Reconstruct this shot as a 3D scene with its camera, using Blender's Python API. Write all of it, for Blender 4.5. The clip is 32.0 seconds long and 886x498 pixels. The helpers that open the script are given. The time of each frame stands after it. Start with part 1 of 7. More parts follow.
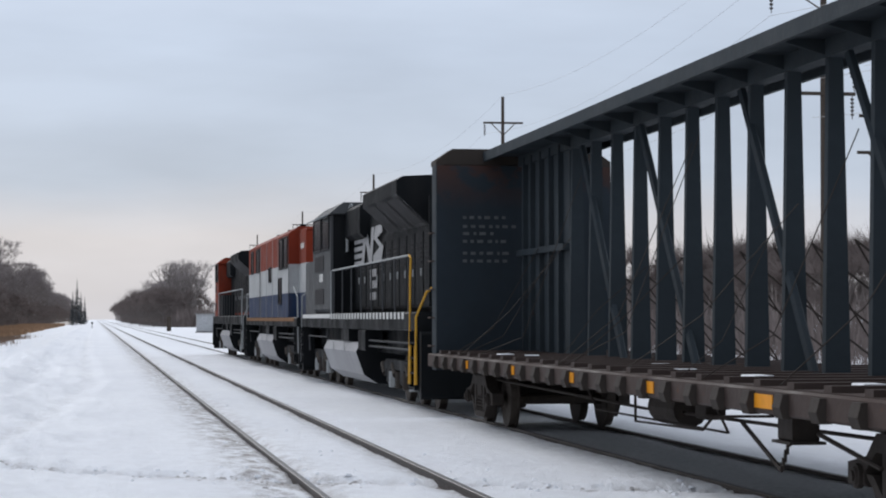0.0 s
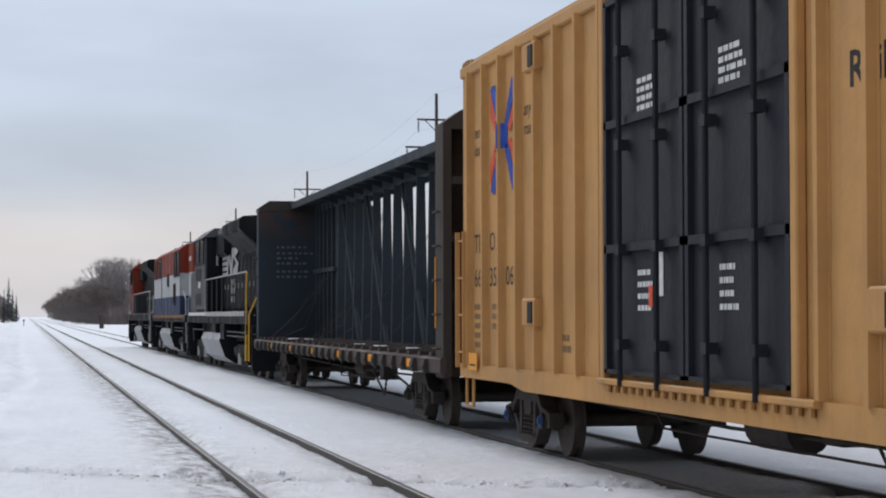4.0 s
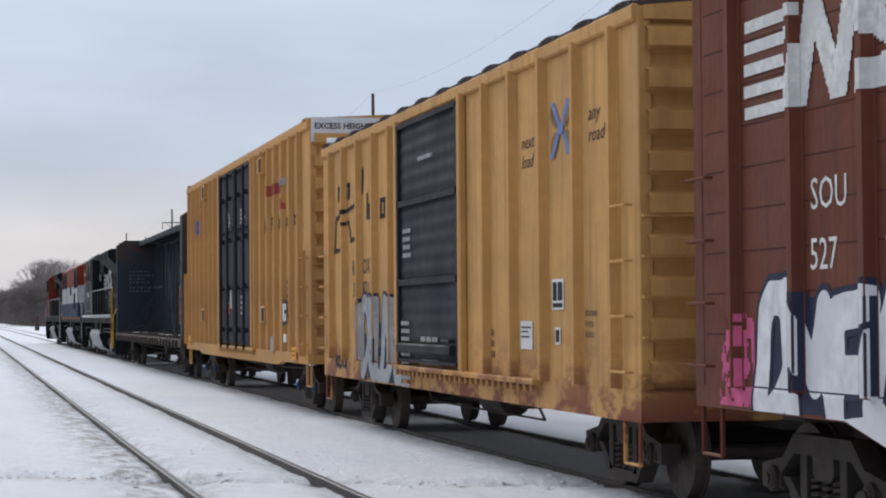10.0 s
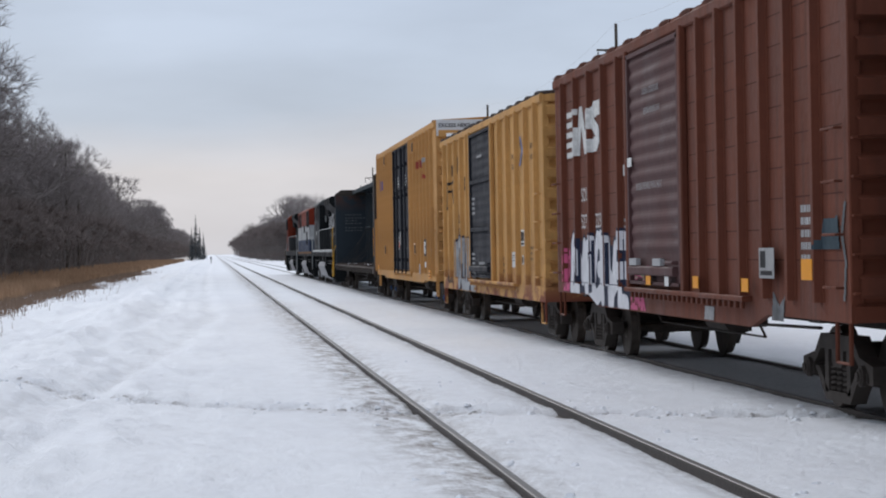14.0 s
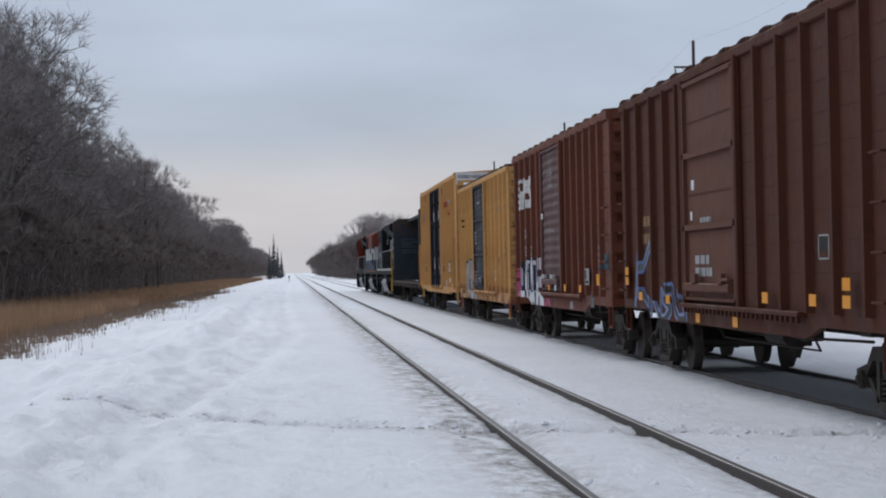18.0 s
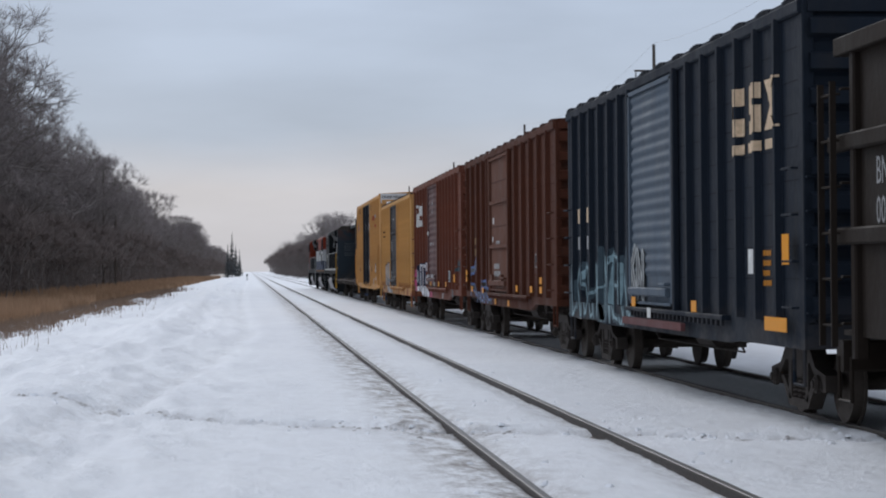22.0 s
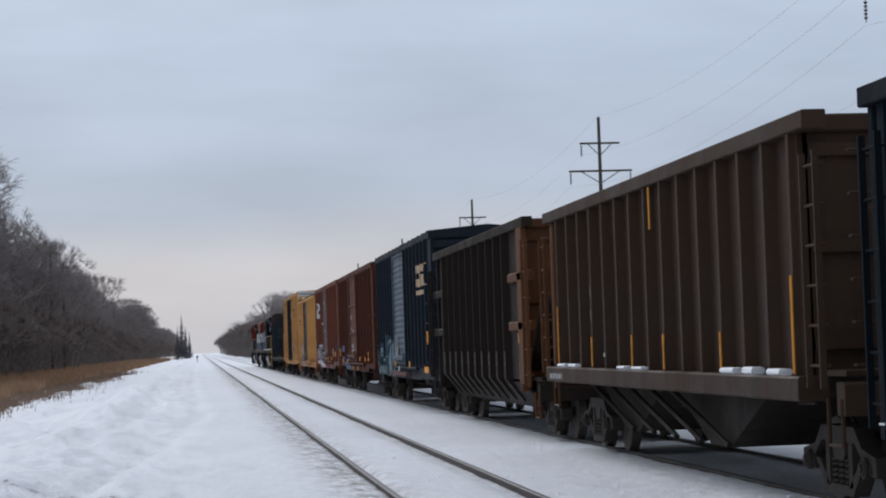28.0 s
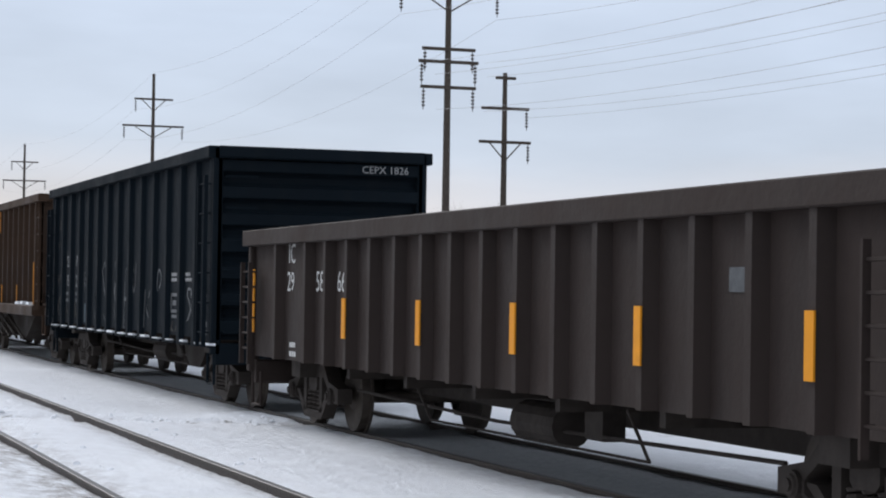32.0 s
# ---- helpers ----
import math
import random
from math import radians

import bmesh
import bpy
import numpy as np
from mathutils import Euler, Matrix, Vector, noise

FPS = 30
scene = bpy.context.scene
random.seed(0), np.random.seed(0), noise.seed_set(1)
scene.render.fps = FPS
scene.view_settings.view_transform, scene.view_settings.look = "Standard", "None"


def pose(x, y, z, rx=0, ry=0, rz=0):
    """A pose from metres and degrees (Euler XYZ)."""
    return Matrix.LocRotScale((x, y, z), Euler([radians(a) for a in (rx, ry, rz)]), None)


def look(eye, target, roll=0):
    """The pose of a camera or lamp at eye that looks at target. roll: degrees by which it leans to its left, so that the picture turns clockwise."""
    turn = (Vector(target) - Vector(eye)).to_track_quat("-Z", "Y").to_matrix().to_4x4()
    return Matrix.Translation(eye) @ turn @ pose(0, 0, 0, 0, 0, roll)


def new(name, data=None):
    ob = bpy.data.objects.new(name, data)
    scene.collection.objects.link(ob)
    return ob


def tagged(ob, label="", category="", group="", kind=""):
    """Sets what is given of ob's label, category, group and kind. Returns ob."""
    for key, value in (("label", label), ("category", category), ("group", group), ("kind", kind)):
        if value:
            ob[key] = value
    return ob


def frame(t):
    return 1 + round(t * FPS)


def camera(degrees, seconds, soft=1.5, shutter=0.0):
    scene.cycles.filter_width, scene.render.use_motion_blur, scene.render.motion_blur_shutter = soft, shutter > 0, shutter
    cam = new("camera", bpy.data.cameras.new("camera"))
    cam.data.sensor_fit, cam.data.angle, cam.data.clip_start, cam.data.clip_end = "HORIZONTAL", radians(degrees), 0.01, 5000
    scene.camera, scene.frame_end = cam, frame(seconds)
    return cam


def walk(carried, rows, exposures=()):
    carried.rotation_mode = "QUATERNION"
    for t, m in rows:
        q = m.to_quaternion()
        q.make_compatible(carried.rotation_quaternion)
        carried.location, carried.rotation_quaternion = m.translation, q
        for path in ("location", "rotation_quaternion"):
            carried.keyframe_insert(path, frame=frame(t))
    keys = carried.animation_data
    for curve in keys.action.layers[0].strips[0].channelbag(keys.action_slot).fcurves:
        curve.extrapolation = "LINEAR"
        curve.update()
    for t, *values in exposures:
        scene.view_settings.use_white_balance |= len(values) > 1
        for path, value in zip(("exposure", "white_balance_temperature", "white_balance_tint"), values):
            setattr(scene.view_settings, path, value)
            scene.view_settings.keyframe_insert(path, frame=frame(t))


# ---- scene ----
EYE_HEIGHT = 1.68
# seconds, turn to the right, tilt up, lean, way to the right, way along the track
PATH = [
    (0, 9.32, 1.88, 0.03, 0, 0),
    (0.5, 9.32, 2.04, -0.37, 0, 0),
    (1, 9.61, 1.98, 0.06, 0, 0),
    (1.5, 9.68, 1.97, -0.04, 0, 0),
    (2, 9.76, 1.98, 0.13, 0, 0),
    (2.5, 9.50, 1.85, 0.19, 0, 0),
    (3, 10.32, 1.78, -0.07, 0, 0),
    (3.5, 10.91, 1.80, 0.05, 0, 0),
    (5.5, 11.75, 1.79, -0.17, 0, 0),
    (6, 12.26, 2.05, -0.23, 0, 0),
    (6.5, 12.41, 2.13, -0.24, 0, 0),
    (7, 12.77, 2.14, -0.10, 0, 0),
    (7.5, 12.53, 1.85, -0.10, 0, 0),
    (8, 12.58, 1.68, 0.15, 0, 0),
    (8.5, 12.63, 1.54, 0.23, 0, 0),
    (9, 12.82, 1.41, 0.20, 0, 0),
    (9.5, 12.82, 1.45, 0.13, 0, 0),
    (10, 12.81, 1.78, 0.45, 0, 0),
    (10.5, 12.43, 1.62, 0.76, 0, 0),
    (11, 11.71, 1.40, 0.62, 0, 0),
    (11.5, 10.65, 1.42, 0.64, 0, 0),
    (12, 9.23, 1.80, 1.31, 0, 0),
    (12.5, 7.65, 1.98, 0.97, 0, 0),
    (13, 6.32, 0.65, 1.13, 0, 0),
    (13.5, 6.21, 0.42, 1.06, 0, 0),
    (14, 6.17, 0.02, 1.03, 0, 0),
    (14.5, 5.80, -0.09, 1.10, 0, 0),
    (16.5, 4.98, -0.01, 1.73, 0, 0),
    (17, 4.69, 0.16, 1.32, 0, 0),
    (17.5, 4.26, 0.31, 1.07, 0, 0),
    (18, 4.09, 0.55, 1.19, 0, 0),
    (18.5, 4.52, 0.48, 1.04, 0, 0),
    (19, 4.78, 0.47, 1.02, 0, 0),
    (19.5, 5.04, 0.69, 0.84, 0, 0),
    (20, 4.77, 1.03, 0.99, 0, 0),
    (20.5, 4.33, 1.07, 0.52, 0, 0),
    (21, 4.46, 0.89, 0.43, 0, 0),
    (21.5, 5.04, 0.67, 0.39, 0, 0),
    (22, 5.21, 0.55, 0.48, 0, 0),
    (22.5, 5.78, 0.65, 0.20, 0, 0),
    (23, 6.06, 0.67, -0.41, 0, 0),
    (23.5, 5.25, 1.02, 1.16, 0, 0),
    (24, 5.79, -0.16, 1.18, 0, 0),
    (24.5, 6.18, 0.57, 1.11, 0, 0),
    (25, 7.23, 1.18, 0.37, 0, 0),
    (25.5, 6.44, -0.38, 2.29, 0, 0),
    (26, 7.21, 0.26, 1.31, 0, 0),
    (26.5, 7.32, 1.27, 1.19, 0, 0),
    (28.5, 6.49, 2.62, 2.00, 0, 0),
    (29, 6.88, 2.41, 2.35, 0, 0),
    (29.5, 8.53, 1.24, 2.70, 0, 0),
    (30, 11.42, 1.82, 0.35, 0, 0),
    (30.5, 11.84, 1.31, -0.55, 0, 0),
    (31, 12.00, 0.82, -0.24, -0.17, -1.97),
    (31.5, 14.60, 0.82, -0.35, -0.50, -4.90),
    (32, 18.67, 1.20, -0.90, -0.87, -6.37),
]
cam = camera(23.62, 32.0, 2.0)


def eye_pose(turn, tilt, lean, aside, along):
    return pose(aside, along, EYE_HEIGHT, 0, 0, -turn) @ pose(0, 0, 0, 90 + tilt) @ pose(0, 0, 0, 0, 0, -lean)


# the clip's camera brightens and darkens its picture on the way
LIGHTNESS = [(0, 0.05, 6400, 10), (6, 0.05, 6400, 10), (11, 0.08, 6350, 10), (12.5, 0.08, 6350, 10), (14, 0.02, 6320, 10), (17, -0.17, 6250, 10), (22, -0.14, 6250, 10), (27, -0.14, 6250, 10), (30, -0.11, 6300, 10), (31, 0.14, 6350, 10), (32, 0.24, 6400, 10)]
walk(cam, [(t, eye_pose(*row)) for t, *row in PATH], LIGHTNESS)

# ---- world and light: overcast winter afternoon, sun low behind the clouds ----
scene.view_settings.exposure = 0.0
world = bpy.data.worlds.new("overcast_sky")
scene.world = world
world.use_nodes = True
wn, wl = world.node_tree.nodes, world.node_tree.links
wn.clear()
w_out = wn.new("ShaderNodeOutputWorld")
w_bg = wn.new("ShaderNodeBackground")
w_sky = wn.new("ShaderNodeTexSky")
w_sky.sky_type, w_sky.sun_disc = "NISHITA", False
w_sky.sun_elevation, w_sky.sun_rotation = radians(33), radians(-20)
w_bg.inputs[1].default_value = 0.1
w_bg2 = wn.new("ShaderNodeBackground")
w_mix = wn.new("ShaderNodeMixShader")
w_mix.inputs[0].default_value = 0.93
w_co = wn.new("ShaderNodeTexCoord")
w_sep = wn.new("ShaderNodeSeparateXYZ")
w_ramp = wn.new("ShaderNodeValToRGB")
w_noise = wn.new("ShaderNodeTexNoise")
w_map = wn.new("ShaderNodeMapping")
w_map.inputs["Scale"].default_value = (1.5, 1.5, 6.0)
w_noise.inputs["Scale"].default_value, w_noise.inputs["Detail"].default_value = 2.5, 4.0
w_add = wn.new("ShaderNodeMath")
w_add.operation = "MULTIPLY_ADD"
w_add.inputs[1].default_value = 0.05
wl.new(w_co.outputs["Generated"], w_sep.inputs[0])
wl.new(w_co.outputs["Generated"], w_map.inputs[0])
wl.new(w_map.outputs[0], w_noise.inputs["Vector"])
wl.new(w_noise.outputs["Fac"], w_add.inputs[0])
wl.new(w_sep.outputs["Z"], w_add.inputs[2])
wl.new(w_add.outputs[0], w_ramp.inputs[0])
stops = [(0.0, (0.50, 0.56, 0.66)), (0.032, (0.59, 0.59, 0.63)), (0.058, (0.62, 0.60, 0.62)), (0.095, (0.49, 0.55, 0.65)),
         (0.15, (0.52, 0.59, 0.71)), (0.30, (0.65, 0.71, 0.81)), (1.0, (0.79, 0.83, 0.92))]
while len(w_ramp.color_ramp.elements) < len(stops):
    w_ramp.color_ramp.elements.new(0.5)
for e, (p, c) in zip(w_ramp.color_ramp.elements, stops):
    e.position, e.color = p, (*c, 1)
# soft uneven cloud layer
w_noise2 = wn.new("ShaderNodeTexNoise")
w_map2 = wn.new("ShaderNodeMapping")
w_map2.inputs["Scale"].default_value = (2.2, 2.2, 9.0)
w_noise2.inputs["Scale"].default_value, w_noise2.inputs["Detail"].default_value = 3.0, 6.0
w_rng = wn.new("ShaderNodeMapRange")
w_rng.inputs[1].default_value, w_rng.inputs[2].default_value, w_rng.inputs[3].default_value, w_rng.inputs[4].default_value = 0.3, 0.7, 0.92, 1.10
w_mul = wn.new("ShaderNodeVectorMath")
w_mul.operation = "SCALE"
wl.new(w_co.outputs["Generated"], w_map2.inputs[0])
wl.new(w_map2.outputs[0], w_noise2.inputs["Vector"])
wl.new(w_noise2.outputs["Fac"], w_rng.inputs[0])
wl.new(w_ramp.outputs[0], w_mul.inputs[0])
wl.new(w_rng.outputs[0], w_mul.inputs["Scale"])
wl.new(w_mul.outputs[0], w_bg2.inputs[0])
wl.new(w_sky.outputs[0], w_bg.inputs[0])
wl.new(w_bg.outputs[0], w_mix.inputs[1])
wl.new(w_bg2.outputs[0], w_mix.inputs[2])
wl.new(w_mix.outputs[0], w_out.inputs[0])

sun = new("sun", bpy.data.lights.new("sun", "SUN"))
sun.data.energy, sun.data.angle, sun.data.color = 1.25, radians(28), (1.0, 0.96, 0.92)
sun.matrix_world = look((-22, 60, 42), (0, 0, 0))


# ---- materials ----
def nodes_of(name):
    m = bpy.data.materials.new(name)
    m.use_nodes = True
    return m, m.node_tree.nodes, m.node_tree.links, m.node_tree.nodes["Principled BSDF"]


def rgb_mix(nt, ln, fac, a, b):
    x = nt.new("ShaderNodeMix")
    x.data_type = "RGBA"
    for sock, v in ((x.inputs[0], fac), (x.inputs[6], a), (x.inputs[7], b)):
        if isinstance(v, bpy.types.NodeSocket):
            ln.new(v, sock)
        elif isinstance(v, (int, float)):
            sock.default_value = v
        else:
            sock.default_value = (*v, 1)
    return x.outputs[2]


def noise_of(nt, ln, scale, detail=4.0, stretch=(1, 1, 1), low=0.35, high=0.65, rough=0.6):
    co, mp, n, r = nt.new("ShaderNodeTexCoord"), nt.new("ShaderNodeMapping"), nt.new("ShaderNodeTexNoise"), nt.new("ShaderNodeMapRange")
    mp.inputs["Scale"].default_value = stretch
    n.inputs["Scale"].default_value, n.inputs["Detail"].default_value, n.inputs["Roughness"].default_value = scale, detail, rough
    r.inputs[1].default_value, r.inputs[2].default_value = low, high
    ln.new(co.outputs["Object"], mp.inputs[0])
    ln.new(mp.outputs[0], n.inputs["Vector"])
    ln.new(n.outputs["Fac"], r.inputs[0])
    return r.outputs[0]


def bumped(nt, ln, bs, height, strength, dist):
    b = nt.new("ShaderNodeBump")
    b.inputs["Strength"].default_value, b.inputs["Distance"].default_value = strength, dist
    ln.new(height, b.inputs["Height"])
    ln.new(b.outputs[0], bs.inputs["Normal"])


def paint(name, color, dirt=(0.06, 0.045, 0.035), rust=0.3, soot=0.4, rough=0.62, rustcol=(0.13, 0.05, 0.025), patch=None, spec=0.12):
    """Weathered railway paint: faded blotches, vertical run-off streaks, rust spots."""
    m, nt, ln, bs = nodes_of(name)
    fade = noise_of(nt, ln, 0.7, 5)
    c = rgb_mix(nt, ln, fade, [v * 0.86 for v in color], [min(v * 1.12, 1) for v in color])
    streak = noise_of(nt, ln, 3.0, 6, (1, 2.2, 0.16), 0.48, 0.80)
    k = nt.new("ShaderNodeMath")
    k.operation = "MULTIPLY"
    k.inputs[1].default_value = soot
    ln.new(streak, k.inputs[0])
    c = rgb_mix(nt, ln, k.outputs[0], c, dirt)
    mottle = noise_of(nt, ln, 2.1, 9, (1, 0.6, 1.3), 0.40, 0.66, 0.72)
    k3 = nt.new("ShaderNodeMath")
    k3.operation = "MULTIPLY"
    k3.inputs[1].default_value = 0.30 * soot + 0.10
    ln.new(mottle, k3.inputs[0])
    c = rgb_mix(nt, ln, k3.outputs[0], c, [0.55 * v for v in color])
    spots = noise_of(nt, ln, 5.0, 8, (1, 1, 0.7), 0.76 - 0.25 * rust, 0.84 - 0.2 * rust, 0.7)
    k2 = nt.new("ShaderNodeMath")
    k2.operation = "MULTIPLY"
    k2.inputs[1].default_value = min(1.0, 0.35 + rust)
    ln.new(spots, k2.inputs[0])
    c = rgb_mix(nt, ln, k2.outputs[0], c, rustcol)
    if patch:      # worn band along the sill: height range, colour
        z0, z1, pc = patch
        co, sp = nt.new("ShaderNodeTexCoord"), nt.new("ShaderNodeSeparateXYZ")
        ln.new(co.outputs["Object"], sp.inputs[0])
        a, b = nt.new("ShaderNodeMapRange"), nt.new("ShaderNodeMath")
        a.inputs[1].default_value, a.inputs[2].default_value = z1, z0
        ln.new(sp.outputs["Z"], a.inputs[0])
        b.operation = "MULTIPLY"
        ln.new(a.outputs[0], b.inputs[0])
        ln.new(noise_of(nt, ln, 1.3, 7, (1, 0.8, 1.6), 0.46, 0.54, 0.65), b.inputs[1])
        c = rgb_mix(nt, ln, b.outputs[0], c, pc)
    ln.new(c, bs.inputs["Base Color"])
    bs.inputs["Specular IOR Level"].default_value = spec
    r = nt.new("ShaderNodeMapRange")
    r.inputs[3].default_value, r.inputs[4].default_value = rough - 0.1, min(rough + 0.25, 1)
    ln.new(fade, r.inputs[0])
    ln.new(r.outputs[0], bs.inputs["Roughness"])
    bumped(nt, ln, bs, noise_of(nt, ln, 9.0, 4), 0.12, 0.02)
    return m


def plain(name, color, rough=0.7, metal=0.0, scale=6.0, vary=0.25, bump=0.2, dist=0.02):
    m, nt, ln, bs = nodes_of(name)
    bs.inputs["Specular IOR Level"].default_value = 0.08
    n = noise_of(nt, ln, scale, 6)
    big = noise_of(nt, ln, scale * 0.13, 3)
    c = rgb_mix(nt, ln, n, [v * (1 - vary) for v in color], [min(1, v * (1 + vary)) for v in color])
    c = rgb_mix(nt, ln, big, c, [v * (1 - 0.5 * vary) for v in color])
    ln.new(c, bs.inputs["Base Color"])
    bs.inputs["Roughness"].default_value, bs.inputs["Metallic"].default_value = rough, metal
    if bump:
        bumped(nt, ln, bs, n, bump, dist)
    return m


YELLOW = paint("yellow_car_paint", (0.465, 0.250, 0.090), rust=0.12, soot=0.30, dirt=(0.20, 0.10, 0.04))
YELLOW_OLD = paint("faded_yellow_car_paint", (0.52, 0.285, 0.098), rust=0.42, soot=0.7, dirt=(0.19, 0.10, 0.045), patch=(0.75, 1.55, (0.17, 0.055, 0.035)))
BROWN = paint("oxide_brown_paint", (0.136, 0.044, 0.026), rust=0.4, soot=0.75, dirt=(0.052, 0.026, 0.02), rustcol=(0.09, 0.045, 0.03))
BROWN_DOOR = paint("purple_brown_door_paint", (0.095, 0.050, 0.049), rust=0.25, soot=0.4)
BROWN_E = paint("dull_brown_paint", (0.078, 0.028, 0.0170), spec=0.06, rust=0.45, soot=0.7, dirt=(0.045, 0.026, 0.02))
BROWN_E_DOOR = paint("light_brown_door_paint", (0.120, 0.054, 0.037), spec=0.06, rust=0.4, soot=0.4)
BLUE = paint("dark_blue_paint", (0.014, 0.0195, 0.029), spec=0.08, rust=0.35, soot=0.6, dirt=(0.032, 0.030, 0.030), rustcol=(0.05, 0.03, 0.025), patch=(0.5, 1.5, (0.05, 0.047, 0.048)))
BLUE_DOOR = paint("grey_blue_door_paint", (0.085, 0.11, 0.14), rust=0.3, soot=0.4)
NAVY = paint("blue_black_paint", (0.0072, 0.0112, 0.0152), spec=0.035, rust=0.1, soot=0.4, dirt=(0.016, 0.017, 0.018), rustcol=(0.03, 0.02, 0.015))
HOPPER = paint("black_brown_hopper_paint", (0.023, 0.0175, 0.014), spec=0.06, rust=0.3, soot=0.4, dirt=(0.034, 0.027, 0.022), rustcol=(0.05, 0.025, 0.015))
RUSTY = paint("rusty_orange_brown_paint", (0.100, 0.042, 0.017), rust=0.6, soot=0.6, dirt=(0.03, 0.02, 0.014), rustcol=(0.19, 0.075, 0.022))
RUSTY_DARK = paint("dark_rusty_brown_paint", (0.048, 0.029, 0.019), rust=0.55, soot=0.85, dirt=(0.020, 0.016, 0.014), rustcol=(0.12, 0.05, 0.018))
BULK_RUST = paint("blue_black_paint_rusting_at_the_top", (0.027, 0.036, 0.045), rust=0.4, soot=0.3, dirt=(0.026, 0.026, 0.027), rustcol=(0.06, 0.03, 0.02), patch=(4.6, 3.5, (0.075, 0.032, 0.02)))
LOCO_GREY = paint("dull_grey_black_cab_paint", (0.075, 0.078, 0.081), rust=0.05, soot=0.3, dirt=(0.06, 0.058, 0.055))
GREY_GON = paint("grey_brown_gondola_paint", (0.0361, 0.0267, 0.0232), rust=0.35, soot=0.4, dirt=(0.018, 0.015, 0.014), rustcol=(0.06, 0.035, 0.025))
BLACK_DOOR = paint("black_door_paint", (0.021, 0.022, 0.028), rust=0.2, soot=0.3, dirt=(0.03, 0.03, 0.032), rustcol=(0.05, 0.03, 0.02))
BLUE_BLACK = paint("blue_black_beam_paint", (0.034, 0.043, 0.050), spec=0.08, rust=0.45, soot=0.4, dirt=(0.040, 0.038, 0.036), rustcol=(0.06, 0.03, 0.02))
DECK = paint("rusty_brown_deck_steel", (0.060, 0.044, 0.039), rust=0.5, soot=0.3)
LOCO_BLACK = paint("black_locomotive_paint", (0.011, 0.0122, 0.0135), spec=0.05, rust=0.05, soot=0.25, rough=0.5, dirt=(0.04, 0.038, 0.036))
ORANGE = paint("orange_red_locomotive_paint", (0.19, 0.030, 0.014), rust=0.1, soot=0.5)
WHITE = paint("white_locomotive_paint", (0.40, 0.41, 0.41), rust=0.15, soot=0.45)
LOCO_BLUE = paint("blue_locomotive_paint", (0.022, 0.038, 0.082), rust=0.1, soot=0.45)
# base colour lightened by the snow's reflection on the tank sides
TANK_SNOWLIT = paint("grey_tank_paint_with_snow_light", (0.34, 0.34, 0.35), rust=0.1, soot=0.3)
STEEL = plain("dirty_running_gear_steel", (0.050, 0.042, 0.037), 0.7, 0.1)
WHEEL = plain("worn_wheel_steel", (0.072, 0.060, 0.051), 0.6, 0.2)
BLUE_CAP = plain("blue_bearing_paint", (0.03, 0.07, 0.16), 0.5)
WHITE_PAINT = plain("white_stencil_paint", (0.62, 0.62, 0.60), 0.7, scale=14, bump=0)
FAINT_PAINT = plain("faint_grey_stencil_paint", (0.11, 0.115, 0.12), 0.7, scale=14, bump=0)
GREY_PAINT = plain("grey_stencil_paint", (0.33, 0.33, 0.33), 0.7, scale=14, bump=0)
BLACK_PAINT = plain("black_stencil_paint", (0.025, 0.024, 0.026), 0.6, scale=14, bump=0)
BROWN_PAINT = plain("dull_brown_stencil_paint", (0.22, 0.14, 0.07), 0.7, scale=14, bump=0)
CREAM_PAINT = plain("cream_stencil_paint", (0.62, 0.47, 0.32), 0.7, scale=14, bump=0)
RED_PAINT = plain("red_logo_paint", (0.30, 0.055, 0.045), 0.6, bump=0)
LOGO_RED = plain("orange_red_logo_paint", (0.62, 0.10, 0.045), 0.6, bump=0)
LOGO_BLUE = plain("blue_logo_paint", (0.035, 0.085, 0.36), 0.6, bump=0)
FADED_BLUE = plain("faded_blue_logo_paint", (0.16, 0.22, 0.40), 0.6, bump=0)
DIM_REFLECT = plain("dirty_orange_reflector", (0.50, 0.20, 0.02), 0.5, bump=0, vary=0.3)
REFLECT = plain("yellow_reflector", (0.72, 0.29, 0.02), 0.35, bump=0, vary=0.08)
RAIL_YELLOW = plain("yellow_handrail_paint", (0.55, 0.30, 0.04), 0.5, vary=0.15)
RUST_EDGE = plain("rusty_orange_walkway_edge", (0.20, 0.105, 0.05), 0.7)
HAND_DARK = plain("dark_handrail_paint", (0.07, 0.072, 0.075), 0.6, vary=0.15)
HAND_GREY = plain("grey_handrail_paint", (0.30, 0.31, 0.31), 0.5, vary=0.15)
RAIL_STEEL = plain("brown_rail_steel", (0.058, 0.047, 0.040), 0.5, 0.4, 20)
RAIL_HEAD = plain("worn_rail_head_steel", (0.13, 0.125, 0.12), 0.42, 0.6, 30)
WOOD = plain("weathered_pole_wood", (0.075, 0.062, 0.052), 0.9, 0, 8)
CERAMIC = plain("insulator_ceramic", (0.08, 0.07, 0.065), 0.35, bump=0)
WIRE = plain("wire_metal", (0.36, 0.36, 0.37), 0.6, 0.5, bump=0)
BARK = plain("grey_brown_bark", (0.18, 0.16, 0.15), 0.95, 0, 9)
TWIG = plain("bare_twig_bark", (0.235, 0.208, 0.203), 0.95, 0, 1.5, 0.35, 0)
TWIG_FAR = plain("red_brown_scrub_twigs", (0.20, 0.168, 0.157), 0.95, 0, 0.7, 0.35, 0)
CONIFER = plain("dark_conifer_needles", (0.11, 0.118, 0.122), 0.9, 0, 2)
STRAW = plain("dead_grass_straw", (0.36, 0.235, 0.15), 0.9, 0, 0.5, 0.35, 0)
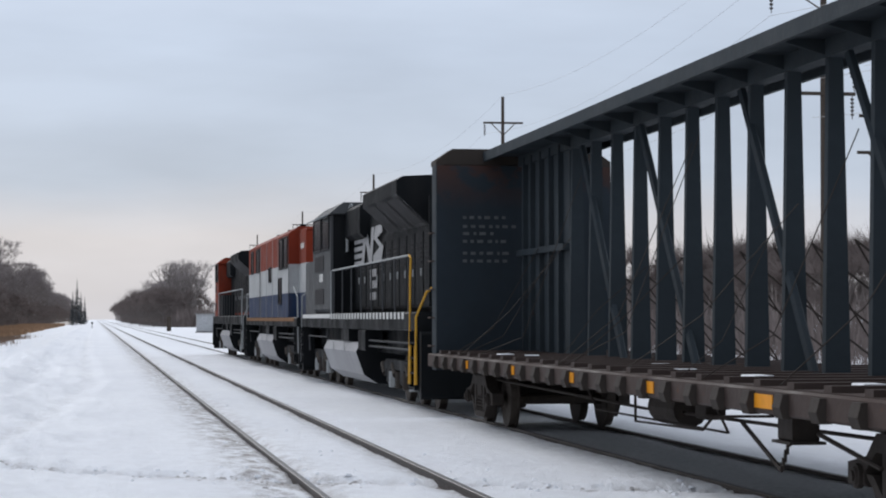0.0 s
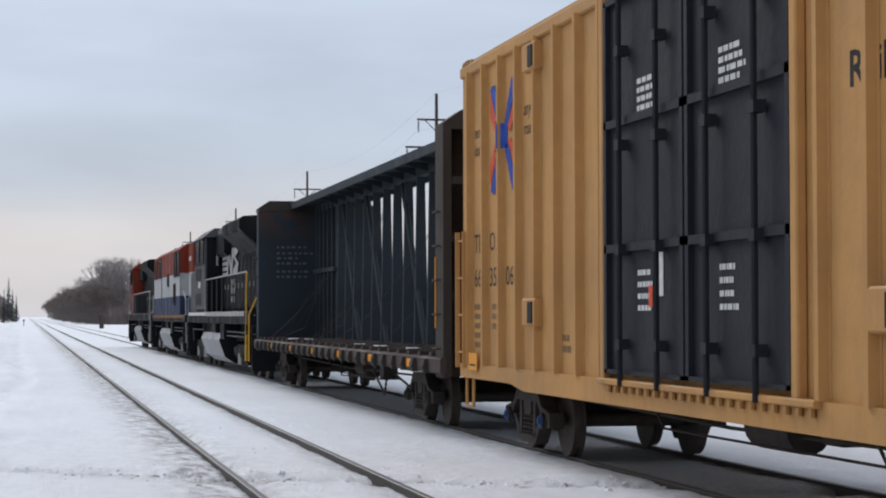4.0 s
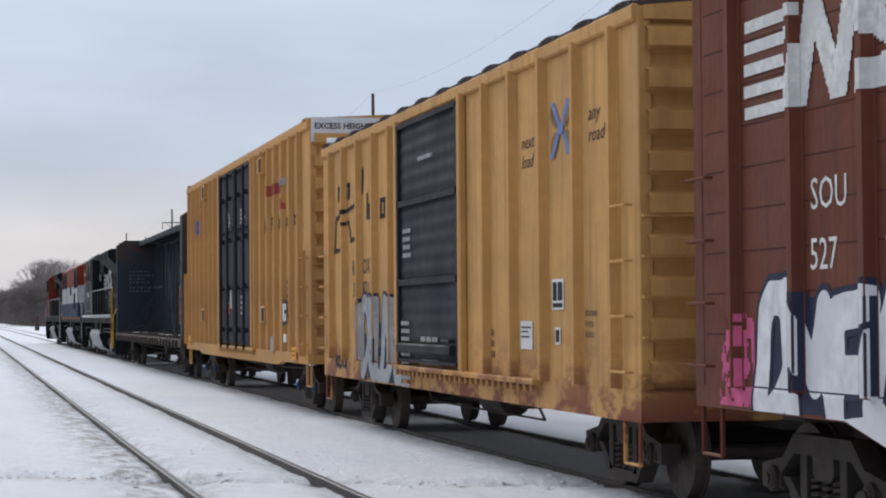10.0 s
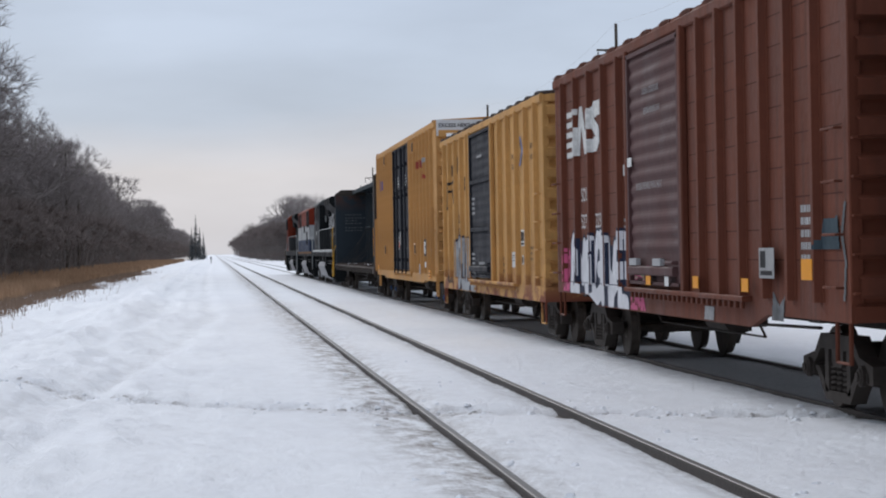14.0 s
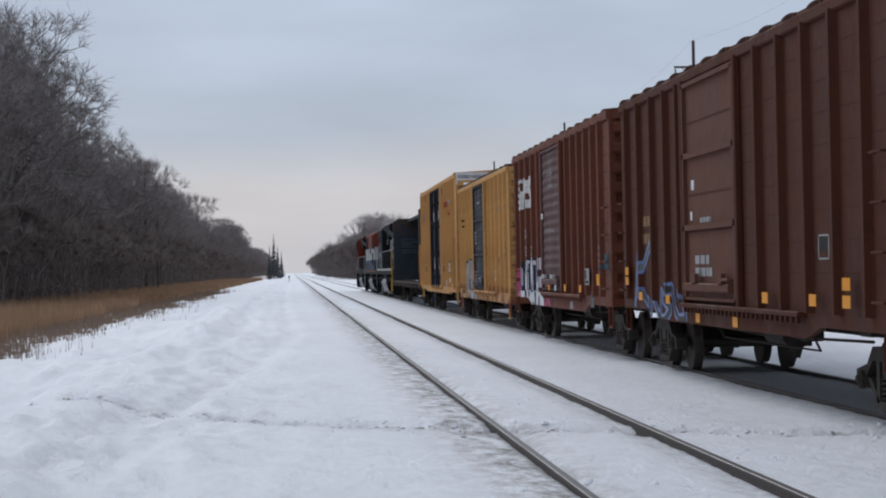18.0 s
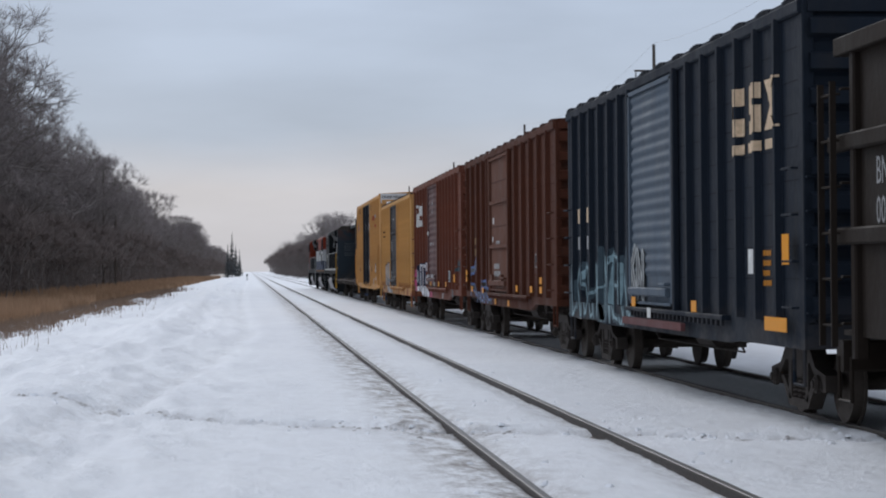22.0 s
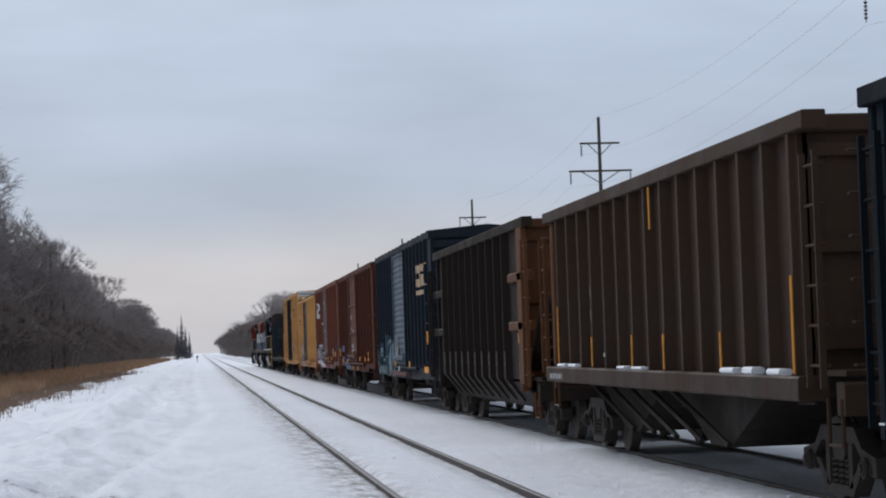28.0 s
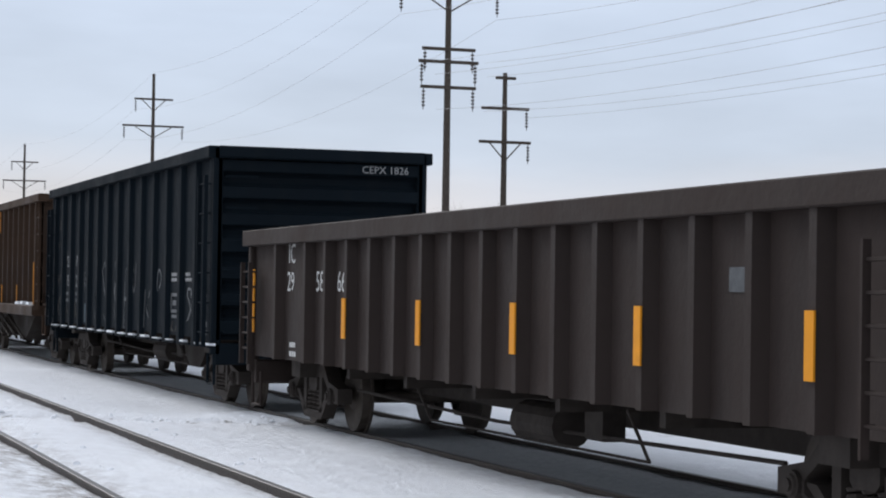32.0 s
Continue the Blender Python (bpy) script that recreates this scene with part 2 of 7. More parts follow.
WEED = plain("dry_weed_stalks", (0.22, 0.155, 0.115), 0.9, 0, 2, 0.3, 0)
CONCRETE = plain("weathered_concrete", (0.30, 0.29, 0.28), 0.9)
ALUM = plain("dull_aluminium_sheet", (0.45, 0.46, 0.47), 0.45, 0.6)
TARP = plain("white_roof_end_paint", (0.55, 0.56, 0.57), 0.7, vary=0.1)
GRAF_WHITE = plain("white_spray_paint", (0.60, 0.60, 0.62), 0.6, 0, 5, 0.2, 0)
GRAF_SILVER = plain("silver_spray_paint", (0.34, 0.35, 0.36), 0.45, 0.2, 5, 0.35, 0)
GRAF_DARK = plain("dark_outline_spray_paint", (0.025, 0.03, 0.055), 0.6, 0, 5, 0.2, 0)
GRAF_PINK = plain("pink_spray_paint", (0.50, 0.10, 0.20), 0.6, 0, 5, 0.25, 0)
GRAF_MIST = plain("thin_dull_teal_spray_paint", (0.062, 0.088, 0.105), 0.7, 0, 4, 0.45, 0)
GRAF_DULL = plain("worn_grey_brown_spray_paint", (0.075, 0.070, 0.064), 0.7, 0, 5, 0.4, 0)
GRAF_TEAL = plain("pale_teal_spray_paint", (0.23, 0.33, 0.36), 0.6, 0, 5, 0.3, 0)
GRAF_CHALK = plain("chalky_grey_spray_paint", (0.14, 0.145, 0.15), 0.7, 0, 5, 0.45, 0)
SEAM = plain("dark_weld_seam_paint", (0.07, 0.026, 0.018), 0.8, bump=0)
BLUE_SEAM = plain("dark_blue_seam_paint", (0.008, 0.010, 0.014), 0.8, bump=0)
BULK_BACK = paint("sooty_brown_bulkhead_paint", (0.048, 0.039, 0.033), rust=0.35, soot=0.4, dirt=(0.02, 0.018, 0.017), rustcol=(0.07, 0.035, 0.02))
SLUSH = plain("dirty_slush", (0.44, 0.42, 0.41), 0.8, 0, 9, 0.35)
PALE_EDGE = plain("pale_grey_rib_edge", (0.14, 0.125, 0.115), 0.7, 0, 9, 0.4, 0)
GRAF_PALE = plain("pale_faded_spray_paint", (0.34, 0.36, 0.36), 0.7, 0, 5, 0.4, 0)
GRAF_GREEN = plain("pale_green_spray_paint", (0.32, 0.36, 0.22), 0.6, 0, 5, 0.3, 0)

GLASS, g_nt, g_ln, g_bs = nodes_of("dark_cab_glass")
g_bs.inputs["Base Color"].default_value = (0.012, 0.015, 0.018, 1)
g_bs.inputs["Roughness"].default_value = 0.06
g_bs.inputs["Specular IOR Level"].default_value = 0.25

SNOW, s_nt, s_ln, s_bs = nodes_of("trodden_snow")
s_big = noise_of(s_nt, s_ln, 0.35, 5, (1, 0.35, 1), 0.35, 0.7)
s_c = rgb_mix(s_nt, s_ln, s_big, (0.84, 0.86, 0.89), (0.76, 0.78, 0.82))
s_at = s_nt.new("ShaderNodeAttribute")
s_at.attribute_name = "dirt"
s_n = noise_of(s_nt, s_ln, 5.0, 8, (1, 0.45, 1), 0.40, 0.62, 0.75)
s_m = s_nt.new("ShaderNodeMath")
s_m.operation = "MULTIPLY"
s_ln.new(s_at.outputs["Fac"], s_m.inputs[0])
s_ln.new(s_n, s_m.inputs[1])
s_c = rgb_mix(s_nt, s_ln, s_m.outputs[0], s_c, (0.24, 0.215, 0.20))
s_g = s_nt.new("ShaderNodeAttribute")
s_g.attribute_name = "field"
s_c = rgb_mix(s_nt, s_ln, s_g.outputs["Fac"], s_c, (0.36, 0.27, 0.185))
# mottled dark grey where the bed mask lies
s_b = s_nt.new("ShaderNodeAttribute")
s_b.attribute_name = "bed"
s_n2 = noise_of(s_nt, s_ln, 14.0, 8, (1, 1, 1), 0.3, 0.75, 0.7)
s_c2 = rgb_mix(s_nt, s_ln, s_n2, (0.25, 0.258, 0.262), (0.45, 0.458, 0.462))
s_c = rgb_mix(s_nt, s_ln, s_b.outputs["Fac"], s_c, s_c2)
s_ln.new(s_c, s_bs.inputs["Base Color"])
s_bs.inputs["Roughness"].default_value = 0.75
s_bs.inputs["Subsurface Weight"].default_value = 0.0
bumped(s_nt, s_ln, s_bs, noise_of(s_nt, s_ln, 7.0, 9, (1, 0.6, 1), 0.2, 0.8, 0.7), 0.6, 0.09)
SNOW_LUMP = plain("clean_snow", (0.84, 0.86, 0.89), 0.8, 0, 8, 0.05, 0.3)


# ---- mesh helpers ----
def bx(bm, x0, x1, y0, y1, z0, z1, c=0.0):
    """A box; c: chamfer of its long edges."""
    if c <= 0:
        v = [bm.verts.new((x, y, z)) for x in (x0, x1) for y in (y0, y1) for z in (z0, z1)]
        for f in ((0, 1, 3, 2), (4, 6, 7, 5), (0, 4, 5, 1), (2, 3, 7, 6), (0, 2, 6, 4), (1, 5, 7, 3)):
            bm.faces.new([v[i] for i in f])
        return
    d = (x1 - x0, y1 - y0, z1 - z0)
    ax = d.index(max(d))
    lo, hi = (x0, y0, z0), (x1, y1, z1)
    a, b = [i for i in range(3) if i != ax]
    ring = [(lo[a] + c, lo[b]), (hi[a] - c, lo[b]), (hi[a], lo[b] + c), (hi[a], hi[b] - c),
            (hi[a] - c, hi[b]), (lo[a] + c, hi[b]), (lo[a], hi[b] - c), (lo[a], lo[b] + c)]
    prism(bm, ring, ax, lo[ax], hi[ax])


def prism(bm, ring, ax, p, q):
    """A polygon (in the two other axes, in their order) drawn out along axis ax from p to q."""
    a, b = [i for i in range(3) if i != ax]
    rows = []
    for w in (p, q):
        r = []
        for u, v in ring:
            co = [0, 0, 0]
            co[ax], co[a], co[b] = w, u, v
            r.append(bm.verts.new(co))
        rows.append(r)
    n = len(ring)
    for i in range(n):
        bm.faces.new((rows[0][i], rows[0][(i + 1) % n], rows[1][(i + 1) % n], rows[1][i]))
    bm.faces.new(rows[0])
    bm.faces.new(rows[1][::-1])


def rod(bm, p, q, r, n=6, r2=None):
    p, q = Vector(p), Vector(q)
    m = (q - p).to_track_quat("Z", "Y").to_matrix()
    r2 = r if r2 is None else r2
    a = [bm.verts.new(p + m @ Vector((r * math.cos(k * math.tau / n), r * math.sin(k * math.tau / n), 0))) for k in range(n)]
    b = [bm.verts.new(q + m @ Vector((r2 * math.cos(k * math.tau / n), r2 * math.sin(k * math.tau / n), 0))) for k in range(n)]
    for k in range(n):
        bm.faces.new((a[k], a[(k + 1) % n], b[(k + 1) % n], b[k]))
    bm.faces.new(a[::-1])
    bm.faces.new(b)


def pipe(bm, pts, r, n=6):
    """A bent round bar or wire in one piece."""
    pts = [Vector(p) for p in pts]
    ways = [(b - a).normalized() for a, b in zip(pts, pts[1:])]
    q = ways[0].to_track_quat("Z", "Y")
    prev = None
    for i, p in enumerate(pts):
        w = (ways[max(i - 1, 0)] + ways[min(i, len(ways) - 1)]).normalized()
        q = (q @ Vector((0, 0, 1))).rotation_difference(w) @ q
        ring = [bm.verts.new(p + q @ Vector((r * math.cos(k * math.tau / n), r * math.sin(k * math.tau / n), 0))) for k in range(n)]
        if prev:
            for k in range(n):
                bm.faces.new((prev[k], prev[(k + 1) % n], ring[(k + 1) % n], ring[k]))
        else:
            bm.faces.new(ring[::-1])
        prev = ring
    bm.faces.new(prev)


def mesh_of(name, bm, *mats):
    bmesh.ops.recalc_face_normals(bm, faces=bm.faces)
    me = bpy.data.meshes.new(name)
    bm.to_mesh(me)
    bm.free()
    for m in mats:
        me.materials.append(m)
    return me


def part(name, bm, material, parent, label=""):
    ob = new(name, mesh_of(name, bm, material))
    ob.parent = parent
    if label:
        ob["label"] = label
    return ob


def boxes(name, lst, material, parent, label="", c=0.0):
    bm = bmesh.new()
    for b in lst:
        bx(bm, *b, c)
    return part(name, bm, material, parent, label)


def lettering(text, size, parent, mat, x, y, z, narrow=1.0, slant=0.0, name="lettering", label="", end=False, bold=0.0):
    """Stencilled words on the side that faces -x (or, with end, on the rear end that faces -y); y, z: the lower left corner."""
    cu = bpy.data.curves.new(name, "FONT")
    cu.body, cu.size, cu.shear, cu.resolution_u, cu.offset = text, size, slant, 2, bold
    tmp = new("tmp", cu)
    bpy.context.view_layer.update()
    me = bpy.data.meshes.new_from_object(tmp.evaluated_get(bpy.context.evaluated_depsgraph_get()))
    bpy.data.objects.remove(tmp)
    me.materials.clear()
    me.materials.append(mat)
    if end:
        m = Matrix(((narrow, 0, 0, x), (0, 0, -1, y), (0, 1, 0, z), (0, 0, 0, 1)))
    else:
        m = Matrix(((0, 0, -1, x), (-narrow, 0, 0, y), (0, 1, 0, z), (0, 0, 0, 1)))
    me.transform(m)
    ob = new(name, me)
    ob.parent = parent
    if label:
        ob["label"] = label
    return ob


def flat(parent, name, mat, x, polys, label=""):
    """Painted patches on the side that faces -x: polygons in y, z."""
    bm = bmesh.new()
    for p in polys:
        bm.faces.new([bm.verts.new((x, y, z)) for y, z in p])
    return part(name, bm, mat, parent, label)


def bars(parent, mat, x, y, z, rows, width, h=0.07, gap=0.05, name="small_stencil", seed=1):
    """Writing too small to read."""
    rng = random.Random(seed)
    polys = []
    for i in range(rows):
        y0, zz, left = y, z - i * (h + gap), width * rng.uniform(0.7, 1)
        while left > 0.05:
            w = min(left, rng.uniform(0.10, 0.3) * width)
            polys.append([(y0, zz), (y0 - w * 0.8, zz), (y0 - w * 0.8, zz + h), (y0, zz + h)])
            y0, left = y0 - w, left - w
    return flat(parent, name, mat, x, polys)

# ---- the train: every vehicle is a thing of its own; y points to the front ----
TRAIN_X = 7.13
RIDE = [(0, -0.01), (1, 4.26), (2, 8.59), (3, 12.99), (6, 26.22), (7, 30.69), (8, 35.18), (9, 39.69), (10, 44.27), (11, 48.92), (12, 53.57), (13, 58.28), (14, 63.07), (17, 77.07), (18, 81.93), (19, 86.76), (20, 91.70), (21, 96.58), (22, 101.37), (23, 106.30), (24, 111.33), (25, 116.40), (26, 121.49), (29, 136.67), (30, 141.88), (31, 147.27), (31.5, 150.0), (32, 152.72)]
VEHICLES = []      # (thing, y of its middle at the start)
WHEELSETS = []     # (part, its place on the truck, radius)


def ride(t):
    for (a, p), (b, q) in zip(RIDE, RIDE[1:]):
        if t <= b:
            return p + (q - p) * (t - a) / (b - a)
    return RIDE[-1][1]


def vehicle(name, y_front, y_rear, label, category):
    e = new(name)
    e.empty_display_size = 0.5
    mid = (y_front + y_rear) / 2
    e.location = (TRAIN_X, mid, 0)
    tagged(e, label, category, "cars of the train")
    VEHICLES.append((e, mid))
    return e, (y_front - y_rear) / 2


def wheelset_mesh(r):
    bm = bmesh.new()
    rod(bm, (-0.95, 0, 0), (0.95, 0, 0), 0.075, 10)
    for s in (-1, 1):
        rod(bm, (s * 0.685, 0, 0), (s * 0.715, 0, 0), r + 0.028, 28)
        rod(bm, (s * 0.715, 0, 0), (s * 0.82, 0, 0), r, 28, r - 0.005)
        rod(bm, (s * 0.82, 0, 0), (s * 0.822, 0, 0), r - 0.06, 24, r - 0.06)
        rod(bm, (s * 0.82, 0, 0), (s * 0.85, 0, 0), 0.16, 14, 0.11)
        for k in range(3):
            a = k * math.tau / 3
            rod(bm, (s * 0.945, 0.06 * math.cos(a), 0.06 * math.sin(a)), (s * 0.965, 0.06 * math.cos(a), 0.06 * math.sin(a)), 0.015, 5)
    return mesh_of("wheelset", bm, WHEEL)


WHEELSET = wheelset_mesh(0.42)
WHEELSET_LOCO = wheelset_mesh(0.50)


def side_frame_mesh():
    """Cast side frame of a two-axle freight truck, axles at y = +-0.89, drawn about x = 0."""
    bm = bmesh.new()
    z0 = 0.42
    top = [(-1.16, z0 - 0.08), (-1.16, z0 + 0.10), (-0.74, z0 + 0.17), (-0.52, z0 + 0.36), (0.52, z0 + 0.36), (0.74, z0 + 0.17),
           (1.16, z0 + 0.10), (1.16, z0 - 0.08), (1.04, z0 - 0.08), (1.04, z0 - 0.01), (0.80, z0 + 0.03), (0.52, z0 + 0.21),
           (-0.52, z0 + 0.21), (-0.80, z0 + 0.03), (-1.04, z0 - 0.01), (-1.04, z0 - 0.08)]
    prism(bm, top, 0, -0.09, 0.09)
    low = [(-0.80, z0 + 0.03), (-0.62, z0 + 0.02), (-0.32, z0 - 0.20), (0.32, z0 - 0.20), (0.62, z0 + 0.02), (0.80, z0 + 0.03),
           (0.66, z0 - 0.06), (0.40, z0 - 0.30), (-0.40, z0 - 0.30), (-0.66, z0 - 0.06)]
    prism(bm, low, 0, -0.08, 0.08)
    for y in (-0.36, 0.36):
        bx(bm, -0.08, 0.08, y - 0.06, y + 0.06, z0 - 0.22, z0 + 0.24)
    for y in (-0.89, 0.89):
        bx(bm, -0.10, 0.10, y - 0.13, y + 0.13, z0 - 0.08, z0 + 0.06, 0.03)
        rod(bm, (-0.13, y, z0), (-0.08, y, z0), 0.10, 12)
    return mesh_of("side_frame", bm, STEEL)


def spring_mesh():
    bm = bmesh.new()
    for y in (-0.20, 0.0, 0.20):
        n, turns = 40, 5
        pts = [(0.075 * math.cos(k * turns * math.tau / n), y + 0.075 * math.sin(k * turns * math.tau / n), 0.22 + 0.26 * k / n) for k in range(n + 1)]
        pipe(bm, pts, 0.018, 4)
    return mesh_of("spring", bm, STEEL)


SIDE_FRAME, SPRING = side_frame_mesh(), spring_mesh()


def bearing_mesh(mat):
    bm = bmesh.new()
    rod(bm, (-0.05, 0, 0), (0.0, 0, 0), 0.07, 12, 0.10)
    rod(bm, (-0.07, 0, 0), (-0.05, 0, 0), 0.045, 8)
    return mesh_of("bearing_cap", bm, mat)


BEARING, BEARING_BLUE = bearing_mesh(STEEL), bearing_mesh(BLUE_CAP)


def bolster_mesh():
    bm = bmesh.new()
    bx(bm, -1.08, 1.08, -0.19, 0.19, 0.46, 0.70, 0.05)
    bx(bm, -0.9, 0.9, -0.62, -0.52, 0.34, 0.46, 0.02)
    bx(bm, -0.9, 0.9, 0.52, 0.62, 0.34, 0.46, 0.02)
    rod(bm, (0, 0, 0.70), (0, 0, 0.86), 0.2, 14)
    return mesh_of("bolster", bm, STEEL)


BOLSTER = bolster_mesh()


def child(name, data, parent, loc=(0, 0, 0)):
    o = new(name, data)
    o.parent = parent
    o.location = loc
    return o


def truck(car, y, blue=False):
    t = child("truck", BOLSTER, car, (0, y, 0))
    t["label"] = "two-axle freight truck of dirty cast steel"
    for s in (-1, 1):
        child("side_frame", SIDE_FRAME, t, (s * 1.0, 0, 0))
        child("spring", SPRING, t, (s * 1.0, 0, 0))
    for a in (-0.89, 0.89):
        w = child("wheelset", WHEELSET, t, (0, a, 0.42))
        WHEELSETS.append((w, (0, a, 0.42), 0.42, "side"))
        c = child("bearing_cap", BEARING_BLUE if blue else BEARING, t, (-1.10, a, 0.42))
    return t


def coupler(car, y, s, z=0.85):
    bm = bmesh.new()
    bx(bm, -0.08, 0.08, min(y, y + s * 0.42), max(y, y + s * 0.42), z - 0.09, z + 0.09, 0.02)
    bx(bm, -0.17, 0.10, min(y + s * 0.40, y + s * 0.62), max(y + s * 0.40, y + s * 0.62), z - 0.15, z + 0.15, 0.04)
    part("coupler", bm, STEEL, car)
    bm = bmesh.new()
    pipe(bm, [(0.25, y, z - 0.1), (0.27, y + s * 0.25, z - 0.38), (0.24, y + s * 0.6, z - 0.45)], 0.03)
    part("brake_hose", bm, BLACK_PAINT, car)


def ladder(car, x, y, z0, z1, n, mat, wide=0.42, axis="y", name="ladder", stiles=False):
    """Rungs and stiles standing off a side (axis y) or an end (axis x)."""
    rails = None
    if stiles:
        rails = boxes(name, [(x - 0.03, x + 0.03, yy - 0.015, yy + 0.015, z0 - 0.2, z1 + 0.12) for yy in (y, y - wide)], mat, car)
    for k in range(n):
        bm = bmesh.new()
        z = z0 + (z1 - z0) * k / max(1, n - 1)
        if axis == "y":
            pipe(bm, [(x + 0.07, y, z), (x, y, z), (x, y - wide, z), (x + 0.07, y - wide, z)], 0.014, 5)
        else:
            pipe(bm, [(x, y + 0.07, z), (x, y, z), (x + wide, y, z), (x + wide, y + 0.07, z)], 0.014, 5)
        part("rung" if rails else "grab_iron", bm, mat, rails or car)


def underframe(car, hl, z, mat=STEEL, trucks=(2.0, 2.0)):
    bm = bmesh.new()
    bx(bm, -0.2, 0.2, -hl, hl, z - 0.34, z, 0.02)
    beam = part("underframe", bm, mat, car)
    for y in (-hl + trucks[1], hl - trucks[0]):
        boxes("body_bolster", [(-1.3, 1.3, y - 0.2, y + 0.2, z - 0.20, z)], mat, beam)
    for k in range(5):
        y = -hl + 4 + (2 * hl - 8) * k / 4
        boxes("crossbearer", [(-1.35, 1.35, y - 0.05, y + 0.05, z - 0.12, z)], mat, beam)
    bm = bmesh.new()
    rod(bm, (-0.6, -0.6, z - 0.35), (-0.6, 0.5, z - 0.35), 0.2, 14)
    part("air_reservoir", bm, STEEL, car)
    boxes("control_valve", [(-0.72, -0.5, -1.6, -1.2, z - 0.42, z - 0.12)], STEEL, car, c=0.02)
    bm = bmesh.new()
    pipe(bm, [(-0.9, -hl + 2.9, z - 0.30), (-0.7, -1.4, z - 0.38), (-0.6, 1.4, z - 0.42), (-0.9, hl - 2.9, z - 0.30)], 0.02)
    pipe(bm, [(-1.1, -3.0, z - 0.05), (-0.9, -3.0, z - 0.48), (-0.9, 2.6, z - 0.48), (-1.1, 2.6, z - 0.05)], 0.016)
    part("brake_rod", bm, STEEL, car)


def stirrup(car, x, y, z, mat):
    bm = bmesh.new()
    pipe(bm, [(x, y, z), (x, y, z - 0.42), (x, y - 0.42, z - 0.42), (x, y - 0.42, z)], 0.022, 5)
    part("sill_step", bm, mat, car)


def smooth(a, b, x):
    t = np.clip((x - a) / (b - a), 0, 1)
    return t * t * (3 - 2 * t)


def wavy_strip(bm, x0, x1, y0, y1, z0, z1, n, depth, vertical=True):
    """A corrugated sheet facing -y (end) or -x (side door): horizontal corrugations between z0 and z1."""
    steps = n * (6 if vertical else 10)
    prev = None
    for k in range(steps + 1):
        z = z0 + (z1 - z0) * k / steps
        d = depth * (0.5 - 0.5 * math.cos(math.tau * n * k / steps))
        if not vertical:      # steep flanks
            d = depth * float(smooth(0.22, 0.62, 0.5 - 0.5 * math.cos(math.tau * n * k / steps)))
        if vertical:      # side: offset in x
            row = (bm.verts.new((x0 - d, y0, z)), bm.verts.new((x0 - d, y1, z)))
        else:             # end: offset in y
            row = (bm.verts.new((x0, y0 + d, z)), bm.verts.new((x1, y0 + d, z)))
        if prev:
            bm.faces.new((prev[0], prev[1], row[1], row[0]))
        prev = row


def posts_side(car, hw, ys, z0, z1, mat, w=0.16, d=0.075, taper=0.0):
    """Hat-section posts on both sides."""
    bm = bmesh.new()
    prism(bm, [(0.0, -w / 2 - 0.035), (-0.008, -w / 2 - 0.035), (-0.010, -w / 2), (-d, -w / 2 + 0.018), (-d, w / 2 - 0.018), (-0.010, w / 2), (-0.008, w / 2 + 0.035), (0.0, w / 2 + 0.035)], 2, z0, z1)
    me = mesh_of("side_post", bm, mat)
    for y in ys:
        child("side_post", me, car, (-hw, y, 0))
        o = child("side_post", me, car, (hw, y, 0))
        o.rotation_euler = (0, 0, math.pi)


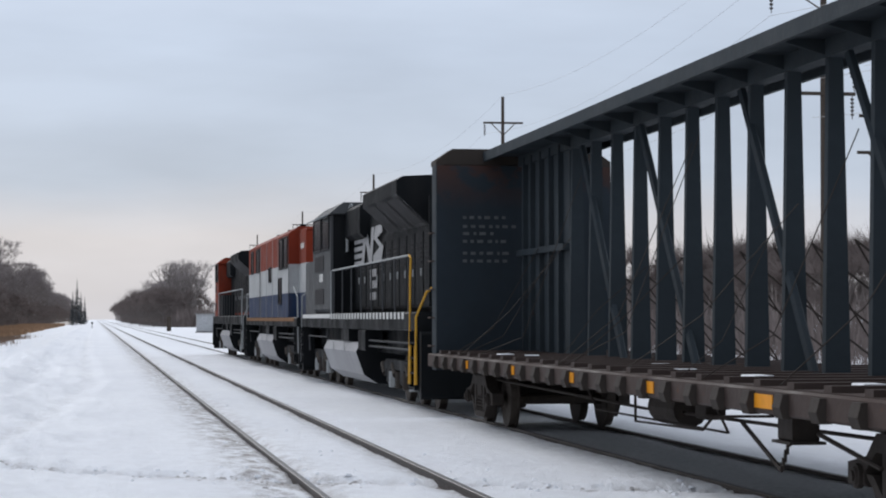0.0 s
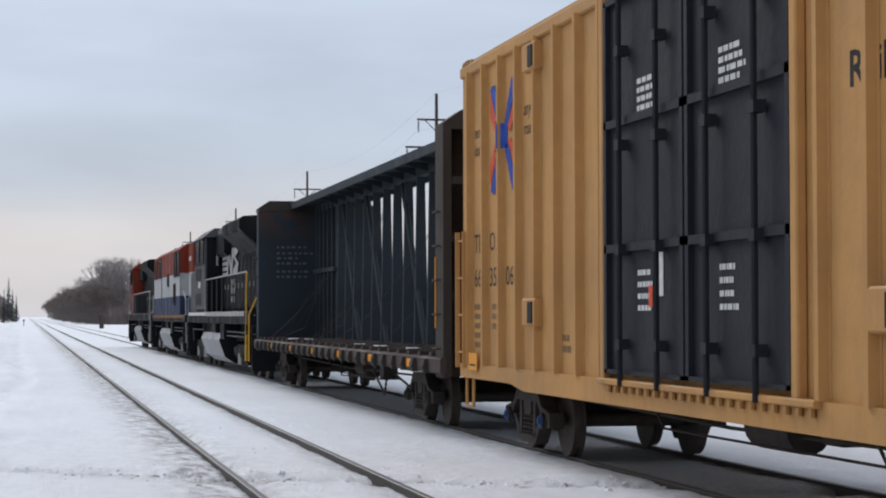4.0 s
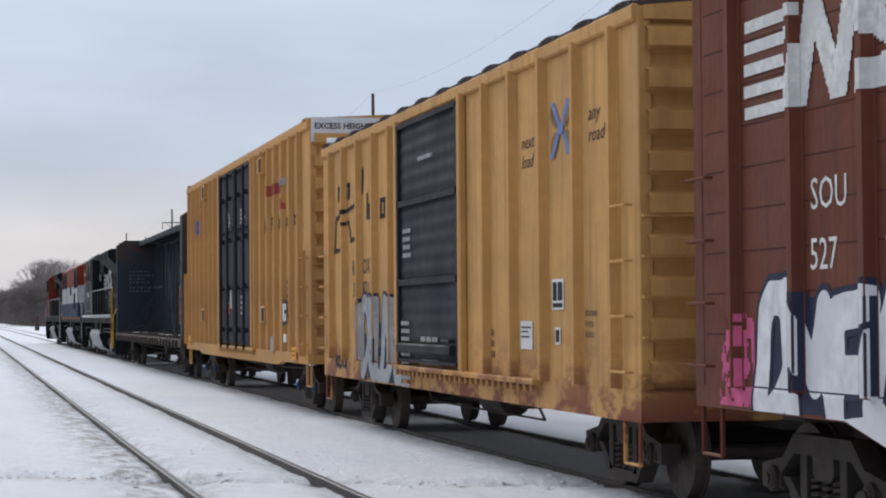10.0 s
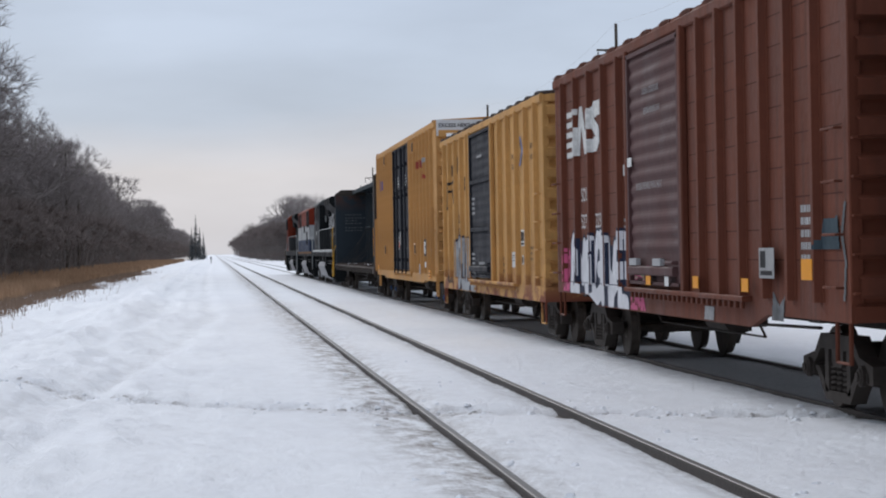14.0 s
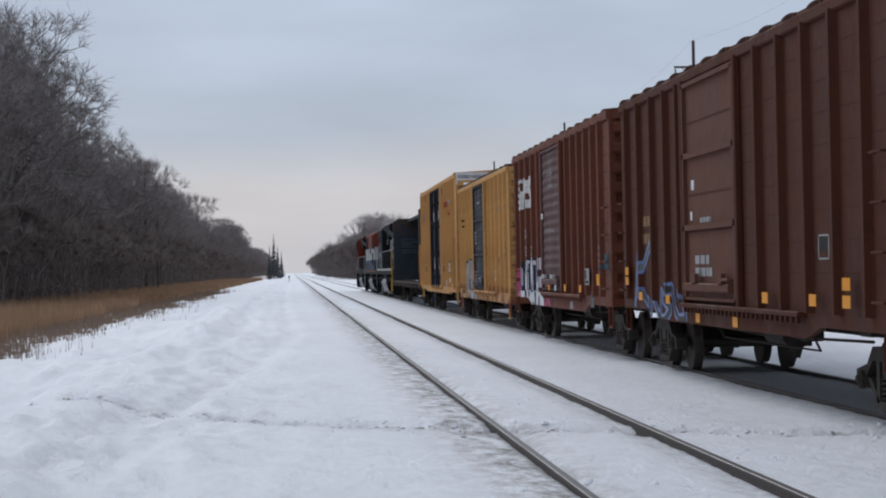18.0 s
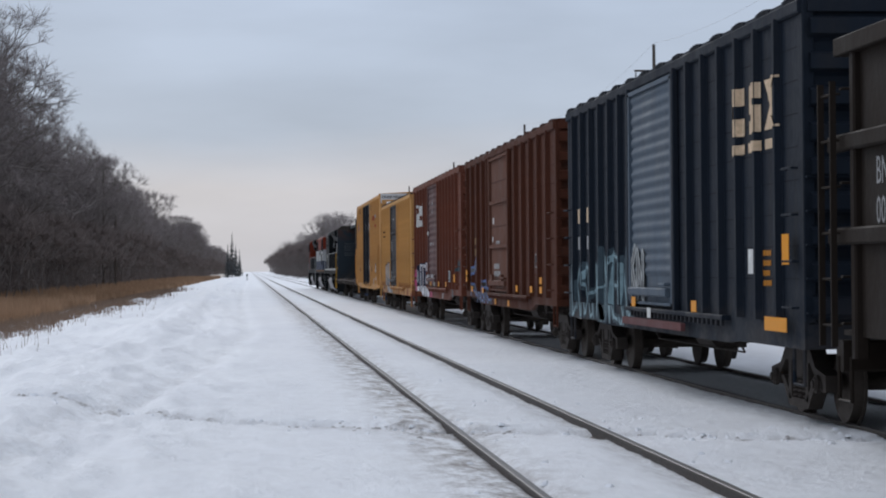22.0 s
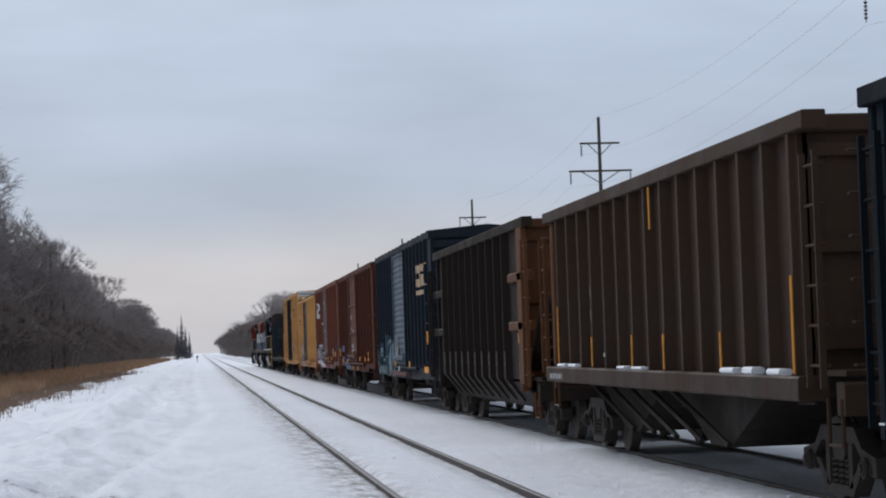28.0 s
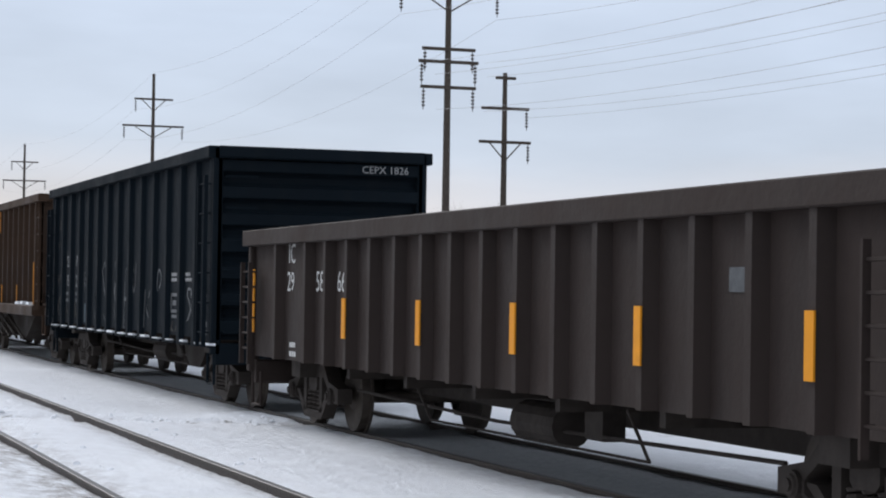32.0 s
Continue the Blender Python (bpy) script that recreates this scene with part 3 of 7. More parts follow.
def boxcar(name, y_front, y_rear, label, mat, door_mat, door, eave, peak, posts, roof_mat, doors=1, floor=1.08, hw=1.46, post_w=0.12,
           corrugated_door=True, end_mat=None, ribs_roof=14, blue=False, end_ribs=9, sill=(0.86, 0.78), post_d=0.085, sill_out=0.05, trucks=(1.6, 1.75), door_ribs=0):
    car, hl = vehicle(name, y_front, y_rear, label, "boxcar")
    mid = (y_front + y_rear) / 2
    d0, d1 = door[0] - mid, door[1] - mid          # front and rear edge of the door opening
    end_mat = end_mat or mat
    # body sheets
    t = 0.05
    for s in (-1, 1):
        x0, x1 = sorted((s * hw, s * (hw - t)))
        boxes("side_sheet", [(x0, x1, d0, hl, floor, eave)], mat, car)
        boxes("side_sheet", [(x0, x1, -hl, d1, floor, eave)], mat, car)
        boxes("door_lintel", [(x0, x1, d1, d0, eave - 0.16, eave)], mat, car)
    boxes("floor_plate", [(-hw + t, hw - t, -hl + 0.05, hl - 0.05, floor, floor + 0.06)], mat, car)
    # ends with rolled corrugations, standing out between the corner posts
    for s in (-1, 1):
        bm = bmesh.new()
        wavy_strip(bm, -hw + 0.06, hw - 0.06, s * (hl - 0.03), 0, floor - 0.02, eave - 0.1, end_ribs, 0.13 * s, False)
        part("end_sheet", bm, end_mat, car)
        bm = bmesh.new()
        prism(bm, [(-hw + 0.05, eave - 0.12), (hw - 0.05, eave - 0.12), (hw - 0.05, eave), (0, peak - 0.03), (-hw + 0.05, eave)], 1, s * (hl - 0.01) - 0.05, s * (hl - 0.01) + 0.05)
        part("end_top_plate", bm, end_mat, car)
        for sx in (-1, 1):
            boxes("corner_post", [(min(sx * (hw + 0.006), sx * (hw - 0.12)), max(sx * (hw + 0.006), sx * (hw - 0.12)), min(s * (hl + 0.006), s * (hl - 0.2)), max(s * (hl + 0.006), s * (hl - 0.2)), floor + 0.004, eave - 0.004)], mat, car, c=0.012)
        boxes("end_sill", [(-hw + 0.03, hw - 0.03, min(s * (hl + 0.012), s * (hl - 0.2)), max(s * (hl + 0.012), s * (hl - 0.2)), sill[0] + 0.004, floor - 0.002)], mat, car, c=0.02)
        coupler(car, s * hl, s)
        ladder(car, -hw + 0.02 if s < 0 else -hw + 0.1, s * (hl + 0.06), floor + 0.1, floor + 1.5, 5, mat, 0.5, "x", "end_ladder")
    # roof sheet and its raised seams
    bm = bmesh.new()
    prism(bm, [(-hw - 0.02, eave), (hw + 0.02, eave), (hw + 0.02, eave + 0.05), (0, peak), (-hw - 0.02, eave + 0.05)], 1, -hl + 0.05, hl - 0.05)
    part("roof_sheet", bm, roof_mat, car)
    bm = bmesh.new()
    n = ribs_roof
    for wr, up in ((0.30, 0.008), (0.22, 0.018), (0.12, 0.026)):
        prism(bm, [(-hw - 0.04, eave + 0.0), (-hw - 0.04, eave + 0.05 + up), (0, peak + up), (hw + 0.04, eave + 0.05 + up), (hw + 0.04, eave + 0.0), (0, peak - 0.02)], 1, -wr, wr)
    me = mesh_of("roof_rib", bm, roof_mat)
    for k in range(n):
        child("roof_rib", me, car, (0, -hl + 0.4 + (2 * hl - 0.8) * k / (n - 1), 0))
    # top chord, side sill
    for s in (-1, 1):
        x0, x1 = sorted((s * (hw - 0.02), s * (hw + 0.05)))
        boxes("top_chord", [(x0, x1, -hl + 0.02, hl - 0.02, eave - 0.13, eave + 0.02)], mat, car, c=0.02)
        bm = bmesh.new()
        ring = [(-hl, floor), (-hl, sill[0]), (-hl + 2.9, sill[0]), (-hl + 3.6, sill[1]), (hl - 3.6, sill[1]), (hl - 2.9, sill[0]), (hl, sill[0]), (hl, floor)]
        x0, x1 = sorted((s * (hw - 0.06), s * (hw + sill_out)))
        prism(bm, ring, 0, x0, x1)
        part("side_sill", bm, mat, car)
    ys = [p - mid for p in posts]
    posts_side(car, hw, ys, floor, eave - 0.1, mat, post_w, post_d)
    for yy in (d0 + 0.06, d1 - 0.06):
        boxes("door_post", [(-hw - 0.09, -hw, yy - 0.07, yy + 0.07, floor, eave - 0.1)], mat, car, c=0.015)
    # doors
    for s in (-1, 1):
        for k in range(doors):
            a = d0 + (d1 - d0) * k / doors
            b = d0 + (d1 - d0) * (k + 1) / doors
            lo, hi = min(a, b) + 0.03, max(a, b) - 0.03
            bm = bmesh.new()
            xo = s * (hw + 0.03)
            x0, x1 = sorted((xo, s * (hw - 0.04)))
            bx(bm, x0, x1, lo, hi, floor + 0.06, eave - 0.18, 0.02)
            z3 = [floor + 0.06 + (eave - 0.24 - floor) * q / 3 for q in range(4)]
            if corrugated_door:
                panels = [bmesh.new() for q in range(1 if door_ribs else 3)] if s < 0 else []
                for q, pb in enumerate(panels):
                    if door_ribs:      # one deep-ribbed sheet above a flat foot
                        wavy_strip(pb, -(hw + 0.034), 0, lo + 0.07, hi - 0.07, floor + 0.46, z3[3] - 0.03, door_ribs, 0.024)
                    else:
                        wavy_strip(pb, -(hw + 0.035), 0, lo + 0.1, hi - 0.1, z3[q] + 0.06, z3[q + 1] - 0.06, 5, 0.010)
            dr = part("door", bm, door_mat, car, "closed sliding door" if doors == 1 else "closed plug door")
            if s < 0:
                for pb in panels if corrugated_door else ():
                    part("door_panel", pb, door_mat, dr)
                bm = bmesh.new()
                for q in (0, 3) if door_ribs else range(4):
                    bx(bm, -hw - 0.085, -hw - 0.02, lo, hi, z3[q] - 0.04 if q else z3[q], z3[q] + 0.04 if q < 3 else z3[q] + 0.02)
                bx(bm, -hw - 0.085, -hw - 0.02, lo, lo + 0.09, z3[0], z3[3])
                bx(bm, -hw - 0.085, -hw - 0.02, hi - 0.09, hi, z3[0], z3[3])
                part("door_frame", bm, door_mat, dr)
                if doors == 2:
                    for yy in (lo + 0.25 * (hi - lo), lo + 0.72 * (hi - lo)):
                        bm = bmesh.new()
                        rod(bm, (-hw - 0.13, yy, floor - 0.05), (-hw - 0.13, yy, eave - 0.2), 0.028)
                        for zz in (0.3, 1.2, 2.2, 3.1):
                            bx(bm, -hw - 0.16, -hw - 0.05, yy - 0.07, yy + 0.07, floor + zz, floor + zz + 0.1)
                        part("lock_rod", bm, door_mat, dr)
                else:
                    bm = bmesh.new()
                    pipe(bm, [(-hw - 0.05, lo + 0.18, floor + 0.35), (-hw - 0.14, lo + 0.18, floor + 0.35), (-hw - 0.14, lo + 0.55, floor + 0.35)], 0.025)
                    bx(bm, -hw - 0.14, -hw - 0.05, lo + 0.2, hi - 0.2, floor + 0.18, floor + 0.30, 0.02)
                    part("door_handle", bm, door_mat, dr)
        x0, x1 = sorted((s * hw, s * (hw + 0.12)))
        y_low, y_high = d1 - (d0 - d1) * (0.95 if doors == 1 else 0.1), d0 + 0.15
        track = boxes("door_track", [(x0, x1, y_low, y_high, floor - 0.05, floor + 0.01)], mat, car, c=0.012)
        if s < 0:
            bm = bmesh.new()
            bx(bm, x0 + 0.02, x0 + 0.06, -0.03, 0.03, floor - 0.12, floor - 0.048, 0.008)
            me = mesh_of("track_bracket", bm, mat)
            for k in range(int((y_high - y_low) / 0.26)):
                child("track_bracket", me, track, (0, y_low + 0.13 + 0.26 * k, 0))
    # ladders, grab irons, steps
    ladder(car, -hw - 0.10, hl - 0.08, floor + 0.15, floor + 1.6, 4, mat, stiles=doors == 2)
    ladder(car, -hw - 0.10, -hl + 0.55, floor + 0.15, floor + 1.6, 4, mat, stiles=doors == 2)
    stirrup(car, -hw + 0.02, hl - 0.1, sill[0] + 0.05, mat)
    stirrup(car, -hw + 0.02, -hl + 0.52, sill[0] + 0.05, mat)
    underframe(car, hl, floor - 0.02, trucks=trucks)
    truck(car, hl - trucks[0], blue)
    truck(car, -hl + trucks[1], blue)
    return car, hl, mid


def spread(a, b, n):
    """n even places inside the stretch from a to b, its ends left out."""
    return [a + (b - a) * (k + 1) / (n + 1) for k in range(n)]


# graffiti: unreadable fat letters as thin paint that follows sheet and posts
def letter_strokes(kind):
    c = {"o": [[(math.cos(a * math.tau / 12) * 0.32 + 0.5, math.sin(a * math.tau / 12) * 0.42 + 0.5) for a in range(13)]],
         "n": [[(0.2, 0.08), (0.2, 0.92), (0.8, 0.08), (0.8, 0.92)]],
         "e": [[(0.8, 0.1), (0.2, 0.1), (0.2, 0.9), (0.8, 0.9)], [(0.2, 0.5), (0.7, 0.5)]],
         "s": [[(0.8, 0.85), (0.45, 0.95), (0.2, 0.75), (0.5, 0.5), (0.8, 0.28), (0.5, 0.05), (0.2, 0.12)]],
         "h": [[(0.2, 0.05), (0.2, 0.95)], [(0.2, 0.5), (0.8, 0.5)], [(0.8, 0.05), (0.8, 0.95)]],
         "k": [[(0.2, 0.05), (0.2, 0.95)], [(0.8, 0.95), (0.3, 0.5), (0.85, 0.05)]],
         "u": [[(0.2, 0.95), (0.2, 0.25), (0.5, 0.08), (0.8, 0.25), (0.8, 0.95)]],
         "m": [[(0.1, 0.05), (0.15, 0.95), (0.5, 0.35), (0.85, 0.95), (0.9, 0.05)]],
         "g": [[(0.85, 0.85), (0.5, 0.95), (0.18, 0.7), (0.18, 0.3), (0.5, 0.06), (0.85, 0.2), (0.85, 0.48), (0.55, 0.48)]],
         "a": [[(0.12, 0.05), (0.5, 0.95), (0.88, 0.05)], [(0.3, 0.4), (0.7, 0.4)]]}
    return c[kind]


def cut(poly, k, level, keep_low):
    """Clip a polygon of (y, z, values...) where its k-th value passes the level."""
    out = []
    for p, q in zip(poly, poly[1:] + poly[:1]):
        a, b = p[k] - level, q[k] - level
        if (a < 0) == keep_low:
            out.append(p)
        if (a < 0) != (b < 0):
            t = a / (a - b)
            out.append(tuple(u + (v - u) * t for u, v in zip(p, q)))
    return out


def graffiti(car, y0, y1, z0, z1, kinds, thick, fill, line, depth, cell=0.024, rim=0.05, back=None, seed=3, sill=None):
    """y0 is the front end. depth(y, z): the x of the surface there; sill(y): lower edge of the paint."""
    rng = random.Random(seed)
    segs = []
    n = len(kinds)
    wide = (y0 - y1) / n
    for k, ch in enumerate(kinds):
        lift, sc = rng.uniform(-0.04, 0.04), rng.uniform(0.92, 1.08)
        for st in letter_strokes(ch):
            p = [(y0 - wide * (k - 0.20 + 1.40 * u + 0.16 * math.sin(5.3 * v + k * 1.9 + seed)), z0 + (z1 - z0) * (min(max(v * sc + lift + 0.10 * math.sin(4.1 * u + k * 2.3 + seed), 0.02), 0.98))) for u, v in st]
            segs += list(zip(p, p[1:]))
    a, b = np.array([s[0] for s in segs]), np.array([s[1] for s in segs])
    ab = b - a
    ys, zs = np.arange(y1 - 0.35, y0 + 0.35, cell), np.arange(z0 - 0.25, z1 + 0.25, cell)
    gy, gz = np.meshgrid(ys, zs, indexing="ij")
    p = np.stack([gy.ravel(), gz.ravel()], 1)
    best = np.full(len(p), 9.0)
    for q, v in zip(a, ab):
        h = np.clip(((p - q) @ v) / (v @ v), 0, 1)
        best = np.minimum(best, np.hypot(*(p - q - h[:, None] * v).T))
    best = best.reshape(gy.shape)
    dist, halo, low = {}, {}, {}
    for i, y in enumerate(ys):
        for j, z in enumerate(zs):
            d = best[i, j]
            if d > thick + rim + 0.6:
                continue
            dist[i, j] = d + 0.02 * noise.noise((y * 4, z * 4, seed))
            ends = max(0.0, y - y0 + 0.5) + max(0.0, y1 + 0.5 - y)
            halo[i, j] = d - (thick + rim) + 0.06 - 0.30 * noise.noise((y * 1.5, z * 1.5, seed + 4)) - 0.45 * ends
            low[i, j] = z - (sill(y) + 0.012) if sill else 1.0
    made = {0: bmesh.new(), 1: bmesh.new(), 2: bmesh.new()}
    for i, j in dist:
        corners = [(i, j), (i + 1, j), (i + 1, j + 1), (i, j + 1)]
        if any(c not in dist for c in corners):
            continue
        poly = [(ys[u], zs[v], dist[u, v], halo[u, v], low[u, v]) for u, v in corners]
        poly = cut(poly, 4, 0.0, False)
        if len(poly) < 3:
            continue
        pieces = [(0, cut(poly, 2, thick, True))]
        ring = cut(poly, 2, thick, False)
        if len(ring) > 2:
            pieces.append((1, cut(ring, 2, thick + rim, True)))
            rest = cut(ring, 2, thick + rim, False)
            if back and len(rest) > 2:
                pieces.append((2, cut(rest, 3, 0.0, True)))
        for key, pc in pieces:
            if len(pc) > 2:
                bm = made[key]
                bm.faces.new([bm.verts.new((depth(q[0], q[1]) - 0.008, q[0], q[1])) for q in pc])
    for key, mat, nm in ((0, fill, "graffiti_fill"), (1, line, "graffiti_outline"), (2, back, "graffiti_backing")):
        if len(made[key].faces):
            bmesh.ops.remove_doubles(made[key], verts=made[key].verts, dist=0.0004)
            part(nm, made[key], mat, car, "spray-painted lettering that cannot be read")
        else:
            made[key].free()


PAINT_LAYER = [0]


def painted(car, name, mat, polys, depth, cell=0.022, label="", worn=0.0, lift=None):
    """A painted sign that follows sheet and posts: polygons in y, z, laid down in small squares."""
    bm = bmesh.new()
    c = cell / 2 + 0.0004
    PAINT_LAYER[0] = (PAINT_LAYER[0] + 1) % 8
    lift = 0.004 + 0.0012 * PAINT_LAYER[0] if lift is None else lift
    for poly in polys:
        y0, y1 = min(p[0] for p in poly), max(p[0] for p in poly)
        z0, z1 = min(p[1] for p in poly), max(p[1] for p in poly)
        for i in range(int((y1 - y0) / cell) + 1):
            for j in range(int((z1 - z0) / cell) + 1):
                y, z = y0 + (i + 0.5) * cell, z0 + (j + 0.5) * cell
                inside = False
                for (ay, az), (by, bz) in zip(poly, poly[1:] + poly[:1]):
                    if (az > z) != (bz > z) and y < (by - ay) * (z - az) / (bz - az) + ay:
                        inside = not inside
                if inside and not (worn and noise.noise((y * 9, z * 9, 3)) > 1 - worn):
                    xa, xb = depth(y - c, z) - lift - 0.003, depth(y + c, z) - lift - 0.003
                    bm.faces.new([bm.verts.new(q) for q in ((xa, y - c, z - c), (xb, y + c, z - c), (xb, y + c, z + c), (xa, y - c, z + c))])
    return part(name, bm, mat, car, label)


def bow_cross(car, y, z, w, h, blue, red, depth):
    w, h = w / 2, h / 2
    for sy in (-1, 1):
        for sz in (-1, 1):
            q = lambda pts: [[(y + sy * u * w, z + sz * v * h) for u, v in pts]]
            painted(car, "logo_band", blue, q([(0.10, 0.24), (0.62, 1.0), (0.95, 0.95), (0.30, 0.10)]), depth, 0.03)
            painted(car, "logo_band", red, q([(0.34, 0.10), (0.98, 0.88), (0.98, 0.45), (0.55, 0.06)]), depth, 0.03)
    painted(car, "logo_block", blue, [[(y - 0.28 * w, z - 0.22 * h), (y + 0.28 * w, z - 0.22 * h), (y + 0.28 * w, z + 0.22 * h), (y - 0.28 * w, z + 0.22 * h)]], depth, 0.03)


def side_depth(hw, ys, w=0.12, d=0.085, floor=0.0):
    """The outer face of sheet and posts."""
    def at(y, z):
        if z < floor:
            return -hw - 0.005
        near = min(abs(y - p) for p in ys)
        return -hw - d * min(1.0, max(0.0, (w / 2 + 0.006 - near) / 0.022))
    return at


def plate(car, x, y, z, w, h, mat, name="sign_plate", lines=None):
    p = boxes(name, [(x - 0.004, x, y - w, y, z, z + h)], mat, car)
    if lines:
        for k, (a, b, c, d) in enumerate(lines):
            flat(p, "printed_bar", BLACK_PAINT if mat is not BLACK_PAINT else WHITE_PAINT, x - 0.008, [[(y - a * w, z + c * h), (y - b * w, z + c * h), (y - b * w, z + d * h), (y - a * w, z + d * h)]])
    return p


def reflectors(car, x, ys, z, w, h):
    for y in ys:
        boxes("reflector", [(x - 0.006, x, y - w / 2, y + w / 2, z, z + h)], REFLECT, car, "yellow reflector strip")


# ---- new yellow high boxcar ----
B0, B1 = 10.05, -9.4
b_posts = [9.5 - 0.92 * k for k in range(8)] + [-2.9 - 0.92 * k for k in range(7)]
car, hl, mid = boxcar("high_boxcar", B0, B1, "clean yellow high-cube boxcar with black double plug doors", YELLOW, BLACK_DOOR, (2.85, -2.4), 4.93, 5.06, b_posts,
                      YELLOW, doors=2, corrugated_door=False, post_w=0.12, blue=True, end_ribs=10, ribs_roof=2, floor=1.05, sill=(0.87, 0.80), trucks=(2.0, 2.6))
ys = [p - mid for p in b_posts]
X0 = -1.463
bow_cross(car, 7.63 - mid, 3.85, 1.5, 1.35, LOGO_BLUE, LOGO_RED, side_depth(1.46, ys, 0.12))
lettering("next\nload", 0.23, car, BLACK_PAINT, X0, 9.33 - mid, 3.95, 1.1, 0.25)
lettering("any\nroad", 0.23, car, BLACK_PAINT, X0, 6.58 - mid, 4.0, 1.1, 0.25)
for txt, y, z in (("TB", 9.36, 2.48), ("OX", 8.46, 2.48), ("66", 9.36, 2.04), ("35", 8.46, 2.04), ("06", 7.54, 2.04)):
    lettering(txt, 0.34, car, BLACK_PAINT, X0, y - mid, z, 1.25, 0)
bars(car, BROWN_PAINT, X0, 9.35 - mid, 1.75, 5, 0.5, seed=2)
bars(car, BROWN_PAINT, X0, 8.3 - mid, 1.75, 3, 0.5, seed=3)
bars(car, BROWN_PAINT, X0, 4.9 - mid, 1.4, 2, 0.5, seed=9)
lettering("Railcar Pooling Experts", 0.36, car, BLACK_PAINT, X0, -3.35 - mid, 3.28, 1.36, 0, bold=0.006)
bd = side_depth(1.46, ys, 0.12)
painted(car, "logo_shape", RED_PAINT, [[(y - mid, z) for y, z in ((-4.75, 4.12), (-6.0, 4.12), (-6.0, 3.92), (-5.5, 3.92), (-5.5, 3.55), (-5.15, 3.55), (-5.15, 3.92), (-4.75, 3.92))]], bd)
painted(car, "logo_shape", RED_PAINT, [[(y - mid, z) for y, z in ((-5.95, 4.12), (-6.2, 4.12), (-6.75, 3.6), (-6.5, 3.6))]], bd)
painted(car, "logo_shape", GREY_PAINT, [[(y - mid, z) for y, z in ((-6.75, 4.15), (-6.6, 4.15), (-5.95, 3.52), (-6.1, 3.52))]], bd)
for k, y in enumerate((-5.2, -6.55)):
    bars(car, BROWN_PAINT, X0, y - mid, 2.25, 6, 0.55, seed=5 + k)
plate(car, X0 - 0.08, -6.75 - mid, 1.52, 0.50, 0.45, BLACK_PAINT, lines=((0.1, 0.45, 0.15, 0.85), (0.55, 0.9, 0.15, 0.45), (0.55, 0.9, 0.6, 0.85)))
plate(car, X0 - 0.08, -6.85 - mid, 1.22, 0.34, 0.14, WHITE_PAINT)
plate(car, X0 - 0.08, -7.8 - mid, 0.93, 0.5, 0.22, REFLECT, "warning_plate", lines=((0.15, 0.85, 0.25, 0.35), (0.15, 0.85, 0.6, 0.7)))
plate(car, X0 - 0.08, 9.35 - mid, 0.98, 0.5, 0.22, REFLECT, "warning_plate", lines=((0.15, 0.85, 0.25, 0.35),))
plate(car, X0 - 0.08, -5.25 - mid, 1.02, 0.3, 0.28, GREY_PAINT)
for y, z in ((6.0, 1.55), (5.95, 4.45), (-3.9, 4.4), (-4.2, 1.55)):
    bm = bmesh.new()
    bx(bm, -1.56, -1.46, y - mid - 0.3, y - mid + 0.3, z, z + 0.32, 0.02)
    jp = part("roping_staple", bm, YELLOW, car)
    boxes("socket", [(-1.575, -1.55, y - mid - 0.22, y - mid - 0.02, z + 0.04, z + 0.28)], BLACK_PAINT, jp)
for y in spread(2.6, -2.2, 3)[::2]:
    bars(car, WHITE_PAINT, -1.496, y - mid + 0.4, 3.85, 5, 0.7, 0.05, 0.035, seed=int(y * 10))
    bars(car, WHITE_PAINT, -1.496, y - mid + 0.4, 2.05, 4, 0.5, 0.05, 0.06, seed=int(y * 7))
plate(car, -1.4925, 1.15 - mid, 1.85, 0.16, 0.4, WHITE_PAINT, "instruction_sticker")
plate(car, -1.4925, 1.45 - mid, 1.75, 0.12, 0.2, LOGO_RED, "instruction_sticker")
boxes("height_band", [(-1.45, 1.45, -hl - 0.075, -hl - 0.045, 4.58, 4.99)], TARP, car, "white end band with black lettering")
lettering("EXCESS HEIGHT CAR", 0.135, car, BLACK_PAINT, -1.40, -hl - 0.08, 4.80, 1.0, 0, end=True, bold=0.003)
boxes("snow_patch", [(-1.2, 0.9, -hl - 0.15, -hl - 0.078, 4.55, 4.64)], SNOW_LUMP, car, "snow lying on the end ledge", 0.015)

# ---- old yellow boxcar ----
c_posts = [-11.6, -12.75, -13.95, -15.15, -16.3, -21.6, -22.77, -23.95, -25.15, -26.3]
car, hl, mid = boxcar("boxcar", -10.75, -26.95, "faded yellow boxcar with black sliding door, rust and graffiti", YELLOW_OLD, BLACK_DOOR, (-16.9, -20.45), 4.33, 4.50, c_posts, DECK, floor=1.02, sill=(0.74, 0.74), sill_out=0.004)
ys = [p - mid for p in c_posts]
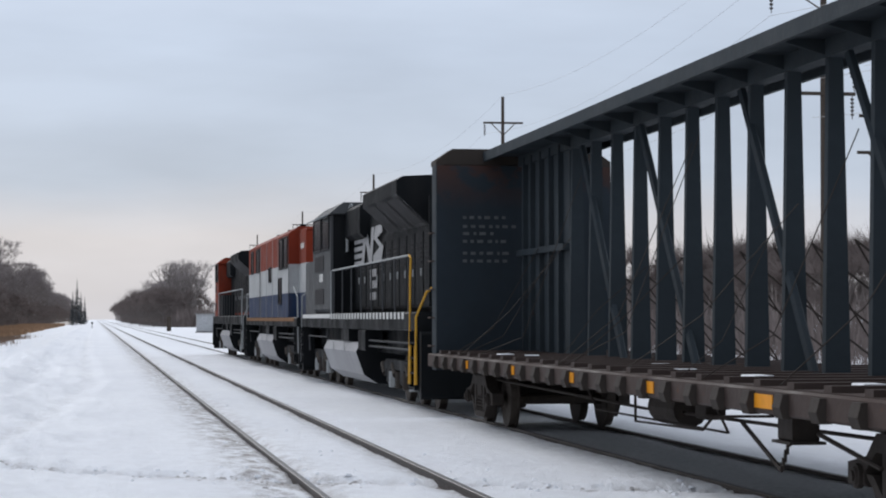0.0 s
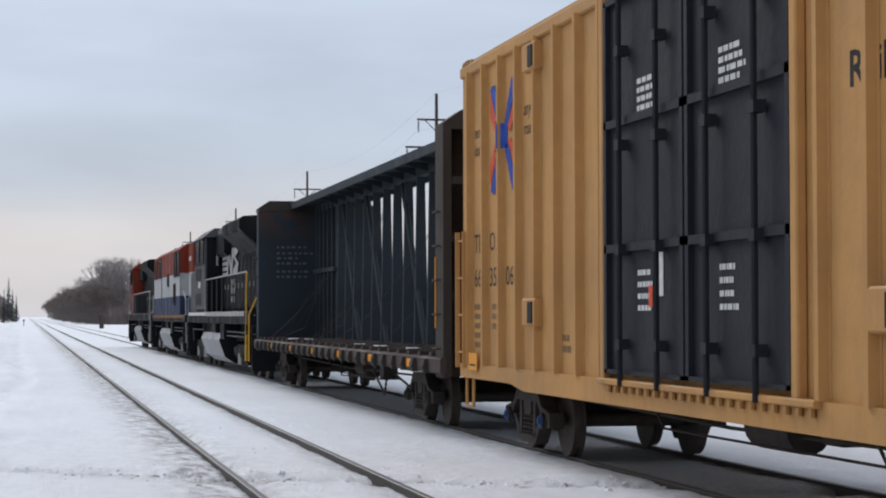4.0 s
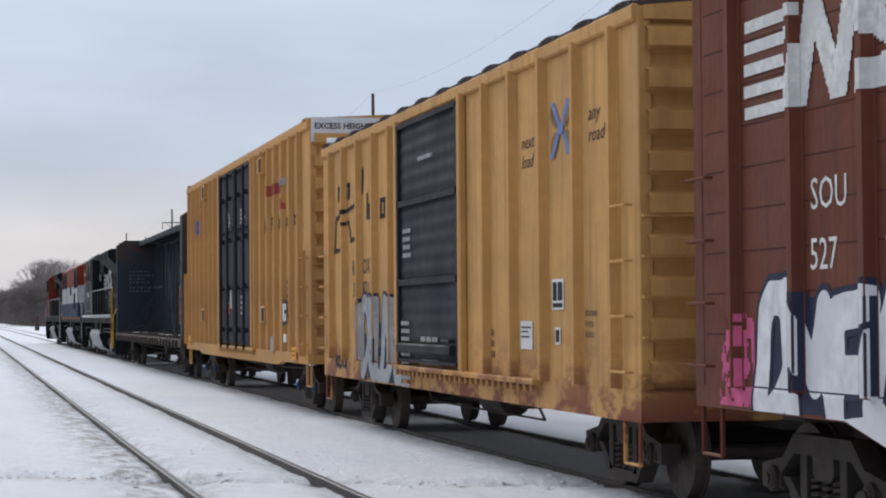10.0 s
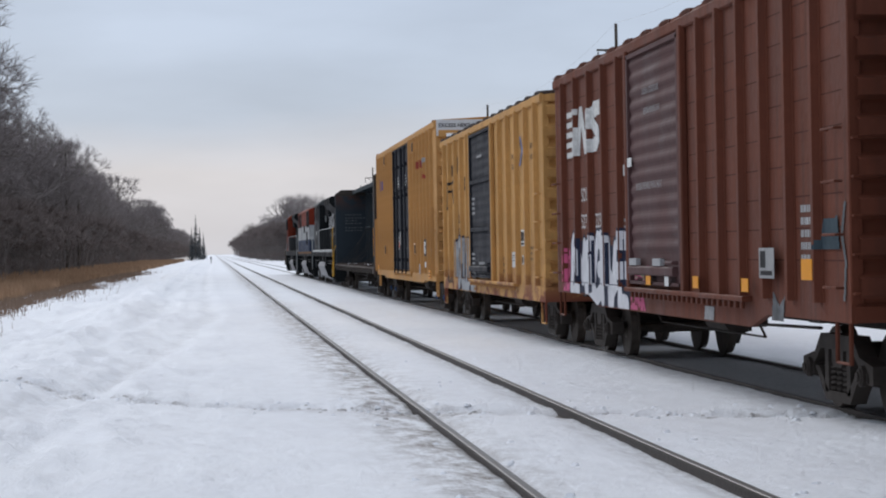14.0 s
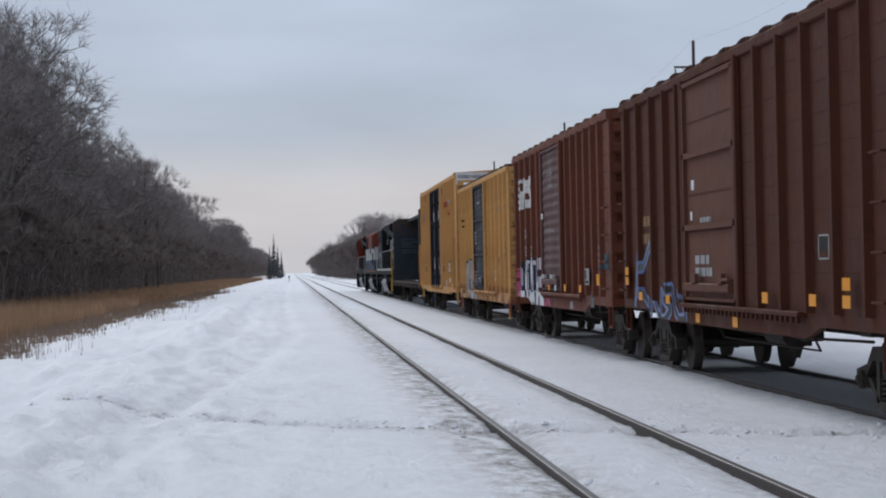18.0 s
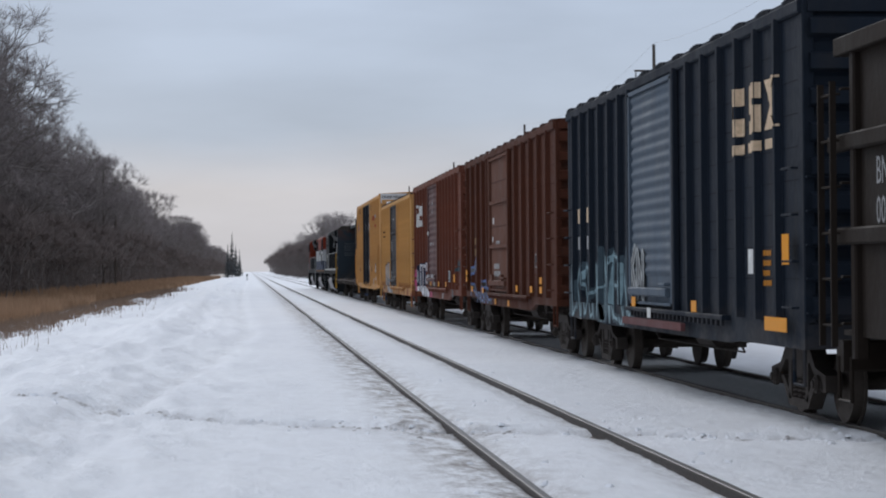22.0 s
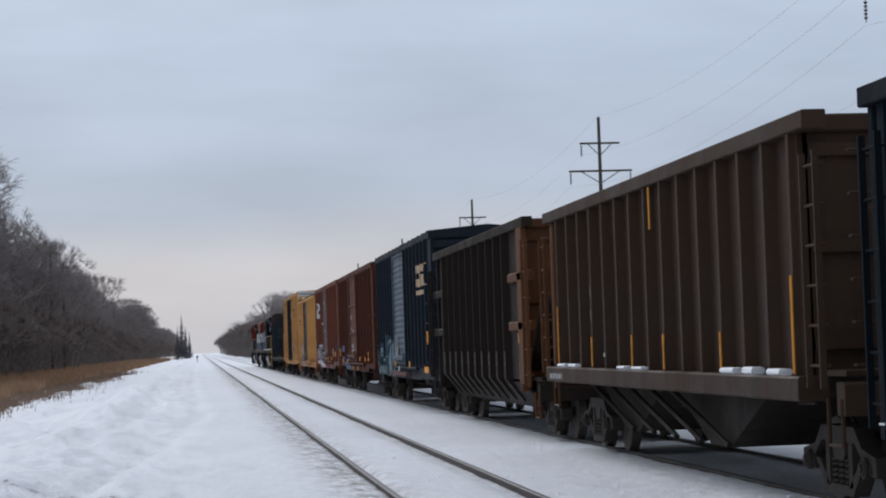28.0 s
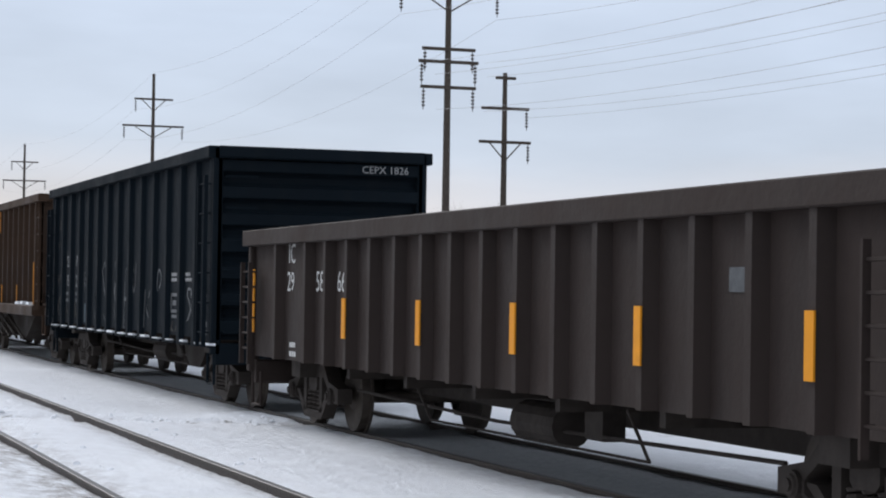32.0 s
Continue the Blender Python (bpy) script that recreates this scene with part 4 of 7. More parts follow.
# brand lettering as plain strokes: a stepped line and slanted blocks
def slant(y, z, w, h, lean=0.12):
    return [(y, z), (y - w, z), (y - w - lean * h, z + h), (y - lean * h, z + h)]
cd = side_depth(1.46, ys)
for y, z, w, h in ((-12.09, 3.42, 0.08, 0.24), (-12.16, 3.58, 0.20, 0.08), (-12.87, 3.42, 0.07, 0.25), (-12.98, 3.42, 0.11, 0.25), (-12.93, 3.60, 0.08, 0.07), (-13.65, 3.46, 0.08, 0.20), (-13.68, 3.71, 0.08, 0.06),
                   (-14.07, 3.44, 0.10, 0.38), (-14.43, 3.05, 0.08, 0.38), (-14.55, 3.05, 0.17, 0.23), (-15.45, 3.02, 0.09, 0.29), (-15.45, 3.02, 0.32, 0.07), (-15.48, 3.24, 0.32, 0.07),
                   (-15.68, 3.02, 0.09, 0.29)):
    painted(car, "logo_stroke", BLACK_PAINT, [slant(y - mid, z, w, h)], cd, 0.016)
for p in ([(-16.40, 3.04), (-16.52, 3.04), (-16.76, 3.33), (-16.64, 3.33)], [(-16.62, 3.04), (-16.74, 3.04), (-16.56, 3.33), (-16.44, 3.33)],
          [(-11.75, 2.64), (-12.45, 2.67), (-12.45, 2.725), (-11.75, 2.695)], [(-11.75, 2.64), (-11.83, 2.64), (-11.99, 3.20), (-11.92, 3.20)], [(-11.92, 3.14), (-13.65, 3.29), (-13.65, 3.35), (-11.92, 3.20)],
          [(-12.55, 3.02), (-13.05, 3.05), (-13.05, 3.11), (-12.55, 3.08)], [(-12.97, 3.05), (-13.05, 3.05), (-13.25, 2.78), (-13.17, 2.78)], [(-13.12, 2.76), (-13.7, 2.80), (-13.7, 2.86), (-13.12, 2.82)]):
    painted(car, "logo_line", BLACK_PAINT, [[(y - mid, z) for y, z in p]], cd, 0.014)
for txt, y, z in (("RB", -13.25, 2.28), ("OX", -14.1, 2.28), ("30", -13.3, 1.95), ("971", -14.08, 1.95)):
    lettering(txt, 0.32, car, BLACK_PAINT, -1.464, y - mid, z, 1.1)
lettering("next\nload", 0.20, car, BLACK_PAINT, -1.464, -23.05 - mid, 3.38, 1.35, 0.25)
lettering("any\nroad", 0.20, car, BLACK_PAINT, -1.464, -25.45 - mid, 3.47, 1.35, 0.25)
bow_cross(car, -24.55 - mid, 3.48, 0.75, 0.55, FADED_BLUE, BROWN_PAINT, cd)
plate(car, -1.466, -24.2 - mid, 1.72, 0.40, 0.30, WHITE_PAINT, lines=((0.08, 0.92, 0.08, 0.22), (0.08, 0.42, 0.3, 0.9), (0.52, 0.92, 0.3, 0.9)))
plate(car, -1.466, -24.3 - mid, 1.38, 0.18, 0.17, WHITE_PAINT, lines=((0.15, 0.8, 0.15, 0.85),))
plate(car, -1.466, -22.98 - mid, 1.32, 0.46, 0.29, WHITE_PAINT, lines=((0.1, 0.9, 0.75, 0.8), (0.1, 0.7, 0.6, 0.65), (0.1, 0.8, 0.42, 0.47)))
bars(car, BROWN_PAINT, -1.467, -21.5 - mid, 1.45, 3, 0.5, seed=21)
bars(car, BROWN_PAINT, -1.464, -25.3 - mid, 1.66, 3, 0.4, 0.05, seed=22)
bars(car, GREY_PAINT, -1.522, -17.25 - mid, 2.74, 4, 0.55, 0.055, 0.05, seed=23)
bars(car, GREY_PAINT, -1.522, -17.1 - mid, 1.55, 9, 0.6, 0.05, 0.05, seed=24)
bars(car, GREY_PAINT, -1.522, -18.3 - mid, 1.35, 3, 1.2, 0.06, 0.08, seed=25)
bars(car, GREY_PAINT, -1.522, -18.2 - mid, 3.62, 1, 0.9, 0.05, seed=26)
cg = side_depth(1.46, ys, 0.12, 0.085, 1.03)
painted(car, "graffiti_ground", GRAF_DARK, [[(y - mid, z) for y, z in ((-14.25, 0.76), (-16.70, 0.76), (-16.72, 1.40), (-16.2, 1.66), (-15.4, 1.58), (-14.8, 1.66), (-14.25, 1.40))]], cg, 0.03, "dark ground sprayed under silver letters", 0.8, 0.0005)
graffiti(car, -13.95 - mid, -16.80 - mid, 0.70, 1.88, "osuso", 0.125, GRAF_SILVER, GRAF_DARK, cg, rim=0.045, seed=5, sill=lambda y: 0.74)
graffiti(car, -11.8 - mid, -12.7 - mid, 0.88, 1.08, "kuo", 0.014, BLACK_PAINT, BLACK_PAINT, side_depth(1.46, ys, 0.12, 0.085, 1.03), 0.024, 0.008, seed=8)

# ---- brown boxcar with white bars ----
d_posts = [-29.3, -30.5, -31.7, -32.85, -34.0] + spread(-38.0, -44.6, 6)
car, hl, mid = boxcar("boxcar", -28.35, -44.6, "oxide-brown boxcar with purple-brown door and white graffiti", BROWN, BROWN_DOOR, (-34.75, -38.0), 4.42, 4.58, d_posts, BROWN, floor=1.12, sill=(0.95, 0.80), sill_out=0.004, door_ribs=14)
ys = [p - mid for p in d_posts]
dd = side_depth(1.46, ys)
white_logo = lambda p: [[(-29.5 + (y + 29.15) * 0.70 - mid, 3.10 + (z - 3.2) * 0.84) for y, z in p]]
for k in range(5):
    painted(car, "logo_stripe", WHITE_PAINT, white_logo([(-29.15, 3.20 + 0.19 * k), (-30.35 - 0.08 * k, 3.20 + 0.19 * k), (-30.35 - 0.08 * k, 3.30 + 0.19 * k), (-29.15, 3.30 + 0.19 * k)]), dd, worn=0.25)
painted(car, "logo_shape", WHITE_PAINT, white_logo(((-30.45, 3.20), (-30.82, 3.20), (-31.05, 3.72), (-31.42, 3.20), (-31.78, 3.20), (-32.12, 4.08), (-31.75, 4.08), (-31.55, 3.58), (-31.18, 4.08), (-30.80, 4.08))), dd, worn=0.2)
painted(car, "logo_shape", WHITE_PAINT, white_logo(((-31.98, 3.20), (-32.90, 3.20), (-33.22, 3.36), (-33.18, 3.62), (-32.62, 3.80), (-33.38, 3.84), (-33.45, 4.08), (-32.55, 4.08), (-32.20, 3.90), (-32.26, 3.66), (-32.80, 3.46), (-32.02, 3.42))), dd, worn=0.2)
for txt, y, z in (("SOU", -30.70, 2.38), ("527", -30.68, 1.97), ("223", -31.9, 1.97)):
    lettering(txt, 0.31, car, WHITE_PAINT, -1.464, y - mid, z, 1.02)
dg = side_depth(1.46, ys, 0.12, 0.085, 1.13)
painted(car, "graffiti_ground", GRAF_DARK, [[(y - mid, z) for y, z in ((-29.55, 0.97), (-31.6, 0.97), (-31.95, 0.82), (-34.45, 0.82), (-34.5, 1.4), (-34.2, 1.80), (-33.1, 1.70), (-32.2, 1.83), (-31.2, 1.74), (-30.3, 1.84), (-29.65, 1.62))]], dg, 0.04, "dark blue ground sprayed under white letters", 0.0, 0.0005)
painted(car, "graffiti_patch", GRAF_PINK, [[(y - mid, z) for y, z in ((-28.9, 0.98), (-29.62, 0.98), (-29.62, 1.62), (-29.3, 1.70), (-28.95, 1.40))]], dg, 0.03, "pink sprayed patch", 0.88, 0.001)
painted(car, "graffiti_patch", GRAF_PINK, [[(y - mid, z) for y, z in ((-34.5, 0.82), (-35.5, 0.82), (-35.35, 1.08), (-34.5, 1.09))]], dg, 0.03, "pink sprayed patch", 0.88, 0.001)
graffiti(car, -29.65 - mid, -34.40 - mid, 0.78, 1.82, "omeghae", 0.128, GRAF_WHITE, GRAF_DARK, dg, seed=11, rim=0.045, sill=lambda y: 0.80 + 0.15 * min(1.0, max(0.0, (y - hl + 3.6) / 0.7)))
painted(car, "graffiti_patch", GRAF_MIST, [[(y - mid, z) for y, z in ((-43.68, 1.62), (-44.3, 1.62), (-44.25, 1.92), (-43.8, 1.90))]], dg, 0.022, "green-grey sprayed patch", 0.25)
painted(car, "graffiti_stroke", GRAF_CHALK, [[(y - mid, z) for y, z in ((-44.40, 1.15), (-44.46, 1.15), (-44.52, 1.5), (-44.42, 1.75), (-44.52, 2.05), (-44.46, 2.05), (-44.34, 1.75), (-44.46, 1.5))]], lambda y, z: -1.4685, 0.02, "pale blue sprayed stroke")
painted(car, "graffiti_patch", GRAF_CHALK, [[(y - mid, z) for y, z in ((-41.9, 0.90), (-42.35, 0.90), (-42.4, 1.16), (-42.2, 1.05), (-41.95, 1.19))]], dg, 0.022, "chalky sprayed scrawl", 0.35)
painted(car, "graffiti_patch", GREY_PAINT, [[(y - mid, z) for y, z in ((-38.9, 0.82), (-39.35, 0.82), (-39.4, 0.97), (-38.95, 0.98))]], dg, 0.022, "cream sprayed scrawl", 0.4)
bars(car, GREY_PAINT, -1.464, -34.08 - mid, 2.02, 2, 0.32, 0.05, seed=34)
plate(car, -1.464, -34.12 - mid, 2.66, 0.20, 0.15, WHITE_PAINT)
graffiti(car, -35.1 - mid, -36.2 - mid, 1.24, 1.40, "sanu", 0.012, GRAF_GREEN, GRAF_PINK, lambda y, z: -1.515, 0.02, 0.012, seed=12, sill=lambda y: 1.2)
for txt, y, z, s in (("CLOSE & LOCK DOORS", -35.75, 3.66, 0.13), ("BEFORE MOVING CAR", -35.85, 3.40, 0.13), ("DOOR OPENING W10-0 H10-3", -35.3, 2.42, 0.155)):
    lettering(txt, s * 0.9, car, GREY_PAINT, -1.524, y - mid, z, 0.84)
plate(car, -1.5455, -34.83 - mid, 2.75, 0.28, 0.12, WHITE_PAINT)
for y in (-35.1, -36.6):
    boxes("door_stop", [(-1.60, -1.54, y - mid - 0.46, y - mid, 1.43, 1.52)], ALUM, car)
for q in spread(1.2, 4.3, 9):
    for y0, y1 in ((-28.6, -34.6), (-38.2, -44.4)):
        boxes("weld_seam", [(-1.4625, -1.458, y1 - mid, y0 - mid, q, q + 0.012)], SEAM, car)
reflectors(car, -1.57, (-36.2 - mid, -38.9 - mid, -41.2 - mid), 1.18, 0.28, 0.14)
plate(car, -1.57, -37.2 - mid, 1.18, 0.22, 0.13, WHITE_PAINT)
plate(car, -1.5475, -41.72 - mid, 1.33, 0.58, 0.31, GREY_PAINT, lines=((0.1, 0.9, 0.1, 0.25), (0.1, 0.45, 0.35, 0.9)))
reflectors(car, -1.5475, (-43.48 - mid,), 1.33, 0.36, 0.2)
bars(car, GREY_PAINT, -1.464, -43.0 - mid, 1.98, 6, 0.45, seed=33)

# ---- second brown boxcar ----
e_posts = [-46.75, -47.95, -49.2, -50.4, -51.45, -56.7, -57.9, -59.1, -60.3, -61.5]
car, hl, mid = boxcar("boxcar", -46.0, -62.4, "dull brown boxcar with lighter brown sliding door", BROWN_E, BROWN_E_DOOR, (-51.95, -55.5), 4.40, 4.58, e_posts, BROWN_E, corrugated_door=False, floor=1.12, sill=(0.97, 0.83), sill_out=0.004)
ys = [p - mid for p in e_posts]
graffiti(car, -48.6 - mid, -51.6 - mid, 0.78, 1.35, "nsu", 0.05, GRAF_DULL, FADED_BLUE, side_depth(1.46, ys, 0.12, 0.085, 1.13), seed=15, sill=lambda y: 0.84)
graffiti(car, -47.2 - mid, -48.6 - mid, 0.98, 2.0, "k", 0.05, GRAF_CHALK, FADED_BLUE, side_depth(1.46, ys, 0.12, 0.085, 1.13), seed=16, sill=lambda y: 0.98)
for y, z in ((-46.9, 1.36), (-46.9, 1.52), (-48.25, 1.12), (-50.7, 1.10), (-57.2, 1.20), (-59.5, 1.20), (-60.9, 1.20), (-60.9, 1.38)):
    reflectors(car, -1.555, (y - mid,), z, 0.30, 0.13)
reflectors(car, -1.475, (-52.6 - mid, -55.1 - mid), 0.86, 0.30, 0.13)
for z in (3.67, 3.2, 2.65, 2.14):
    boxes("door_seam", [(-1.497, -1.488, -55.35 - mid, -52.15 - mid, z - 0.012, z + 0.012)], SEAM, car)
plate(car, -1.4925, -52.4 - mid, 2.72, 0.20, 0.14, WHITE_PAINT)
plate(car, -1.4925, -52.3 - mid, 2.30, 0.14, 0.12, WHITE_PAINT)
bars(car, GREY_PAINT, -1.496, -53.0 - mid, 2.25, 2, 0.9, seed=35)
bars(car, GREY_PAINT, -1.496, -52.6 - mid, 1.68, 2, 1.3, 0.12, seed=36)
for y in (-52.8, -54.6):
    boxes("door_stop", [(-1.62, -1.56, y - mid - 0.35, y - mid, 1.42, 1.55)], BROWN_E_DOOR, car)
for k, (y0, y1, z0, z1) in enumerate(((-59.43, -59.46, 1.70, 1.97), (-59.86, -59.89, 1.70, 1.97), (-59.43, -59.89, 1.95, 1.97), (-59.43, -59.89, 1.70, 1.72), (-59.5, -59.8, 1.80, 1.94))):
    flat(car, "stencil_frame", GREY_PAINT if k < 4 else BLACK_PAINT, -1.4645, [[(y0 - mid, z0), (y1 - mid, z0), (y1 - mid, z1), (y0 - mid, z1)]])
bars(car, BROWN_PAINT, -1.464, -47.6 - mid, 2.3, 2, 1.4, 0.16, 0.12, seed=37)
for q in spread(1.2, 4.3, 8):
    for y0, y1 in ((-46.3, -51.8), (-55.7, -62.2)):
        boxes("weld_seam", [(-1.4635, -1.458, y1 - mid, y0 - mid, q, q + 0.020)], SEAM, car)

# ---- dark blue boxcar ----
f_posts = spread(-63.95, -70.35, 6) + spread(-73.6, -80.05, 6)
car, hl, mid = boxcar("boxcar", -63.95, -80.05, "dark blue boxcar with grey-blue ribbed door and teal graffiti", BLUE, BLUE_DOOR, (-70.35, -73.6), 4.42, 4.60, f_posts, BLUE, floor=1.10, sill=(0.82, 0.78), sill_out=0.004, door_ribs=17)
ys = [p - mid for p in f_posts]
fd = side_depth(1.46, ys)
LOGO = ([[(-74.5, 3.15), (-75.5, 3.15), (-75.5, 3.5), (-75.05, 3.5), (-75.05, 3.8), (-75.5, 3.8), (-75.5, 4.15), (-74.5, 4.15)]],
        [[(-75.9, 3.15), (-76.9, 3.15), (-76.9, 3.72), (-76.25, 3.72), (-76.25, 3.86), (-76.9, 3.86), (-76.9, 4.15), (-75.9, 4.15), (-75.9, 3.58), (-76.55, 3.58), (-76.55, 3.44), (-75.9, 3.44)]],
        [[(-77.2, 4.15), (-78.5, 4.15), (-78.05, 3.65), (-78.5, 3.15), (-77.2, 3.15), (-77.65, 3.65)]])
for polys in LOGO:
    painted(car, "logo_shape", CREAM_PAINT, [[(-76.95 + (y + 74.5) * 0.56 - mid, 3.18 + (z - 3.15) * 0.54) for y, z in p] for p in polys], fd, 0.025)
for y in (-76.9, -77.7, -78.45):
    painted(car, "logo_bar", CREAM_PAINT, [[(y - mid, 2.97), (y - mid - 0.62, 2.97), (y - mid - 0.62, 3.08), (y - mid, 3.08)]], fd)
for k, y in enumerate((-65.05, -65.5, -66.0, -66.42)):
    flat(car, "reporting_mark", CREAM_PAINT, -1.466, [[(y - mid, 2.45), (y - mid - 0.2, 2.45), (y - mid - 0.2, 2.70), (y - mid, 2.70)]])
    flat(car, "reporting_mark", GREY_PAINT, -1.466, [[(y - mid, 2.0), (y - mid - 0.2, 2.0), (y - mid - 0.2, 2.22), (y - mid, 2.22)]])
graffiti(car, -64.4 - mid, -67.4 - mid, 0.82, 1.75, "eknsuhk", 0.026, GRAF_TEAL, GRAF_MIST, side_depth(1.46, ys, 0.12, 0.085, 1.11), rim=0.05, back=GRAF_MIST, seed=17, sill=lambda y: 0.83)
graffiti(car, -67.4 - mid, -70.2 - mid, 0.75, 1.95, "hnkesnu", 0.028, GRAF_TEAL, GRAF_MIST, side_depth(1.46, ys, 0.12, 0.085, 1.11), rim=0.05, back=GRAF_MIST, seed=18, sill=lambda y: 0.79)
graffiti(car, -70.4 - mid, -71.4 - mid, 1.25, 1.95, "kn", 0.05, GRAF_CHALK, GRAF_PALE, lambda y, z: -1.522, seed=19, sill=lambda y: 1.18)
reflectors(car, -1.57, (-70.9 - mid, -75.1 - mid), 1.12, 0.3, 0.14)
reflectors(car, -1.555, (-79.2 - mid,), 0.99, 0.95, 0.15)
reflectors(car, -1.555, (-79.65 - mid,), 1.70, 0.28, 0.32)
plate(car, -1.468, -77.62 - mid, 1.60, 0.42, 0.28, WHITE_PAINT)
plate(car, -1.58, -72.0 - mid, 0.98, 0.25, 0.14, WHITE_PAINT)
bars(car, DIM_REFLECT, -1.468, -78.32 - mid, 1.80, 4, 0.42, 0.06, seed=42)
for q in spread(1.2, 4.3, 8):
    for y0, y1 in ((-64.1, -70.2), (-73.75, -79.9)):
        boxes("weld_seam", [(-1.4625, -1.458, y1 - mid, y0 - mid, q, q + 0.010)], BLUE_SEAM, car)
boxes("door_track_guard", [(-1.62, -1.56, -74.5 - mid, -70.2 - mid, 0.86, 0.96)], paint("worn_red_sill_paint", (0.12, 0.05, 0.05)), car)


# ---- open cars: ribbed sides ----
def open_car(name, y_front, y_rear, label, mat, top, bottom, ribs, hw=1.5, ends=None, category="gondola", slope=False, rib_w=0.12, rib_d=0.13, cap=0.14, end_ribs=0, inset=0.0, drop=0.12, trucks=(1.5, 1.5)):
    """A high-sided car. slope: the sides lean in below the sill, between the trucks."""
    car, hl = vehicle(name, y_front, y_rear, label, category)
    ends = ends or (mat, mat)
    inset = inset if isinstance(inset, tuple) else (inset, inset)
    for s in (-1, 1):
        end_mat, back = (ends[0], inset[0]) if s > 0 else (ends[1], inset[1])
        x0, x1 = sorted((s * hw, s * (hw - 0.05)))
        boxes("side_sheet", [(x0, x1, -hl + inset[1], hl - inset[0], bottom, top)], mat, car)
        x0, x1 = sorted((s * (hw - 0.08), s * (hw + (0.11 if slope else 0.15))))
        boxes("top_chord", [(x0, x1, -hl + 0.5 * inset[1], hl - 0.5 * inset[0], top - cap, top + 0.03)], mat, car, c=0.012)
        bm = bmesh.new()
        if end_ribs:
            wavy_strip(bm, -hw + 0.04, hw - 0.04, s * (hl - back - 0.14), 0, bottom, top - 0.05, end_ribs, 0.13 * s, False)
        else:
            bx(bm, -hw + 0.04, hw - 0.04, s * (hl - back) - 0.03, s * (hl - back) + 0.03, bottom, top)
        sheet = part("end_sheet", bm, end_mat, car)
        for k in range(0 if end_ribs else 3):
            z = bottom + 0.3 + (top - bottom - 0.6) * k / 2
            boxes("end_rail", [(-hw + 0.04, hw - 0.04, s * (hl - back) - 0.09, s * (hl - back) + 0.09, z - 0.06, z + 0.06)], end_mat, sheet)
        boxes("end_chord", [(-hw, hw, s * (hl - back) - 0.09, s * (hl - back) + 0.09, top - cap, top + 0.03)], end_mat, car, c=0.02)
        coupler(car, s * hl, s)
        for sx in (-1, 1):
            boxes("corner_post", [(sx * hw - 0.07, sx * hw + 0.07, s * (hl - back - 0.07) - 0.07, s * (hl - back - 0.07) + 0.07, bottom - 0.2, top)], end_mat, car, c=0.02)
        boxes("end_sill", [(-hw, hw, s * (hl - 0.12) - 0.12, s * (hl - 0.12) + 0.12, bottom - 0.35, bottom - 0.05)], mat, car, c=0.02)
    bm = bmesh.new()
    prism(bm, [(0.0, -rib_w / 2 - 0.02), (-rib_d, -rib_w / 2 + 0.015), (-rib_d, rib_w / 2 - 0.015), (0.0, rib_w / 2 + 0.02)], 2, bottom - (0.0 if slope else drop), top - cap)
    if slope:
        ring = [(-rib_d, bottom), (0.0, bottom), (0.32, bottom - 0.42), (0.20, bottom - 0.42)]
        prism(bm, ring, 1, -rib_w / 2, rib_w / 2)
    me = mesh_of("side_rib", bm, mat)
    # thin pale grey strip along one outer edge of each rib
    if slope:
        bm = bmesh.new()
        prism(bm, [(-rib_d - 0.006, bottom + 0.5), (-rib_d + 0.02, bottom + 0.5), (-rib_d + 0.02, bottom), (0.22, bottom - 0.42), (0.195, bottom - 0.42), (-rib_d - 0.006, bottom)], 1, -rib_w / 2 - 0.004, -rib_w / 2 + 0.016)
        edge = mesh_of("rib_edge", bm, PALE_EDGE)
    mid = (y_front + y_rear) / 2
    for y in ribs:
        rib = child("side_rib", me, car, (-hw, y - mid, 0))
        if slope:
            child("rib_edge", edge, rib)
        o = child("side_rib", me, car, (hw, y - mid, 0))
        o.rotation_euler = (0, 0, math.pi)
    boxes("floor_plate", [(-hw + 0.05, hw - 0.05, -hl + 0.1, hl - 0.1, bottom, bottom + 0.05)], mat, car)
    for s in (-1, 1):
        end_mat = ends[0] if s > 0 else ends[1]
        ladder(car, -hw - 0.16, s * (hl - 0.30) + 0.21, bottom + 0.1, top - 0.5, 6, end_mat, stiles=True)
        ladder(car, -hw + 0.1, s * (hl + 0.08), bottom + 0.1, top - 0.4, 6, end_mat, 0.45, "x", "end_ladder")
        stirrup(car, -hw, s * (hl - 0.3) + 0.2, bottom - 0.2, end_mat)
    underframe(car, hl, bottom - 0.02, trucks=trucks)
    truck(car, hl - trucks[0])
    truck(car, -hl + trucks[1])
    return car, hl, mid


# dark hopper with bent ribs
g_ribs = [-83.74 - 1.06 * k for k in range(10)]
car, hl, mid = open_car("hopper_car", -81.35, -96.5, "soot-black ribbed hopper car with rusty end", HOPPER, 3.80, 1.02, g_ribs, ends=(HOPPER, RUSTY), category="hopper car", slope=True, rib_w=0.08, inset=(0.75, 1.5))
for s in (-1, 1):
    bm = bmesh.new()
    prism(bm, [(-1.5 * s, 0.97), (-1.45 * s, 0.97), (-1.15 * s, 0.53), (-1.20 * s, 0.53)], 1, -94.9 - mid, -83.4 - mid)
    part("sloped_side", bm, HOPPER, car)
boxes("bottom_plate", [(-1.14, 1.14, -94.0 - mid, -83.4 - mid, 0.50, 0.53)], HOPPER, car)
